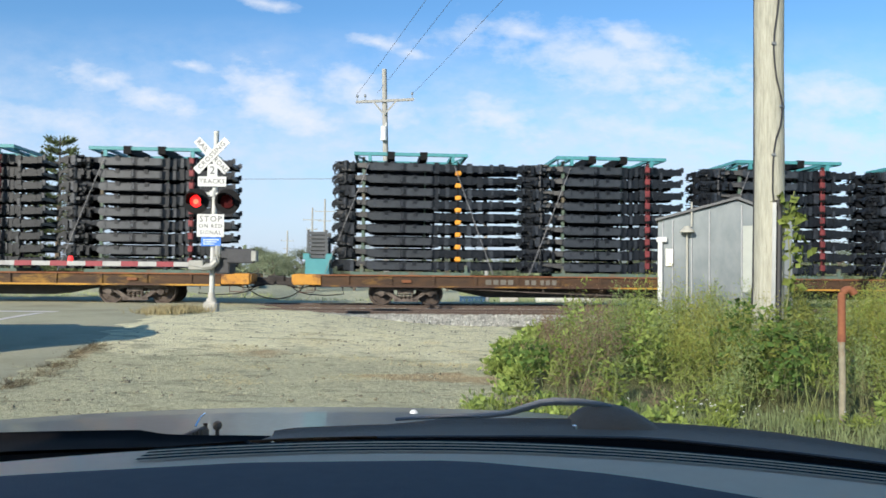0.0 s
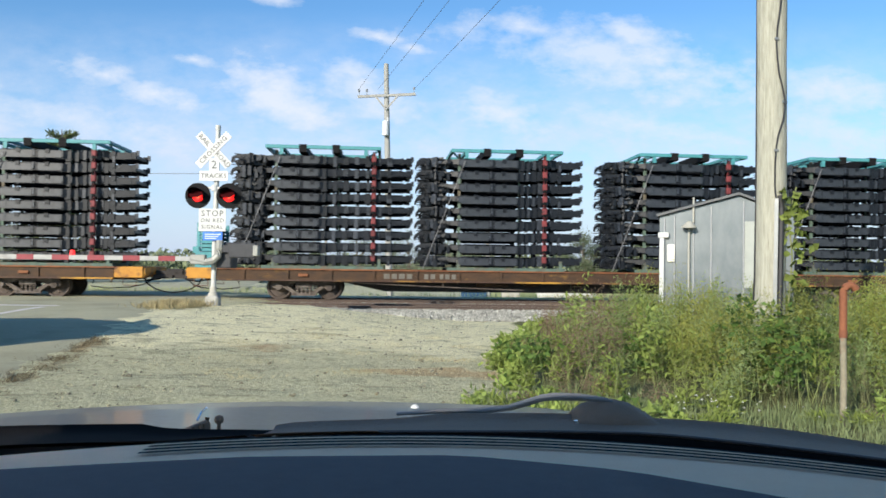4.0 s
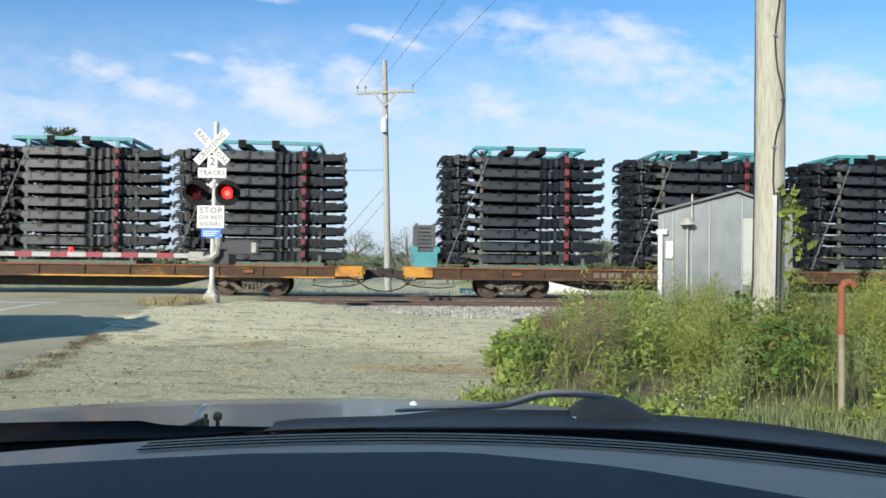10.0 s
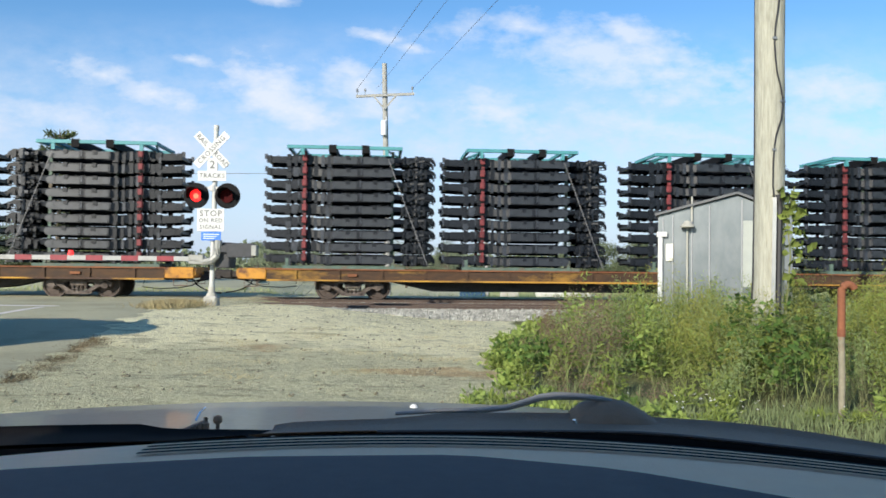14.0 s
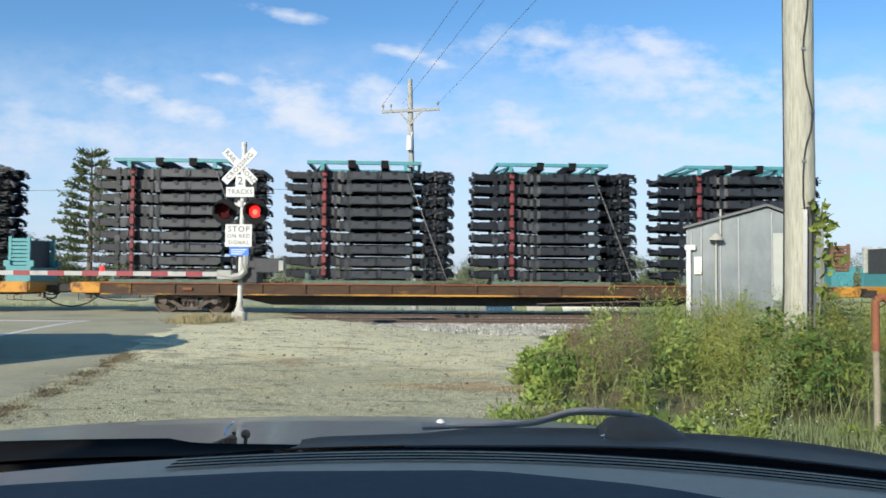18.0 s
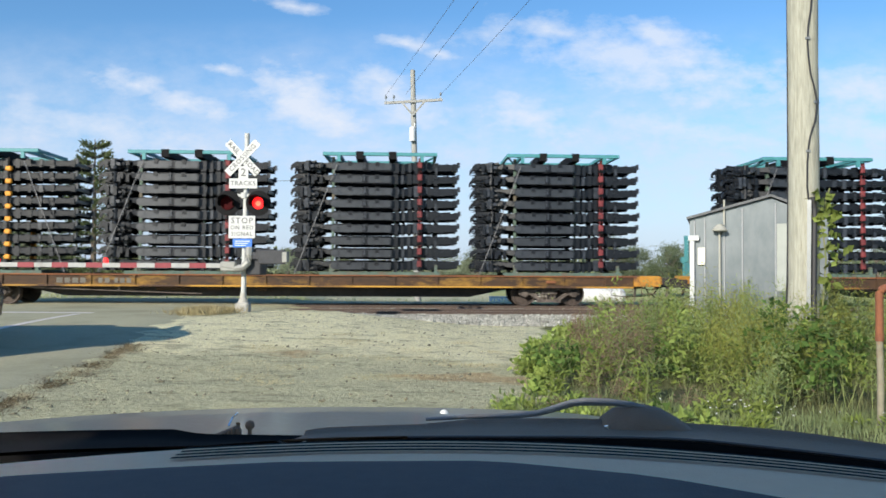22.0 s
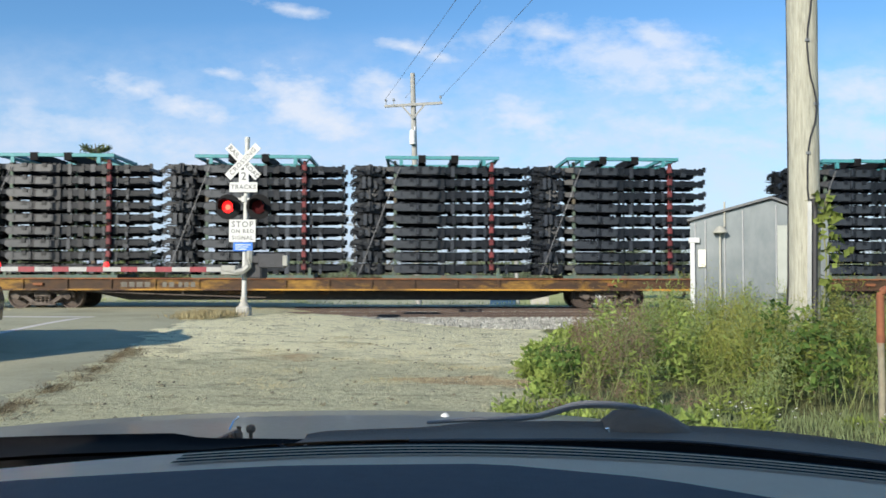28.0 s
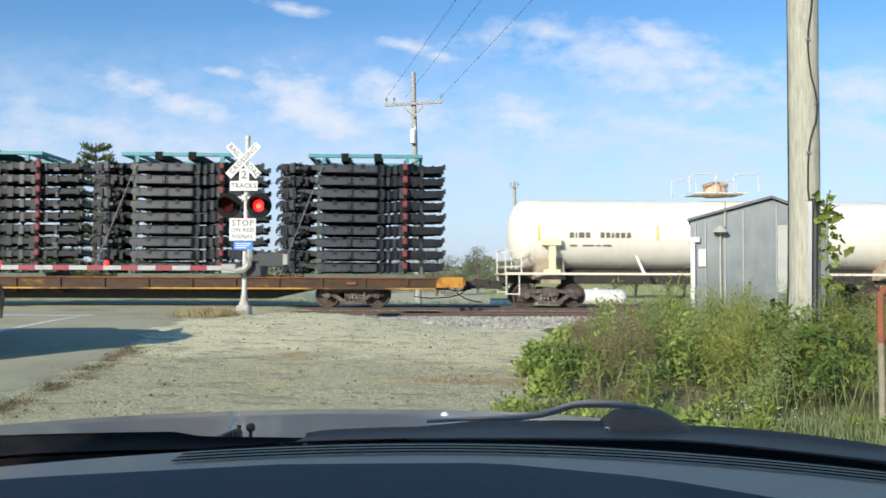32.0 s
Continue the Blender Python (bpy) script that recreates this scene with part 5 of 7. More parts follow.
        part("lit_lens", bm, M_LIT, disc, "red glass lens")
        bm = B()
        lathe(bm, [(0.062, -0.096), (0.06, -0.10), (0.02, -0.103)], 16, 0, "y", (x, 0, 2.82))
        part("bulb_glow", bm, M_LITCORE, disc)
        # added dark red shutter folds down over the glowing lens while the lamp is off
        bm = B()
        lathe(bm, [(0.164, -0.008), (0.164, -0.012), (0.10, -0.016), (0.02, -0.017)], 24, 0, "y", (0, 0, -0.164))
        sh = part("lamp_shutter", bm, M_SHUTTER, disc, "dark red shutter added to hide the glow")
        lamps[side] = (sh, x)
    # gate arm with stripes, lights, mechanism and counterweight
    bm = B()
    box(bm, -8.6, -0.42, -0.30, -0.26, 1.265, 1.375, bev=0.005)
    arm = part("gate_arm", bm, mat("dirty_white_tape", (0.30, 0.30, 0.29), (0.40, 0.40, 0.385), rough=0.6, scale=5, stain=(0.22, 0.21, 0.2), stain_at=0.6), sg, "white and red striped gate arm, lowered")
    for i in range(10):
        bm = B()
        xx = -0.82 - i * 0.835
        v = box(bm, xx - 0.40, xx, -0.304, -0.256, 1.26, 1.38)
        part("red_stripe", bm, M_STRIPE, arm)
    for i, xx in enumerate((-3.25, -5.9, -8.4)):
        bm = B()
        lathe(bm, [(0.06, 1.38), (0.06, 1.43), (0.045, 1.49), (0.01, 1.495)], 12, 0, "z", (xx, -0.28, 0))
        part("arm_light", bm, mat("arm_lamp_red", (0.9, 0.03, 0.03), emit=1.2), arm, "small red gate lamp")
    bm = B()
    tube(bm, [(-0.45, -0.28, 1.31), (-0.12, -0.28, 1.25), (0.06, -0.26, 1.28), (0.17, -0.24, 1.40), (0.20, -0.22, 1.58), (0.20, -0.20, 1.76)], 0.09, 8)
    box(bm, -0.46, -0.1, -0.36, -0.20, 1.19, 1.42, bev=0.02)
    part("arm_support", bm, M_GATEBOX, sg, "curved grey arm support")
    bm = B()
    box(bm, 0.10, 0.46, -0.15, 0.42, 1.10, 1.72, bev=0.03)
    part("gate_mechanism", bm, M_CWT, sg, "grey gate mechanism box")
    bm = B()
    beam(bm, (0.2, -0.22, 1.58), (0.95, -0.22, 1.5), 0.06, 0.16)
    box(bm, 0.42, 1.06, -0.30, -0.12, 1.36, 1.70, bev=0.02)
    part("counterweight", bm, M_CWT, sg, "dark grey counterweight")
    bm = B()
    box(bm, 1.0, 1.13, -0.32, -0.10, 1.40, 1.66, bev=0.02)
    part("weight_plate", bm, M_GATEBOX, sg)
    return lamps


LAMPS = build_signal()


# ---------------------------------------------------------------- instrument shed
def build_shed():
    sh = thing("signal_shed", "grey galvanised sheet-metal signal equipment shed", "shed", at=pose(4.54, 16.7, 0.0, 0, 0, -16.5))
    W, D, h, top = 2.62, 2.4, 2.33, 2.74
    bm = B()
    ox = 1.57
    a = [(0, 0), (W, 0), (W, h - 0.02), (ox, top), (0, h)]
    prism(bm, a, 0, D)
    bmesh.ops.recalc_face_normals(bm, faces=bm.faces)
    part("body", bm, M_SHED, sh)
    bm = B()
    for p, q in (((-0.06, h + 0.0), (ox, top + 0.03)), ((ox, top + 0.03), (W + 0.06, h - 0.02))):
        beam(bm, (p[0], -0.05, p[1] + 0.02), (q[0], -0.05, q[1] + 0.02), 0.10, 0.05)
        v = [bm.verts.new(c) for c in ((p[0], -0.05, p[1] + 0.03), (q[0], -0.05, q[1] + 0.03), (q[0], D + 0.05, q[1] + 0.03), (p[0], D + 0.05, p[1] + 0.03))]
        bm.faces.new(v)
    part("roof", bm, M_SHEDROOF, sh, "grey sheet roof with dark edge")
    for x in (0.10, 0.30, 0.68, 1.03, 1.66, 2.1, 2.45):
        bm = B()
        zt = h + (top - h) * min(x / ox, (W - x) / (W - ox)) - 0.06
        box(bm, x - 0.016, x + 0.016, -0.028, -0.003, 0.02, zt, bev=0.006)
        part("standing_seam", bm, mat("seam_bright", (0.27, 0.28, 0.29), (0.33, 0.34, 0.35), rough=0.5, metal=0.2), sh)
    bm = B()
    box(bm, 0.0, 0.095, -0.09, 0.0, 0.05, 1.98, bev=0.01)
    box(bm, -0.03, 0.19, -0.10, -0.003, 1.88, 1.99, bev=0.01)
    part("white_frame", bm, M_WHITE, sh, "white pipe frame on the wall")
    bm = B()
    box(bm, 0.16, 0.31, -0.07, -0.035, 1.38, 1.74, bev=0.006)
    part("notice", bm, mat("cream_notice", (0.70, 0.66, 0.58), rough=0.6), sh, "small pale notice")
    bm = B()
    cyl(bm, (0.59, -0.06, 0.0), (0.59, -0.06, 2.1), 0.022, 8)
    lathe(bm, [(0.02, 2.22), (0.06, 2.20), (0.15, 2.10), (0.15, 2.08), (0.02, 2.06)], 14, 0, "z", (0.59, -0.14, 0))
    cyl(bm, (0.68, -0.05, 2.2), (0.68, -0.05, 2.72), 0.02, 8)
    part("lamp", bm, mat("lamp_cream", (0.36, 0.35, 0.30), rough=0.5), sh, "small hooded lamp on a conduit")
    # pale plate painted for the bright reflection on the sheet metal
    bm = B()
    box(bm, 1.68, 2.44, -0.010, -0.004, 0.86, 2.22)
    part("panel", bm, mat("sheen_panel", (0.30, 0.32, 0.29), (0.37, 0.39, 0.35), rough=0.45, scale=3), sh, "pale patch painted for the wall's reflection")
    return sh


build_shed()


# ---------------------------------------------------------------- poles and wires
def build_near_pole():
    p = thing("utility_pole", "weathered wooden utility pole with cables and ivy conduit", "utility pole", at=pose(4.02, 9.82, -0.05))
    bm = B()
    rng = random.Random(4)
    n = 28
    rings = []
    for i in range(31):
        z = i * 0.35
        r = 0.182 - 0.0012 * z
        rings.append([bm.verts.new(((r + rng.uniform(-0.004, 0.004)) * math.cos(2 * math.pi * k / n) + 0.012 * math.sin(z * 0.9) + 0.0085 * z, (r + rng.uniform(-0.004, 0.004)) * math.sin(2 * math.pi * k / n), z)) for k in range(n)])
    for a, b in zip(rings, rings[1:]):
        for k in range(n):
            bm.faces.new((a[k], a[(k + 1) % n], b[(k + 1) % n], b[k]))
    bm.faces.new(rings[-1])
    part("pole", bm, M_WOODP, p, smooth=True)
    facing = math.atan2(4.02, 9.82)
    ca, sa = math.cos(facing), math.sin(facing)

    def on_pole(dx, out, z):
        """A place on the side that faces the road: dx across, out from the wood."""
        q = math.sqrt(max(0.0009, (0.182 - 0.0012 * z) ** 2 - dx * dx)) + out
        return (dx * ca - q * sa + 0.012 * math.sin(z * 0.9) + 0.0085 * z, -dx * sa - q * ca, z)

    bm = B()
    beam(bm, on_pole(0.062, 0.012, 0.0), on_pole(0.062, 0.012, 2.16), 0.045, 0.075, up=(-sa, -ca, 0))
    part("cable_guard", bm, M_GALV, p, "galvanised U-shaped cable guard")
    # black strip added for the shade along the guard's right side
    bm = B()
    tube(bm, [on_pole(0.118, 0.0, 0.1), on_pole(0.118, 0.0, 2.05), on_pole(0.10, 0.01, 2.2)], 0.036, 8)
    part("conduit", bm, M_CABLE, p, "black strip for the shade beside the guard")
    # slack riser cable that wanders over the wood
    sway = ((2.1, 0.062), (2.32, 0.040), (2.61, 0.044), (2.80, 0.058), (2.93, 0.077), (3.12, 0.132), (3.28, 0.150), (3.40, 0.148), (3.55, 0.120), (3.69, 0.086), (3.88, 0.066), (4.07, 0.055), (4.27, 0.066), (4.45, 0.092), (4.64, 0.110), (5.0, 0.120), (6.0, 0.09), (8.0, 0.11), (10.2, 0.10))
    bm = B()
    tube(bm, [on_pole(dx, 0.010, z) for z, dx in sway], 0.0115, 6)
    part("riser_cable", bm, M_CABLE, p, "slack black riser cable")
    for z in (2.75, 3.35, 4.12, 5.3):
        bm = B()
        dx = float(np.interp(z, [q[0] for q in sway], [q[1] for q in sway]))
        beam(bm, on_pole(dx - 0.024, 0.014, z), on_pole(dx + 0.024, 0.014, z), 0.02, 0.03)
        part("cable_clip", bm, M_GALV, p)
    bm = B()
    tube(bm, [on_pole(-0.172 - 0.035 * max(0.0, 1 - z / 1.1), 0.0, z) for z in (0.05, 0.3, 0.6, 0.9, 1.2, 2.2, 3.6, 5.0, 6.6, 8.2, 10.0)], 0.015, 6, radii=[0.026, 0.024, 0.022, 0.02, 0.018, 0.013, 0.010, 0.010, 0.010, 0.010, 0.010])
    part("ground_wire", bm, M_CABLE, p, "black ground wire along the edge")
    return p


build_near_pole()


def build_far_pole():
    p = thing("utility_pole", "grey wooden utility pole with single cross-arm", "utility pole", at=pose(-3.07, 44.7, -1.0))
    lean, base = -0.28 / 10.3, -0.23
    bm = B()
    tube(bm, [(lean * z, 0, z) for z in (base - 0.3, 4, 8, 12, 13.62)], 0.1, 12, radii=[0.20, 0.185, 0.165, 0.145, 0.135])
    part("pole", bm, M_WOODG, p, smooth=True)
    x, za = lean * 11.8, 11.78
    bm = B()
    beam(bm, (x - 1.62, -0.2, za - 0.09), (x + 1.67, -0.2, za + 0.09), 0.12, 0.14)
    part("cross_arm", bm, M_WOODG, p)
    for s in (-1, 1):
        bm = B()
        beam(bm, (x + s * 0.66, -0.26, za - 0.02), (x, -0.24, za - 0.80), 0.05, 0.09)
        part("brace", bm, M_WOODG, p)
    for dx in (-1.54, -1.1, 1.56):
        bm = B()
        z = za + 0.07 + 0.055 * dx
        cyl(bm, (x + dx, -0.2, z), (x + dx, -0.2, z + 0.26), 0.025, 6)
        lathe(bm, [(0.04, 0.18), (0.08, 0.23), (0.05, 0.28), (0.065, 0.33), (0.012, 0.36)], 10, 0, "z", (x + dx, -0.2, z))
        part("insulator", bm, mat("grey_insulator", (0.25, 0.27, 0.28), rough=0.3), p)
    bm = B()
    zt = 9.50
    cyl(bm, (x - 0.01, -0.32, zt), (x - 0.01, -0.32, zt + 0.74), 0.18, 14)
    lathe(bm, [(0.18, 0.74), (0.155, 0.80), (0.05, 0.83)], 14, 0, "z", (x - 0.01, -0.32, zt))
    cyl(bm, (x + 0.12, -0.32, zt + 0.8), (x + 0.12, -0.32, zt + 1.02), 0.035, 8)
    part("transformer", bm, mat("pale_transformer", (0.62, 0.63, 0.62), (0.7, 0.7, 0.69), rough=0.4), p, "pale grey pole transformer")
    for zg, run_out in ((6.6, 5.9), (5.75, 5.1)):
        bm = B()
        tube(bm, [(lean * zg, 0.1, zg), (lean * zg - run_out, 0.5, base)], 0.015, 5)
        part("guy_wire", bm, M_WIRE, p)
    return p


build_far_pole()


def plain_pole(at, h, r, arms, label, lean=0.0):
    p = thing("utility_pole", label, "utility pole", group="distant utility poles", at=at)
    bm = B()
    tube(bm, [(0, 0, 0), (lean * h * 0.5, 0, h * 0.5), (lean * h, 0, h)], r, 8, radii=[r, r * 0.88, r * 0.72])
    part("pole", bm, M_WOODG, p, smooth=True)
    for z, w in arms:
        bm = B()
        beam(bm, (lean * z - w / 2, -r, z), (lean * z + w / 2, -r, z), 0.11, 0.12)
        part("cross_arm", bm, M_WOODG, p)
        for s in (-0.45, 0.45):
            bm = B()
            cyl(bm, (lean * z + s * w, -r, z + 0.05), (lean * z + s * w, -r, z + 0.25), 0.04, 6)
            part("insulator", bm, M_GALV, p)
    return p


plain_pole(pose(2.72, 47.85, -1.1), 7.8, 0.13, ((7.5, 0.5),), "slim grey leaning pole beyond the tracks", -0.032)
for x, y, h, w in ((-19.8, 132, 13.5, 3.4), (-22.2, 134, 12.2, 3.2), (-31.5, 160, 9.5, 2.6)):
    plain_pole(pose(x, y, -1.1), h + 0.5, 0.2, ((h - 1.6, w), (h - 3.2, w * 0.6)), "distant grey line pole with cross-arms")


def wire(name, p, q, sag, r, label):
    p, q = Vector(p), Vector(q)
    bm = B()
    tube(bm, [p.lerp(q, k / 14) - Vector((0, 0, sag * 4 * (k / 14) * (1 - k / 14))) for k in range(15)], r, 5)
    tagged(part(name, bm, M_WIRE), label, "wire", group="overhead wires")


for dx, z, tx in ((-5.0, 11.04, 8.7), (-3.84, 11.14, 9.3), (-1.77, 11.22, 10.85)):
    wire("overhead_wire", (dx, 44.46, z), (tx, -7.8, z + 0.26), 0.26, 0.009, "thin dark overhead wire crossing the sky")
wire("overhead_wire", (-3.2, 44.7, 6.4), (-78, 78, 10.2), 0.3, 0.016, "thin dark wire running beyond the train")


# ---------------------------------------------------------------- vent pipe, tank and bits beyond the tracks
def build_pipe():
    p = thing("vent_pipe", "rusty hooked vent pipe standing in the weeds", "pipe", at=pose(3.25, 6.45, -0.1))
    bm = B()
    tube(bm, [(0.0, 0, 0), (0.005, 0, 0.45), (0.0, 0, 0.83)], 0.026, 14)
    part("lower_pipe", bm, M_PIPE_G, p, "faded lower pipe", smooth=True)
    bm = B()
    pts = [(0.0, 0, 0.83), (0.0, 0, 1.13)]
    for i in range(9):
        a = math.pi - i * math.pi * 0.86 / 8
        pts.append((0.055 + 0.055 * math.cos(a), 0, 1.165 + 0.06 * math.sin(a)))
    tube(bm, pts, 0.030, 14)
    cyl(bm, (0, 0, 0.80), (0, 0, 0.86), 0.033, 14)
    part("hooked_top", bm, M_PIPE_R, p, "rust-red hooked top", smooth=True)


build_pipe()


def build_propane():
    p = thing("gas_tank", "white horizontal gas tank on short legs", "gas tank", at=pose(7.1, 46.0, -0.88) @ Matrix.Scale(1.1, 4))
    bm = B()
    lathe(bm, [(0.05, -1.58), (0.26, -1.54), (0.40, -1.42), (0.46, -1.22), (0.46, 1.22), (0.40, 1.42), (0.26, 1.54), (0.05, 1.58)], 24, 0, "x", (0, 0, 0.6))
    part("shell", bm, M_PROP, p, smooth=True)
    bm = B()
    lathe(bm, [(0.14, 0.95), (0.14, 1.08), (0.10, 1.12), (0.02, 1.13)], 14)
    part("valve_cover", bm, M_PROP, p)
    for x in (-0.9, 0.9):
        bm = B()
        box(bm, x - 0.08, x + 0.08, -0.28, 0.28, -0.25, 0.3)
        part("leg", bm, M_CONC, p)


build_propane()


def small_box(name, label, cat, at, dims, material, lid=True):
    t = thing(name, label, cat, at=at)
    w, d, h = dims
    bm = B()
    box(bm, -w / 2, w / 2, -d / 2, d / 2, 0, h, bev=min(w, h) * 0.06)
    part("body", bm, material, t)
    if lid:
        bm = B()
        box(bm, -w / 2 - 0.02, w / 2 + 0.02, -d / 2 - 0.02, d / 2 + 0.02, h, h + 0.05, bev=0.012)
        part("lid", bm, material, t)


small_box("storage_bin", "blue plastic storage bin beyond the tracks", "bin", pose(1.75, 46.0, -1.08), (1.5, 0.7, 0.76), M_BLUEBOX)
small_box("utility_box", "small pale concrete utility box in the grass", "utility box", pose(4.0, 47.5, -1.1), (1.1, 0.6, 0.95), M_CONC)


# ---------------------------------------------------------------- plants
def leaf_arrays(rng, c, size, aspect=0.42, flat=0.5, droop=0.0, direction=None):
    """Folded diamond leaves at the places c: (vertices, faces)."""
    n = len(c)
    if direction is None:
        d = rng.normal(0, 1, (n, 3))
        d[:, 2] = d[:, 2] * flat - droop
    else:
        d = direction
    d = d / np.linalg.norm(d, axis=1, keepdims=True)
    r = rng.normal(0, 1, (n, 3))
    s = np.cross(d, r)
    s = s / np.maximum(np.linalg.norm(s, axis=1, keepdims=True), 1e-6)
    u = np.cross(s, d)
    L = np.broadcast_to(np.asarray(size), (n,))[:, None] * rng.uniform(0.65, 1.25, (n, 1))
    w = L * aspect
    v = np.stack([c, c + d * L * 0.45 + s * w / 2 + u * w * 0.12, c + d * L, c + d * L * 0.45 - s * w / 2 + u * w * 0.12], 1)
    f = np.arange(n * 4).reshape(n, 4)
    return v.reshape(-1, 3), f


def mesh_object(name, chunks, mats, label, cat, kind="stuff", parent=None):
    """chunks: (vertices, faces, material index)."""
    V, F, MI, o = [], [], [], 0
    for v, f, mi in chunks:
        V.append(v)
        F += (f + o).tolist()
        MI += [mi] * len(f)
        o += len(v)
    me = bpy.data.meshes.new(name)
    me.from_pydata(np.concatenate(V).tolist(), [], F)
    for m_ in mats:
        me.materials.append(m_)
    me.polygons.foreach_set("material_index", MI)
    ob = new(name, me)
    if parent:
        ob.parent = parent
        return ob
    return tagged(ob, label, cat, kind=kind)


def stems(rng, base, tip, r):
    """Thin three-sided stems."""
    n = len(base)
    v, k = [], np.arange(3) * 2.094
    ring = np.stack([np.cos(k), np.sin(k), np.zeros(3)], -1)[None] * r
    a, b = base[:, None] + ring, tip[:, None] + ring * 0.4
    V = np.concatenate([a, b], 1).reshape(-1, 3)
    q = np.array([(0, 1, 4, 3), (1, 2, 5, 4), (2, 0, 3, 5)])
    F = (q[None] + (np.arange(n) * 6)[:, None, None]).reshape(-1, 4)
    return V, F


def front_y(x):
    """Front edge of the weed patch."""
    return np.interp(x, [0.0, 0.4, 1.0, 2.0, 3.3, 4.5, 8.0, 14.0], [6.8, 6.5, 6.3, 6.2, 6.0, 5.7, 5.3, 4.8])


def rise_y(x):
    """Line from which the weeds grow tall."""
    return np.interp(x, [0.2, 0.5, 1.5, 2.4, 3.3, 4.5, 8.0, 14.0], [9.4, 8.4, 7.5, 6.9, 6.5, 6.0, 5.5, 4.9])


def left_x(y):
    return np.interp(y, [5.0, 6.8, 7.3, 8.0, 9.0, 10.5, 13.0, 15.0, 18.0], [-0.1, 0.0, 0.25, 0.55, 0.60, 0.66, 1.0, 1.7, 2.6])


def weed_height(x, y):
    e = np.minimum(y - rise_y(x), (x - left_x(y)) * 1.0)
    return 0.10 + 0.84 * sm(-0.35, 1.55, e) * (1 - 0.10 * sm(14, 18, y)) + 0.10 * np.exp(-((x - 2.3) / 0.5) ** 2) * sm(9.5, 11, y)


def bush(rng, x, y, h, w, n, size, aspect, heights=(0.05, 1.0), up=0.35):
    """One plant: forked stems with leaves gathered towards their ends."""
    g = float(ground_z(x, y)) - 0.02
    k = rng.integers(4, 8)
    a, r = rng.uniform(0, 6.28, k), w * rng.uniform(0.25, 1.0, k)
    tips = np.stack([x + np.cos(a) * r, y + np.sin(a) * r, g + h * (1 - 0.45 * (r / w) ** 2) * rng.uniform(0.72, 1.05, k)], -1)
    base = np.array([x, y, g]) + np.concatenate([rng.normal(0, 0.03, (k, 2)), np.zeros((k, 1))], 1)
    i = rng.integers(0, k, n)
    q = rng.uniform(heights[0] ** 1.4, heights[1] ** 1.4, n) ** (1 / 1.4)
    bow = 4 * q * (1 - q)
    c = base[i] * (1 - q[:, None]) + tips[i] * q[:, None]
    c[:, :2] += (tips[i, :2] - base[i, :2]) * (0.25 * bow)[:, None]
    c += rng.normal(0, 1, (n, 3)) * np.array([1, 1, 0.7]) * (0.025 + 0.075 * min(h, 0.6))
    c[:, 2] = np.maximum(c[:, 2], g + 0.03)
    d = rng.normal(0, 1, (n, 3))
    d[:, 2] = d[:, 2] * 0.5 + up * q
    v, f = leaf_arrays(rng, c, size, aspect, direction=d)
    return (v, f), stems(rng, base, base * 0.04 + tips * 0.96, 0.0028)


# kind: leaf material, size, aspect, leaves, height factor, spread, lowest leaf
KINDS = {"lime": (L_LIME, 0.088, 0.50, 120, 0.90, 0.24, 0.1), "narrow": (L_GREEN, 0.078, 0.24, 190, 1.0, 0.15, 0.12), "feather": (L_FEATH, 0.045, 0.22, 460, 1.10, 0.20, 0.12),
         "dark": (L_DARK, 0.105, 0.55, 95, 0.97, 0.22, 0.2), "gold": (L_YELL, 0.038, 0.26, 420, 1.10, 0.22, 0.60), "seed": (L_BROWN, 0.032, 0.30, 330, 0.98, 0.22, 0.25), "stalk": (L_BROWN, 0.05, 0.2, 60, 0.8, 0.16, 0.1)}
WEED_NAMES = {"lime": "bright broad-leaved weeds at the edge of the gravel", "narrow": "dense green roadside weeds with narrow leaves", "feather": "tall feathery grey-green weeds", "dark": "dark green broad-leaved weeds",
              "gold": "tall yellowing goldenrod weeds", "seed": "brown dry seed-head weeds", "stalk": "dead brown stalks among the weeds"}


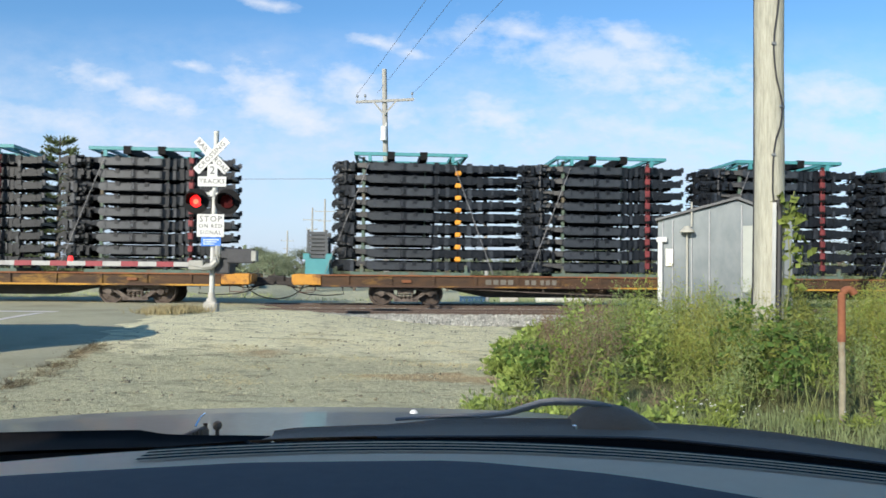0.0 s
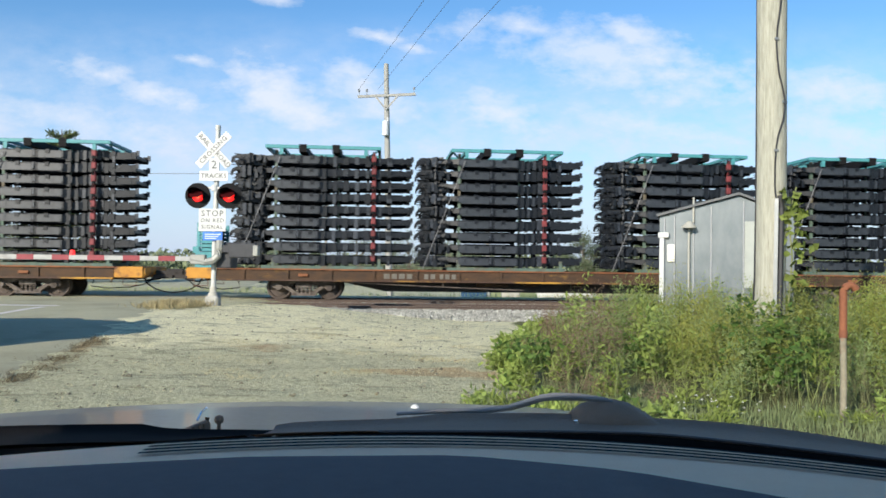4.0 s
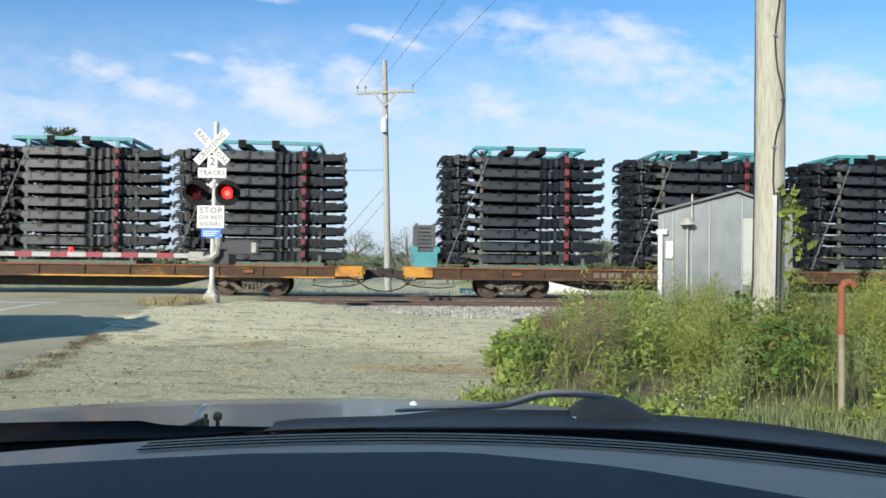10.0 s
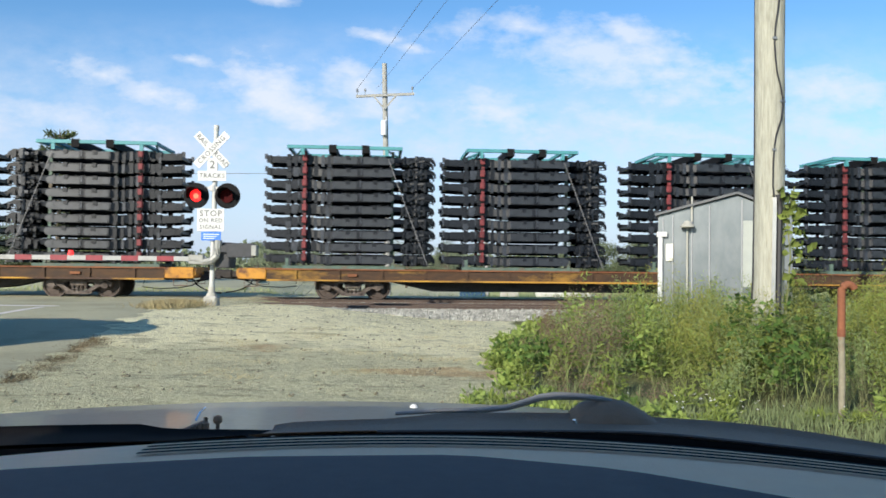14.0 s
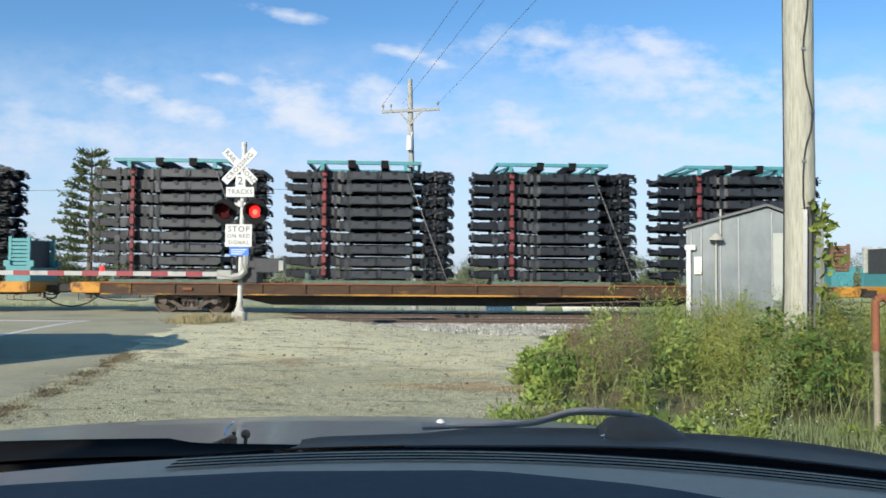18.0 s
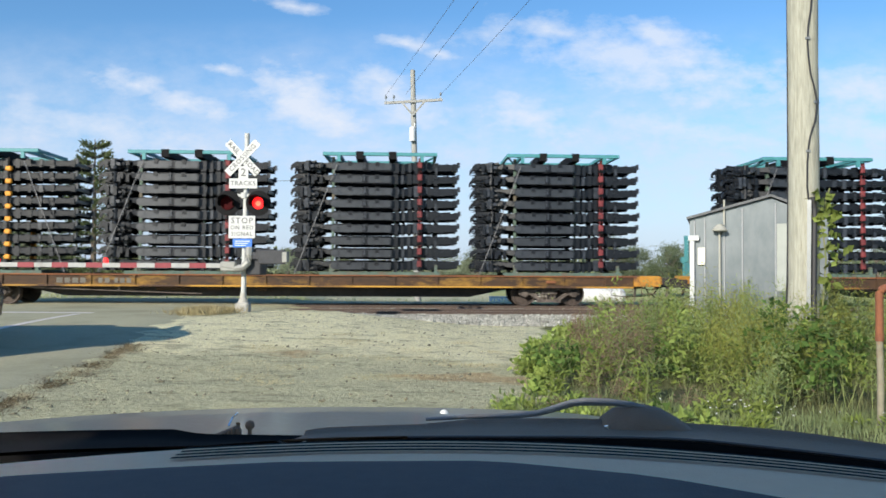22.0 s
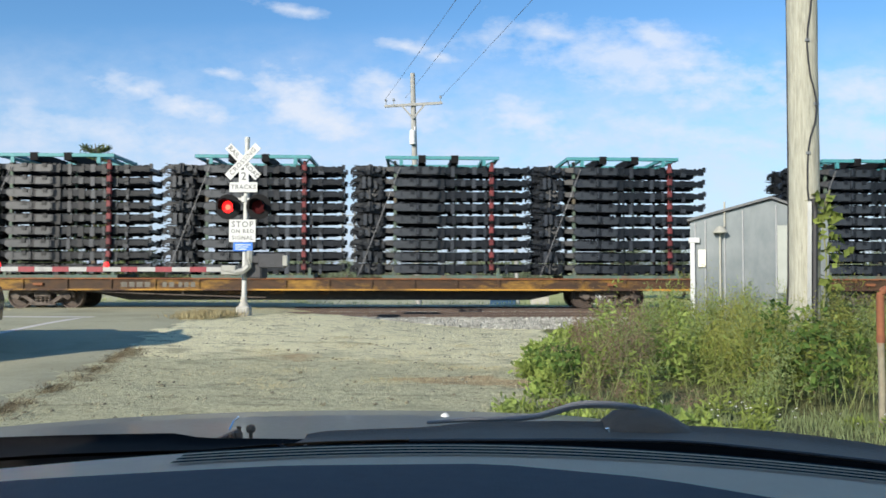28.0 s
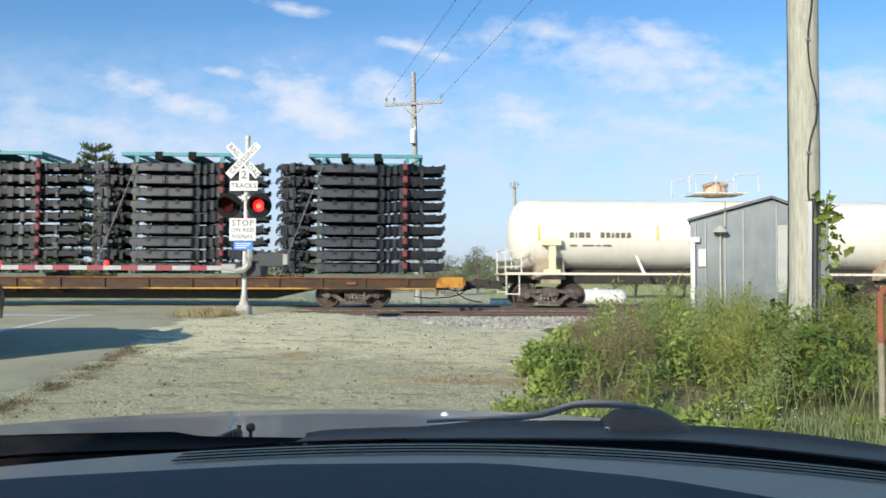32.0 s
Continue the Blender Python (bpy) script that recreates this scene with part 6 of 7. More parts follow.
def weeds():
    rng = np.random.default_rng(11)
    made = {k: [[], []] for k in KINDS}
    n = 0
    while n < 900:
        y = 5.7 + 10.6 * rng.random() ** 1.25
        x = rng.uniform(0.2, 9.5)
        e = min(y - float(front_y(x)), x - float(left_x(y)))
        if e < 0 or y > 16.2 or math.hypot(x - 4.02, y - 9.82) < 0.22:
            continue
        a = x / y
        # hollows where the stand opens into its own shade
        deep = y - float(front_y(x))
        hollow = max(math.exp(-((a - c) / w_) ** 2) for c, w_ in ((0.405, 0.022), (0.45, 0.022), (0.497, 0.034), (0.255, 0.018), (0.33, 0.012)))
        if 0.25 < deep < (2.7 if a < 0.38 else 4.2) and hollow * 0.97 > rng.random():
            continue
        n += 1
        w = {"lime": 2.2 * math.exp(-(max(0, e) / 0.9) ** 2) * (1.0 if a < 0.26 else 0.30) + 0.10, "narrow": 0.9, "feather": 0.9 * sm(0.5, 1.3, e), "dark": 0.13,
             "gold": (1.5 if a > 0.27 else 0.15) * sm(1.2, 2.2, e), "seed": 5.5 * math.exp(-((a - 0.145) / 0.055) ** 2) * sm(0.2, 0.7, e), "stalk": 0.05 + 0.9 * math.exp(-((a - 0.47) / 0.05) ** 2)}
        names = list(w)
        p = np.array([float(w[k]) for k in names])
        kind = names[rng.choice(len(names), p=p / p.sum())]
        m_, size, asp, leaves, hk, sp, lowest = KINDS[kind]
        # leggy plants, bare below their crowns
        if 0.34 < a < 0.54 and 0.15 < deep < 3.2 and rng.random() < 0.85:
            lowest, leaves = max(lowest, 0.55), int(leaves * 0.8)
        h = float(weed_height(x, y)) * hk * rng.uniform(0.62, 1.18) * (1.12 if a > 0.22 else 1.0) * (1.0 + 0.16 * math.sin(x * 3.9 + 1.3 * math.sin(y * 2.3)) + 0.10 * math.sin(x * 8.3 + y * 3.1))
        if math.exp(-((a - 0.47) / 0.035) ** 2) > rng.random() * 1.3 and y < 9:
            h *= 0.6
        far = 0.55 if y > 11.5 else 1.0
        lv, stv = bush(rng, x, y, h, sp * rng.uniform(0.7, 1.3) * (0.6 + 0.6 * h), int(leaves * far * (0.5 + 0.7 * h)), size * (1.35 if far < 1 else 1.0), asp, (lowest, 1.0), {"feather": 1.1, "narrow": 1.0, "gold": 0.8, "seed": 0.8}.get(kind, 0.35))
        made[kind][0].append(lv)
        made[kind][1].append(stv)
        if kind == "gold":
            lv, _ = bush(rng, x, y, h * 0.85, sp, 120, 0.05, 0.3, (0.1, 0.8))
            made["narrow"][0].append(lv)
    # plants close about the pole's foot
    for i in range(26):
        y = rng.uniform(8.2, 9.6)
        x = 4.02 * y / 9.82 + rng.uniform(-0.32, 0.36)
        kind = ("gold", "narrow", "feather", "dark")[i % 4]
        m_, size, asp, leaves, hk, sp, lowest = KINDS[kind]
        lv, stv = bush(rng, x, y, rng.uniform(0.90, 1.12), 0.26, leaves, size, asp, (lowest, 1.0), 0.4)
        made[kind][0].append(lv)
        made[kind][1].append(stv)
    # a trailing dark bramble at the gravel's edge
    for i in range(5):
        x, y = rng.uniform(0.72, 1.15), rng.uniform(8.7, 9.8)
        lv, stv = bush(rng, x, y, rng.uniform(0.35, 0.62), 0.34, 34, 0.10, 0.62, (0.4, 1.0), 0.2)
        made["dark"][0].append(lv)
        made["dark"][1].append(stv)
    for kind, (leaves, sts) in made.items():
        mesh_object(kind + "_weeds", [(v, f, 0) for v, f in leaves] + [(v, f, 1) for v, f in sts], [KINDS[kind][0], M_STEM], WEED_NAMES[kind], "weeds")


weeds()


def grass_blades(name, region, n, size, material, label, seed, spread=0.35, aspect=0.09):
    rng = np.random.default_rng(seed)
    x, y = region(rng, n)
    c = np.stack([x, y, ground_z(x, y) - 0.01], -1)
    d = rng.normal(0, spread, (len(c), 3))
    d[:, 2] = 1.0
    v, f = leaf_arrays(rng, c, size, aspect, direction=d)
    mesh_object(name, [(v, f, 0)], [material], label, "grass")


def fringe(rng, n):
    x = rng.uniform(0.1, 9, n)
    y = front_y(x) + rng.normal(0.15, 0.55, n) + np.where(rng.random(n) < 0.4, rng.uniform(0, 1.2, n), 0)
    ok = (rng.random(n) < 0.3 + 0.7 * (0.5 + 0.5 * np.sin(x * 4.1 + 2 * np.sin(y * 3.7)) * np.sin(y * 5.3 + x))) & (x > left_x(y) + 0.05)
    return x[ok], y[ok]


def dry_tuft(rng, n):
    return rng.normal(-6.15, 0.27, n), rng.normal(18.1, 0.45, n)


def far_verge(rng, n):
    x = rng.uniform(-26, 26, n)
    return x, rng.uniform(34, 46, n) + x * math.tan(PHI)


def lot_tufts(rng, n):
    k = rng.integers(0, 26, n)
    cx, cy = np.random.default_rng(2).uniform(-3.6, 0.6, 26), np.random.default_rng(3).uniform(8.6, 14.5, 26)
    return cx[k] + rng.normal(0, 0.22, n), cy[k] + rng.normal(0, 0.13, n)


grass_blades("grass_fringe", fringe, 20000, 0.11, L_GRASS, "short green grass at the edge of the weeds", 21)
def stalks(rng, n):
    x, y = rng.uniform(0.9, 8.5, n), rng.uniform(6.6, 15.5, n)
    ok = (y > front_y(x) + 0.35) & (x > left_x(y) + 0.3)
    return x[ok], y[ok]


grass_blades("tall_grass", stalks, 1300, 0.52, L_STALK, "tall thin grass stalks among the weeds", 26, 0.24, 0.010)


def flower_spots(rng, n):
    x = rng.normal(2.38, 0.34, n)
    return x, front_y(x) + rng.uniform(0.1, 0.75, n)


def wildflowers():
    rng = np.random.default_rng(28)
    x, y = flower_spots(rng, 26)
    c = np.repeat(np.stack([x, y, ground_z(x, y) + rng.uniform(0.08, 0.18, 26)], -1), 5, 0)
    v, f = leaf_arrays(rng, c, 0.014, 0.8, 0.3)
    mesh_object("wildflowers", [(v, f, 0)], [L_FLOWER], "tiny white wildflowers in the grass", "flowers")


wildflowers()
grass_blades("dry_grass_tuft", dry_tuft, 3600, 0.19, L_DRY, "tuft of dry straw-coloured grass by the signal", 22, 0.7)
grass_blades("dry_grass_tuft", lot_tufts, 3600, 0.062, L_DRY, "flattened dry grass wisps on the gravel", 23, 1.4)
grass_blades("field_grass", far_verge, 9000, 0.22, L_FIELD, "rough field grass beyond the tracks", 24, 0.3)


def debris(rng, n):
    y = rng.uniform(6.5, 12.2, n)
    return road_edge(y) + 0.12 + rng.normal(0, 0.15, n) * (0.5 + np.abs(np.sin(y * 2.7) * np.sin(y * 1.1 + 1))), y


grass_blades("leaf_litter", debris, 4500, 0.065, L_LITTER, "brown leaf litter along the asphalt edge", 25, 2.0)


def build_vine():
    t = thing("vine", "green climbing vine on the utility pole", "vine", at=pose(4.12, 9.68, 0))
    rng = np.random.default_rng(31)
    n = 80
    z = 1.0 + 1.22 * rng.random(n) ** 0.6
    c = np.stack([0.11 + 0.06 * np.sin(z * 5) + rng.normal(0, 0.085, n), rng.normal(-0.05, 0.05, n), z], -1)
    c2 = np.stack([rng.uniform(-0.40, 0.3, 60), rng.normal(-0.12, 0.06, 60), rng.uniform(0.55, 0.85, 60)], -1)
    v, f = leaf_arrays(rng, np.concatenate([c, c2]), np.concatenate([np.full(n, 0.135), np.full(60, 0.06)]), 0.7, 0.6, 0.5)
    mesh_object("foliage", [(v, f, 0)], [L_GREEN], "", "", parent=t)
    bm = B()
    tube(bm, [(0.02, 0, 0), (0.08, -0.02, 0.8), (0.12, -0.03, 1.4), (0.07, -0.03, 1.9), (0.16, -0.05, 2.25)], 0.009, 5)
    part("stem", bm, M_STEM, t)


build_vine()


def leaf_tree(at, h, w, seed, material, label, leaves=2600, lsize=0.34, bare=0.0):
    t = thing("tree", label, "tree", group="trees beyond the tracks", at=at)
    rng = np.random.default_rng(seed)
    bm = B()
    tube(bm, [(0, 0, 0), (0.05 * w, 0, h * 0.3), (0.02 * w, 0.03 * w, h * 0.62), (0, 0, h * 0.9)], 0.1, 8, radii=[h * 0.028, h * 0.022, h * 0.013, h * 0.004])
    cents = []
    for i in range(22):
        a, z = rng.uniform(0, 6.28), h * rng.uniform(0.28, 0.92)
        k = math.sin(min(1, (z / h - 0.15) / 0.75) * math.pi) ** 0.6
        r = w / 2 * k * rng.uniform(0.55, 1.0)
        tip = (r * math.cos(a), r * math.sin(a), z + rng.uniform(0, 0.08) * h)
        tube(bm, [(0, 0, z - 0.16 * h), (tip[0] * 0.5, tip[1] * 0.5, z - 0.04 * h), tip], 0.05, 5, radii=[h * 0.010, h * 0.006, h * 0.002])
        cents.append(tip)
    part("trunk", bm, M_BARK, t)
    cents = np.array(cents)
    n = int(leaves * (1 - bare))
    c = cents[rng.integers(0, len(cents), n)] + rng.normal(0, 1, (n, 3)) * np.array([w * 0.085, w * 0.085, h * 0.055])
    v, f = leaf_arrays(rng, c, lsize, 0.7, 0.8)
    mesh_object("crown", [(v, f, 0)], [material], "", "", parent=t)
    return t


def pine(at, h, w, seed):
    t = thing("pine_tree", "tall conifer with layered drooping branches", "tree", at=at)
    rng = np.random.default_rng(seed)
    bm = B()
    tube(bm, [(0, 0, 0), (0.05, 0, h * 0.5), (0, 0, h)], 0.1, 8, radii=[h * 0.022, h * 0.014, 0.03])
    C, D = [], []
    z = h * 0.12
    while z < h * 0.97:
        k = 1 - z / h
        turn = rng.uniform(0, 6.28)
        for i in range(6):
            a = turn + i * 1.047 + rng.normal(0, 0.2)
            L = (w / 2 * (k ** 0.62) * rng.uniform(0.55, 1.1) + 0.18) * (1.12 if math.cos(a) > 0 else 0.92)
            rise = 0.05 + 0.45 * (1 - k) ** 2
            end = np.array([math.cos(a) * L, math.sin(a) * L, z + L * rise])
            tube(bm, [(0, 0, z), tuple(end * 0.5 + np.array([0, 0, z * 0.5 - 0.06 * L])), tuple(end)], 0.03, 4, radii=[0.05, 0.03, 0.012])
            m_ = int(20 + 34 * L)
            q = rng.uniform(0.18, 1.04, m_) ** 0.8
            p = np.array([0, 0, z]) * (1 - q[:, None]) + end * q[:, None]
            side = np.array([-math.sin(a), math.cos(a), 0]) * rng.normal(0, 0.13, (m_, 1)) * (0.5 + L * 0.5)
            p = p + side + rng.normal(0, 1, (m_, 3)) * np.array([0.08, 0.08, 0.06])
            d = np.array([math.cos(a), math.sin(a), 0.45]) + rng.normal(0, 0.5, (m_, 3))
            C.append(p)
            D.append(d)
        z += h * rng.uniform(0.050, 0.068)
    part("trunk", bm, M_BARK, t)
    v, f = leaf_arrays(rng, np.concatenate(C), 0.36, 0.30, direction=np.concatenate(D))
    mesh_object("needles", [(v, f, 0)], [L_PINE], "", "", parent=t)


pine(pose(-26.9, 55.2, float(ground_z(-26.9, 55.2)) - 0.05), 10.85 - float(ground_z(-26.9, 55.2)) - 0.4, 7.4, 41)
# distant trees: x, y, height, spread, look
GROVE = [(-32, 58, 4.2, 4.5, 1), (-29.5, 54, 3.0, 4.0, 1), (-24, 57, 3.2, 4.2, 1), (-36, 62, 5.0, 5, 0), (-3.6, 78, 4.9, 4.6, 3), (12.6, 72, 4.8, 4.6, 0), (15.0, 74, 4.0, 4.6, 0), (17.5, 72, 4.2, 4.6, 0),
         (20.5, 78, 4.4, 5.2, 0), (25, 76, 4.6, 5.2, 0), (30, 80, 5.0, 6, 0), (36, 82, 5, 6, 0), (-42, 70, 5.5, 6, 0), (-50, 78, 6, 6, 0)]
FAR_TREES = [(-16.5, 92, 4.0, 6.0, 2), (-20.5, 95, 3.6, 6.0, 2), (-13.6, 84, 2.8, 4.5, 2), (-11, 96, 3.0, 5, 2), (0.5, 88, 4.4, 3.6, 3), (-9.6, 86, 5.2, 5.0, 3), (-6.5, 100, 3.4, 5, 2), (3.0, 95, 3.0, 5.0, 2),
             (5.2, 98, 3.4, 4.4, 3), (8.0, 105, 3.2, 5.5, 2), (0.4, 112, 2.8, 6, 2), (-26, 110, 4.6, 7, 2), (43, 86, 5, 6, 0)]
for i, (x, y, h, w, kind) in enumerate(GROVE + FAR_TREES):
    leaf_tree(pose(x, y, float(ground_z(x, y)) - 0.05), h - 0.5 - float(ground_z(x, y)), w, 60 + i, (L_TREE, L_TREE, L_TREE2, L_TREE2)[kind], ("dark green leafy tree beyond the tracks", "small bushy green tree beyond the tracks", "tree far across the field, its green paled for haze", "thin half-bare tree across the field")[kind],
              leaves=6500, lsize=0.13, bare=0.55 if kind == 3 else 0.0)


def far_woods():
    rng = np.random.default_rng(77)
    n = 16000
    x = rng.uniform(-160, 160, n)
    y = 165 + rng.normal(0, 6, n)
    top = 3.3 + 1.2 * np.sin(x * 0.11) + 0.9 * np.sin(x * 0.31 + 1) + 0.5 * np.sin(x * 0.9)
    z = -1.2 + (top + 0.6) * rng.random(n) ** 0.8
    # the haze over the woods is only in the leaf colour
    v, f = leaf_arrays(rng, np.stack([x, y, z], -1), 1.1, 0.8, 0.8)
    mesh_object("far_woods", [(v, f, 0)], [L_TREE2], "low line of distant woods, haze put in leaf colour", "woods")


far_woods()


# ---------------------------------------------------------------- the car that carries the camera
def build_car():
    car = thing("parked_car", "interior and bonnet of the parked grey car", "car", at=pose(0, 0, 0))

    def sheet(name, rows, material, label="", parent=car, smooth=True, thick=0.0):
        bm = B()
        g = [[bm.verts.new(p) for p in r] for r in rows]
        for a, b in zip(g, g[1:]):
            for i in range(len(a) - 1):
                bm.faces.new((a[i], a[i + 1], b[i + 1], b[i]))
        bmesh.ops.recalc_face_normals(bm, faces=bm.faces)
        if thick:
            bmesh.ops.solidify(bm, geom=bm.faces, thickness=thick)
        return part(name, bm, material, parent, label, smooth=smooth)

    X = np.linspace(-0.72, 0.72, 37)
    edge = lambda x: 0.952 - 0.54 * x * x - 0.05 * x * x * x
    # dashboard top: panel towards the windscreen, coloured paler as the lit part
    sheet("defroster_panel", [[(x, edge(x) * k + (1 - k) * 0.42, 1.046 - 0.012 * x * x - (0.010 if k > 0.99 else 0)) for x in X] for k in (0.0, 0.3, 0.6, 0.8, 0.95, 0.99, 1.0)], M_DASH_LIT, "textured dashboard top, lit part in a paler colour")
    # this outline is a shadow's edge; the shade is in the darker colour
    bound = lambda x: np.interp(x, [-0.72, -0.43, -0.2, 0.02, 0.18, 0.31, 0.5, 0.72], [0.66, 0.768, 0.825, 0.842, 0.79, 0.70, 0.57, 0.44])
    sheet("dash_pad", [[(x, bound(x) - (bound(x) - 0.40) * k, 1.046 - 0.012 * x * x + d) for x in X] for k, d in ((0.0, 0.001), (0.01, 0.004), (0.5, 0.008), (1.0, 0.0))], M_DASH_SHADE, "darker dashboard part, shade put into its colour")
    for j in range(4):
        d0 = 0.012 + j * 0.015
        sheet("vent_slot", [[(x, edge(x) - d0 - w, 1.0492 - 0.012 * x * x) for x in X[(X > -0.36) & (X < 0.66)]] for w in (0.0, 0.008)], M_RUBBER, "black defroster slot")
    # seal under the windscreen, cowl behind it
    seal = lambda x: 1.0 - 0.42 * x * x
    lip = lambda x: float(np.interp(x, [-0.5, -0.33, -0.2, 0.05, 0.26, 0.38, 0.5, 0.7], [1.040, 1.034, 1.039, 1.042, 1.048, 1.043, 1.038, 1.028]))
    brow = lambda x: float(np.interp(x, [-0.72, -0.41, -0.376, -0.243, -0.236, -0.07, 0, 0.18, 0.37, 0.44, 0.5, 0.573, 0.8], [1.043, 1.027, 1.018, 1.011, 1.021, 1.025, 1.033, 1.038, 1.038, 1.036, 1.032, 1.025, 0.995]))
    sheet("windscreen_seal", [[(x, seal(x) + dy, lip(x) + dz) for x in X] for dy, dz in ((-0.06, -0.12), (-0.03, -0.06), (-0.006, -0.012), (-0.002, -0.003), (0.003, -0.004))], M_RUBBER, "black windscreen seal")
    bm = B()
    tube(bm, [(x, seal(x), lip(x) - 0.001) for x in X[X > -0.1].tolist()], 0.0022, 6)
    part("seal_bead", bm, mat("brown_grey_bead", (0.07, 0.055, 0.045), rough=0.5), car, "thin shiny seal bead")
    for nm, Xc, m_, lb in (("cowl_panel", np.linspace(-0.238, 0.80, 40), M_COWL, "black plastic cowl panel"), ("cowl_cover", np.linspace(-0.78, -0.243, 20), M_RUBBER, "black cowl cover")):
        sheet(nm, [[(x, seal(x) + dy, lip(x) * (1 - k) + brow(x) * k - 0.006 * (k > 0) * (k < 1)) for x in Xc] for k, dy in ((0, 0.003), (0.25, 0.04), (0.6, 0.10), (0.9, 0.145), (1.0, 0.16))] + [[(x, seal(x) + 0.165, brow(x) - 0.05) for x in Xc]], m_, lb)
    Xh = np.linspace(-1.25, 0.78, 43)
    crown = lambda x: 0.920 - 0.050 * (x + 0.18) ** 2 - 0.30 * max(0, x - 0.18) ** 2
    rows = []
    for k in np.linspace(0, 1, 9):
        rows.append([(x, (1.06 - 0.1 * x * x) * (1 - k) + 1.98 * k, crown(x) + (0.078 * (1 - k) ** 1.2) - 0.06 * max(0, k - 0.93) / 0.07) for x in Xh])
    rows.append([(x, 2.10, crown(x) - 0.22) for x in Xh])
    sheet("bonnet", rows, M_HOOD, "dull silver-grey bonnet")
    # wiper
    bm = B()
    rings = []
    for x, top in ((0.183, 1.026), (0.187, 1.043), (0.201, 1.055), (0.225, 1.0615), (0.245, 1.0615), (0.265, 1.057), (0.289, 1.044), (0.308, 1.031)):
        rings.append([bm.verts.new((x, 1.13 + 0.055 * math.cos(a), 1.012 + (top - 1.012) * math.sin(a) ** 0.7)) for a in np.linspace(0, math.pi, 11).tolist()])
    for a, b in zip(rings, rings[1:]):
        for i in range(10):
            bm.faces.new((a[i], a[i + 1], b[i + 1], b[i]))
    bm.faces.new(rings[0])
    part("wiper_cap", bm, M_COWL, car, "black wiper pivot cover", smooth=True)
    bm = B()
    tube(bm, [(0.24, 1.12, 1.0605), (0.225, 1.12, 1.063), (0.192, 1.12, 1.066), (0.16, 1.12, 1.0665), (0.141, 1.13, 1.0625), (0.122, 1.15, 1.052), (0.099, 1.17, 1.041), (0.067, 1.18, 1.035), (0.0, 1.2, 1.029), (-0.069, 1.2, 1.024)], 0.006, 8, radii=[0.002, 0.004, 0.0052, 0.0055, 0.005, 0.005, 0.0045, 0.0045, 0.0035, 0.0025])
    part("wiper_arm", bm, mat("wiper_steel", (0.20, 0.19, 0.18), (0.26, 0.25, 0.24), rough=0.45), car, "dark wiper arm", smooth=True)
    bm = B()
    cyl(bm, (0.184, 1.085, 1.030), (0.182, 1.085, 1.040), 0.0032, 6)
    part("wiper_clip", bm, M_CHROME, car)
    bm = B()
    lathe(bm, [(0.009, 0.0), (0.008, 0.003), (0.0045, 0.006), (0.001, 0.007)], 10, 0, "z", (-0.056, 1.62, 0.958))
    part("washer_nozzle", bm, mat("pale_plastic", (0.62, 0.62, 0.60), rough=0.4), car, "bright washer nozzle")
    bm = B()
    tube(bm, [(-0.356, 1.20, 0.985), (-0.357, 1.20, 1.006), (-0.357, 1.205, 1.013)], 0.006, 8, radii=[0.006, 0.007, 0.004])
    lathe(bm, [(0.001, -0.007), (0.006, -0.005), (0.0075, 0.0), (0.006, 0.005), (0.001, 0.007)], 10, 0, "z", (-0.343, 1.22, 1.008))
    cyl(bm, (-0.343, 1.22, 0.97), (-0.343, 1.22, 1.004), 0.003, 6)
    part("hinge", bm, M_COWL, car, "dark bonnet hinge")
    bm = B()
    for i in range(9):
        u = i / 8
        box(bm, -0.412 + 0.048 * u, -0.4075 + 0.048 * u, 1.19, 1.225, 0.975, 0.988 + 0.020 * u, bev=0.001)
    box(bm, -0.412, -0.362, 1.195, 1.22, 0.970, 0.986)
    part("hinge_boot", bm, M_COWL, car, "ribbed grey hinge boot")
    bm = B()
    tube(bm, [(-0.386, 1.25, 1.0), (-0.382, 1.26, 1.012), (-0.374, 1.26, 1.019)], 0.0018, 6)
    part("hinge_clip", bm, M_CHROME, car)
    # cabin shell out of view: roof, pillars, doors, back, floor
    bm = B()
    box(bm, -1.10, 0.68, -1.75, 0.14, 1.50, 1.53)
    part("roof", bm, M_HOOD, car, "grey steel roof")
    # unseen pale headliner and seats, added to bounce warm light onto the dashboard
    bm = B()
    box(bm, -1.06, 0.64, -1.66, 0.12, 1.485, 1.496)
    part("headliner", bm, M_BOUNCE, car, "unseen beige headliner added to bounce light")
    for x in (-0.88, 0.06):
        bm = B()
        box(bm, x, x + 0.5, -0.75, -0.22, 0.42, 0.60, bev=0.05)
        box(bm, x, x + 0.5, -0.92, -0.74, 0.42, 1.12, bev=0.06)
        box(bm, x + 0.12, x + 0.38, -0.92, -0.82, 1.13, 1.30, bev=0.04)
        part("seat", bm, M_BOUNCE, car, "unseen beige front seat added to bounce light")
    for s, o in ((-1, -0.42), (1, 0.0)):
        bm = B()
        beam(bm, (o + s * 0.78, 0.92, 1.0), (o + s * 0.62, 0.12, 1.5), 0.05, 0.05)
        part("pillar", bm, M_HOOD, car)
        bm = B()
        beam(bm, (o + s * 0.78, -0.55, 0.95), (o + s * 0.62, -0.55, 1.5), 0.09, 0.05)
        part("pillar", bm, M_HOOD, car)
        bm = B()
        box(bm, o + s * 0.80 - 0.03, o + s * 0.80 + 0.03, -1.7, 0.95, 0.22, 0.95, bev=0.02)
        part("door", bm, M_HOOD, car)
        bm = B()
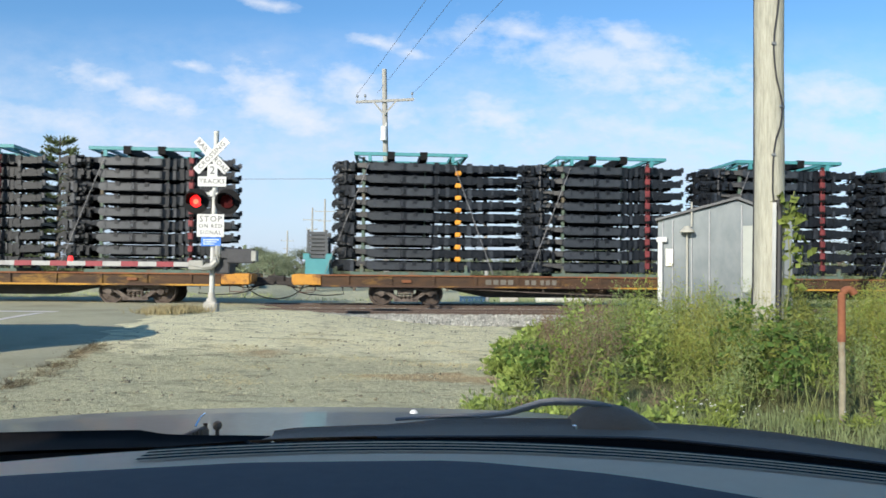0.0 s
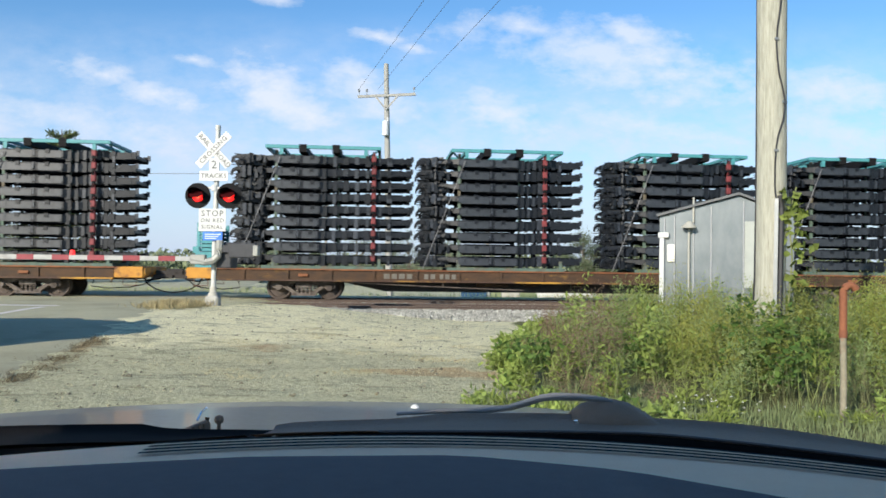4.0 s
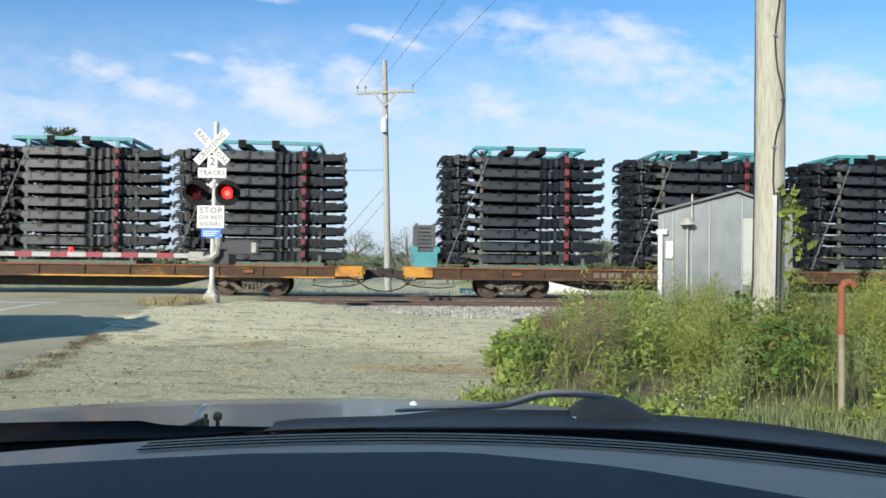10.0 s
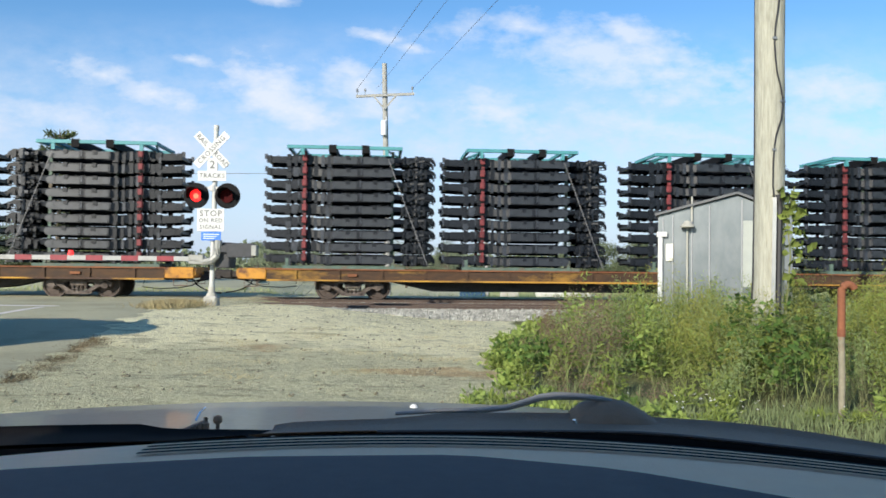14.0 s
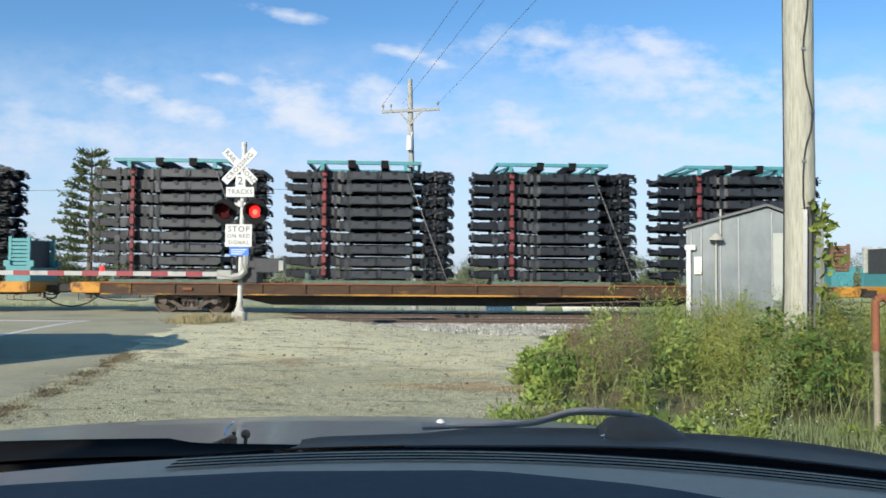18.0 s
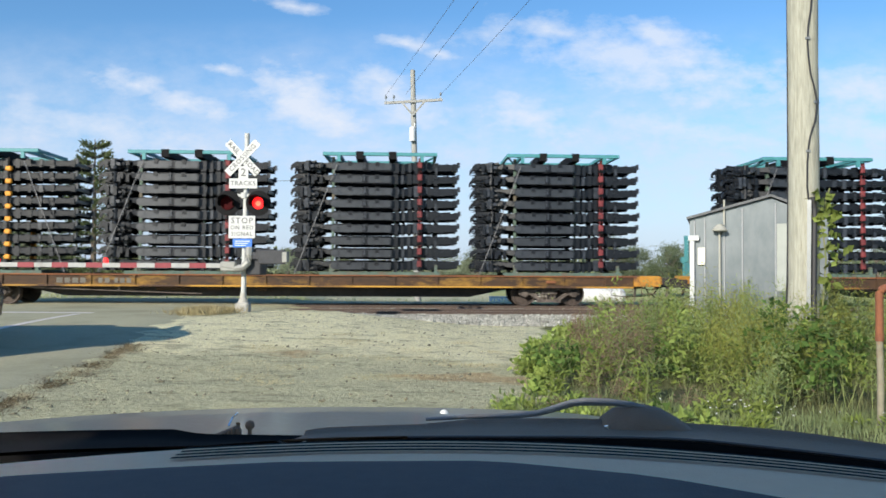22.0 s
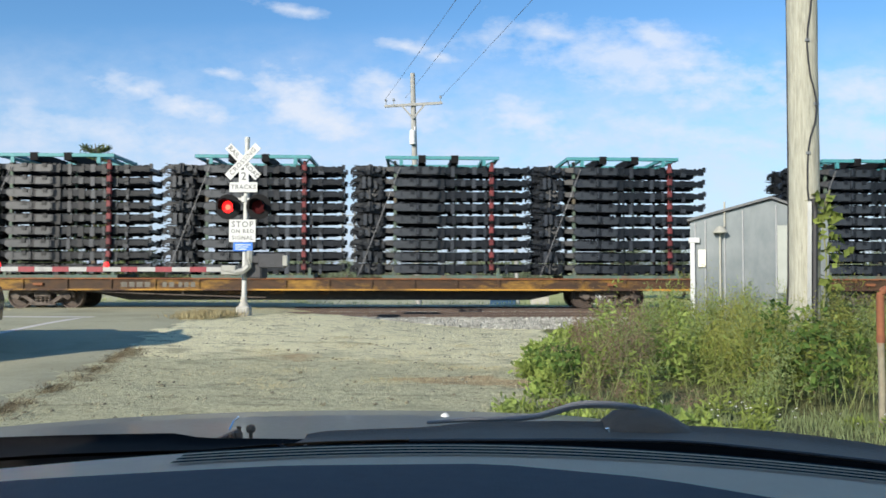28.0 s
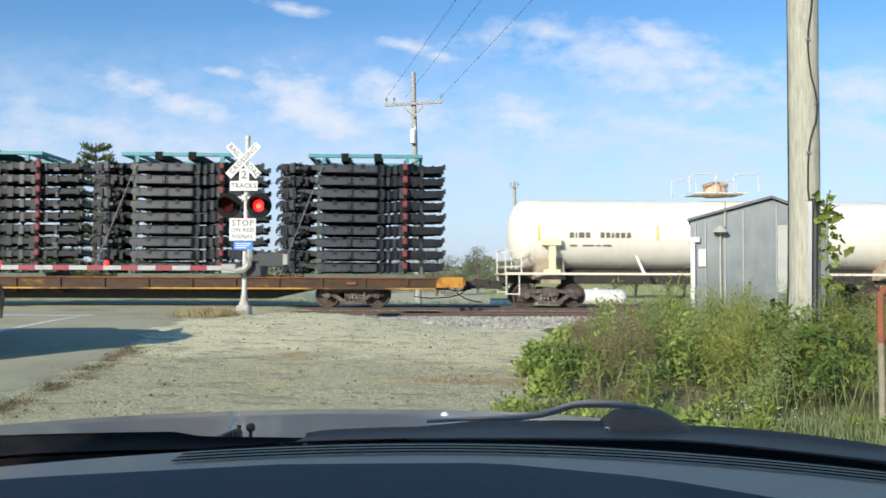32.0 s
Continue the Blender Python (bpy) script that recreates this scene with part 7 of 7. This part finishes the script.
        v = [bm.verts.new(c) for c in ((o + s * 0.79, 0.97, 0.95), (o + s * 0.79, -1.7, 0.95), (o + s * 0.63, -1.6, 1.5), (o + s * 0.63, 0.14, 1.5))]
        bm.faces.new(v)
        bmesh.ops.solidify(bm, geom=bm.faces, thickness=0.005)
        part("side_window", bm, M_CLEAR, car, "clear side window").visible_shadow = False
        bm = B()
        box(bm, o + s * 0.76 - 0.05, o + s * 0.76 + 0.05, 0.97, 2.02, 0.24, 0.78, bev=0.03)
        part("wing", bm, M_HOOD, car)
        for y in (1.45, -1.35):
            bm = B()
            lathe(bm, [(0.12, -0.1), (0.29, -0.1), (0.31, -0.06), (0.31, 0.06), (0.29, 0.1), (0.12, 0.1)], 24, 0, "x", (o + s * 0.72, y, 0.31))
            part("wheel", bm, M_TYRE, car, "black tyre", smooth=True)
    bm = B()
    box(bm, -1.22, 0.82, -1.75, -1.68, 0.9, 1.5)
    box(bm, -1.18, 0.78, -1.85, -1.75, 0.22, 0.95)
    part("tail", bm, M_HOOD, car)
    bm = B()
    box(bm, -1.16, 0.76, -1.7, 0.9, 0.20, 0.24)
    part("floor_pan", bm, M_UNDER, car)
    bm = B()
    box(bm, -1.14, 0.74, 2.02, 2.14, 0.25, 0.72, bev=0.03)
    part("bumper", bm, M_COWL, car)


build_car()


def build_neighbour():
    """The vehicle that waits in the lane beside, known by its shadow."""
    v = thing("waiting_van", "dark vehicle waiting in the lane beside", "car", at=pose(-8.25, 10.8, 0.06, 0, 0, 10.7))
    bm = B()
    prism(bm, [(-1.95, 0.35), (1.8, 0.35), (1.9, 0.75), (1.75, 1.0), (1.0, 1.12), (0.2, 1.62), (-1.2, 1.92), (-1.85, 1.90), (-1.95, 1.1)], -0.9, 0.9)
    bmesh.ops.rotate(bm, verts=bm.verts, cent=(0, 0, 0), matrix=Matrix.Rotation(radians(90), 3, "Z"))
    bmesh.ops.bevel(bm, geom=bm.edges[:], offset=0.06, segments=2, affect="EDGES")
    part("body", bm, M_PAINTV, v, smooth=True)
    for s in (-1, 1):
        for y in (-1.2, 1.2):
            bm = B()
            lathe(bm, [(0.18, -0.11), (0.32, -0.11), (0.345, -0.06), (0.345, 0.06), (0.32, 0.11), (0.18, 0.11)], 24, 0, "x", (s * 0.8, y, 0.345))
            part("wheel", bm, M_TYRE, v, smooth=True)
        bm = B()
        box(bm, s * 0.905 - 0.01, s * 0.905 + 0.01, -1.5, 0.40, 1.16, 1.70, bev=0.004)
        part("window", bm, M_GLASS, v)


build_neighbour()


# ---------------------------------------------------------------- what moves
def motions():
    for ob, s, z, turned in MOVERS:
        rows = []
        for t in ROWS_T:
            m = on_track(s - run(t), MAIN, z)
            rows.append((t, m @ pose(0, 0, 0, 0, 0, 180) if turned else m))
        walk(ob, rows)
    # wheels roll without slip
    step = radians(80) * 0.4255
    times = [0.0]
    while times[-1] < 32.0:
        t = times[-1]
        times.append(t + max(step / (7.98446 + 0.055933 * t), 1 / 30))
    times[-1] = 32.0
    for ob, s, z, turned in MOVERS:
        for o in ob.children_recursive:
            if o.name.split(".")[0] == "wheelset":
                x, _, zz = o.matrix_basis.translation
                sg = 1 if turned else -1
                walk(o, [(t, pose(x, 0, zz) @ Matrix.Rotation(sg * run(t) / 0.4255, 4, "Y")) for t in times])
    # crossing lamps: the added dark shutter folds over the lens and away in turn
    for side, (sh, x) in LAMPS.items():
        rows, n = [], 0
        off0 = side == "right"
        a_on, a_off = 86.0, 0.0
        state = a_off if off0 else a_on
        at = lambda a: pose(x, -0.100, 2.990, -a)
        rows.append((0.0, at(state)))
        while 0.228 + 0.5409 * n < 31.9:
            T = 0.228 + 0.5409 * n
            rows.append((T - 1 / 30, at(state)))
            new_state = a_on if state == a_off else a_off
            rows.append((T, at((state + new_state) / 2)))
            rows.append((T + 1 / 30, at(new_state)))
            state = new_state
            n += 1
        rows.append((32.0, at(state)))
        walk(sh, rows)


motions()
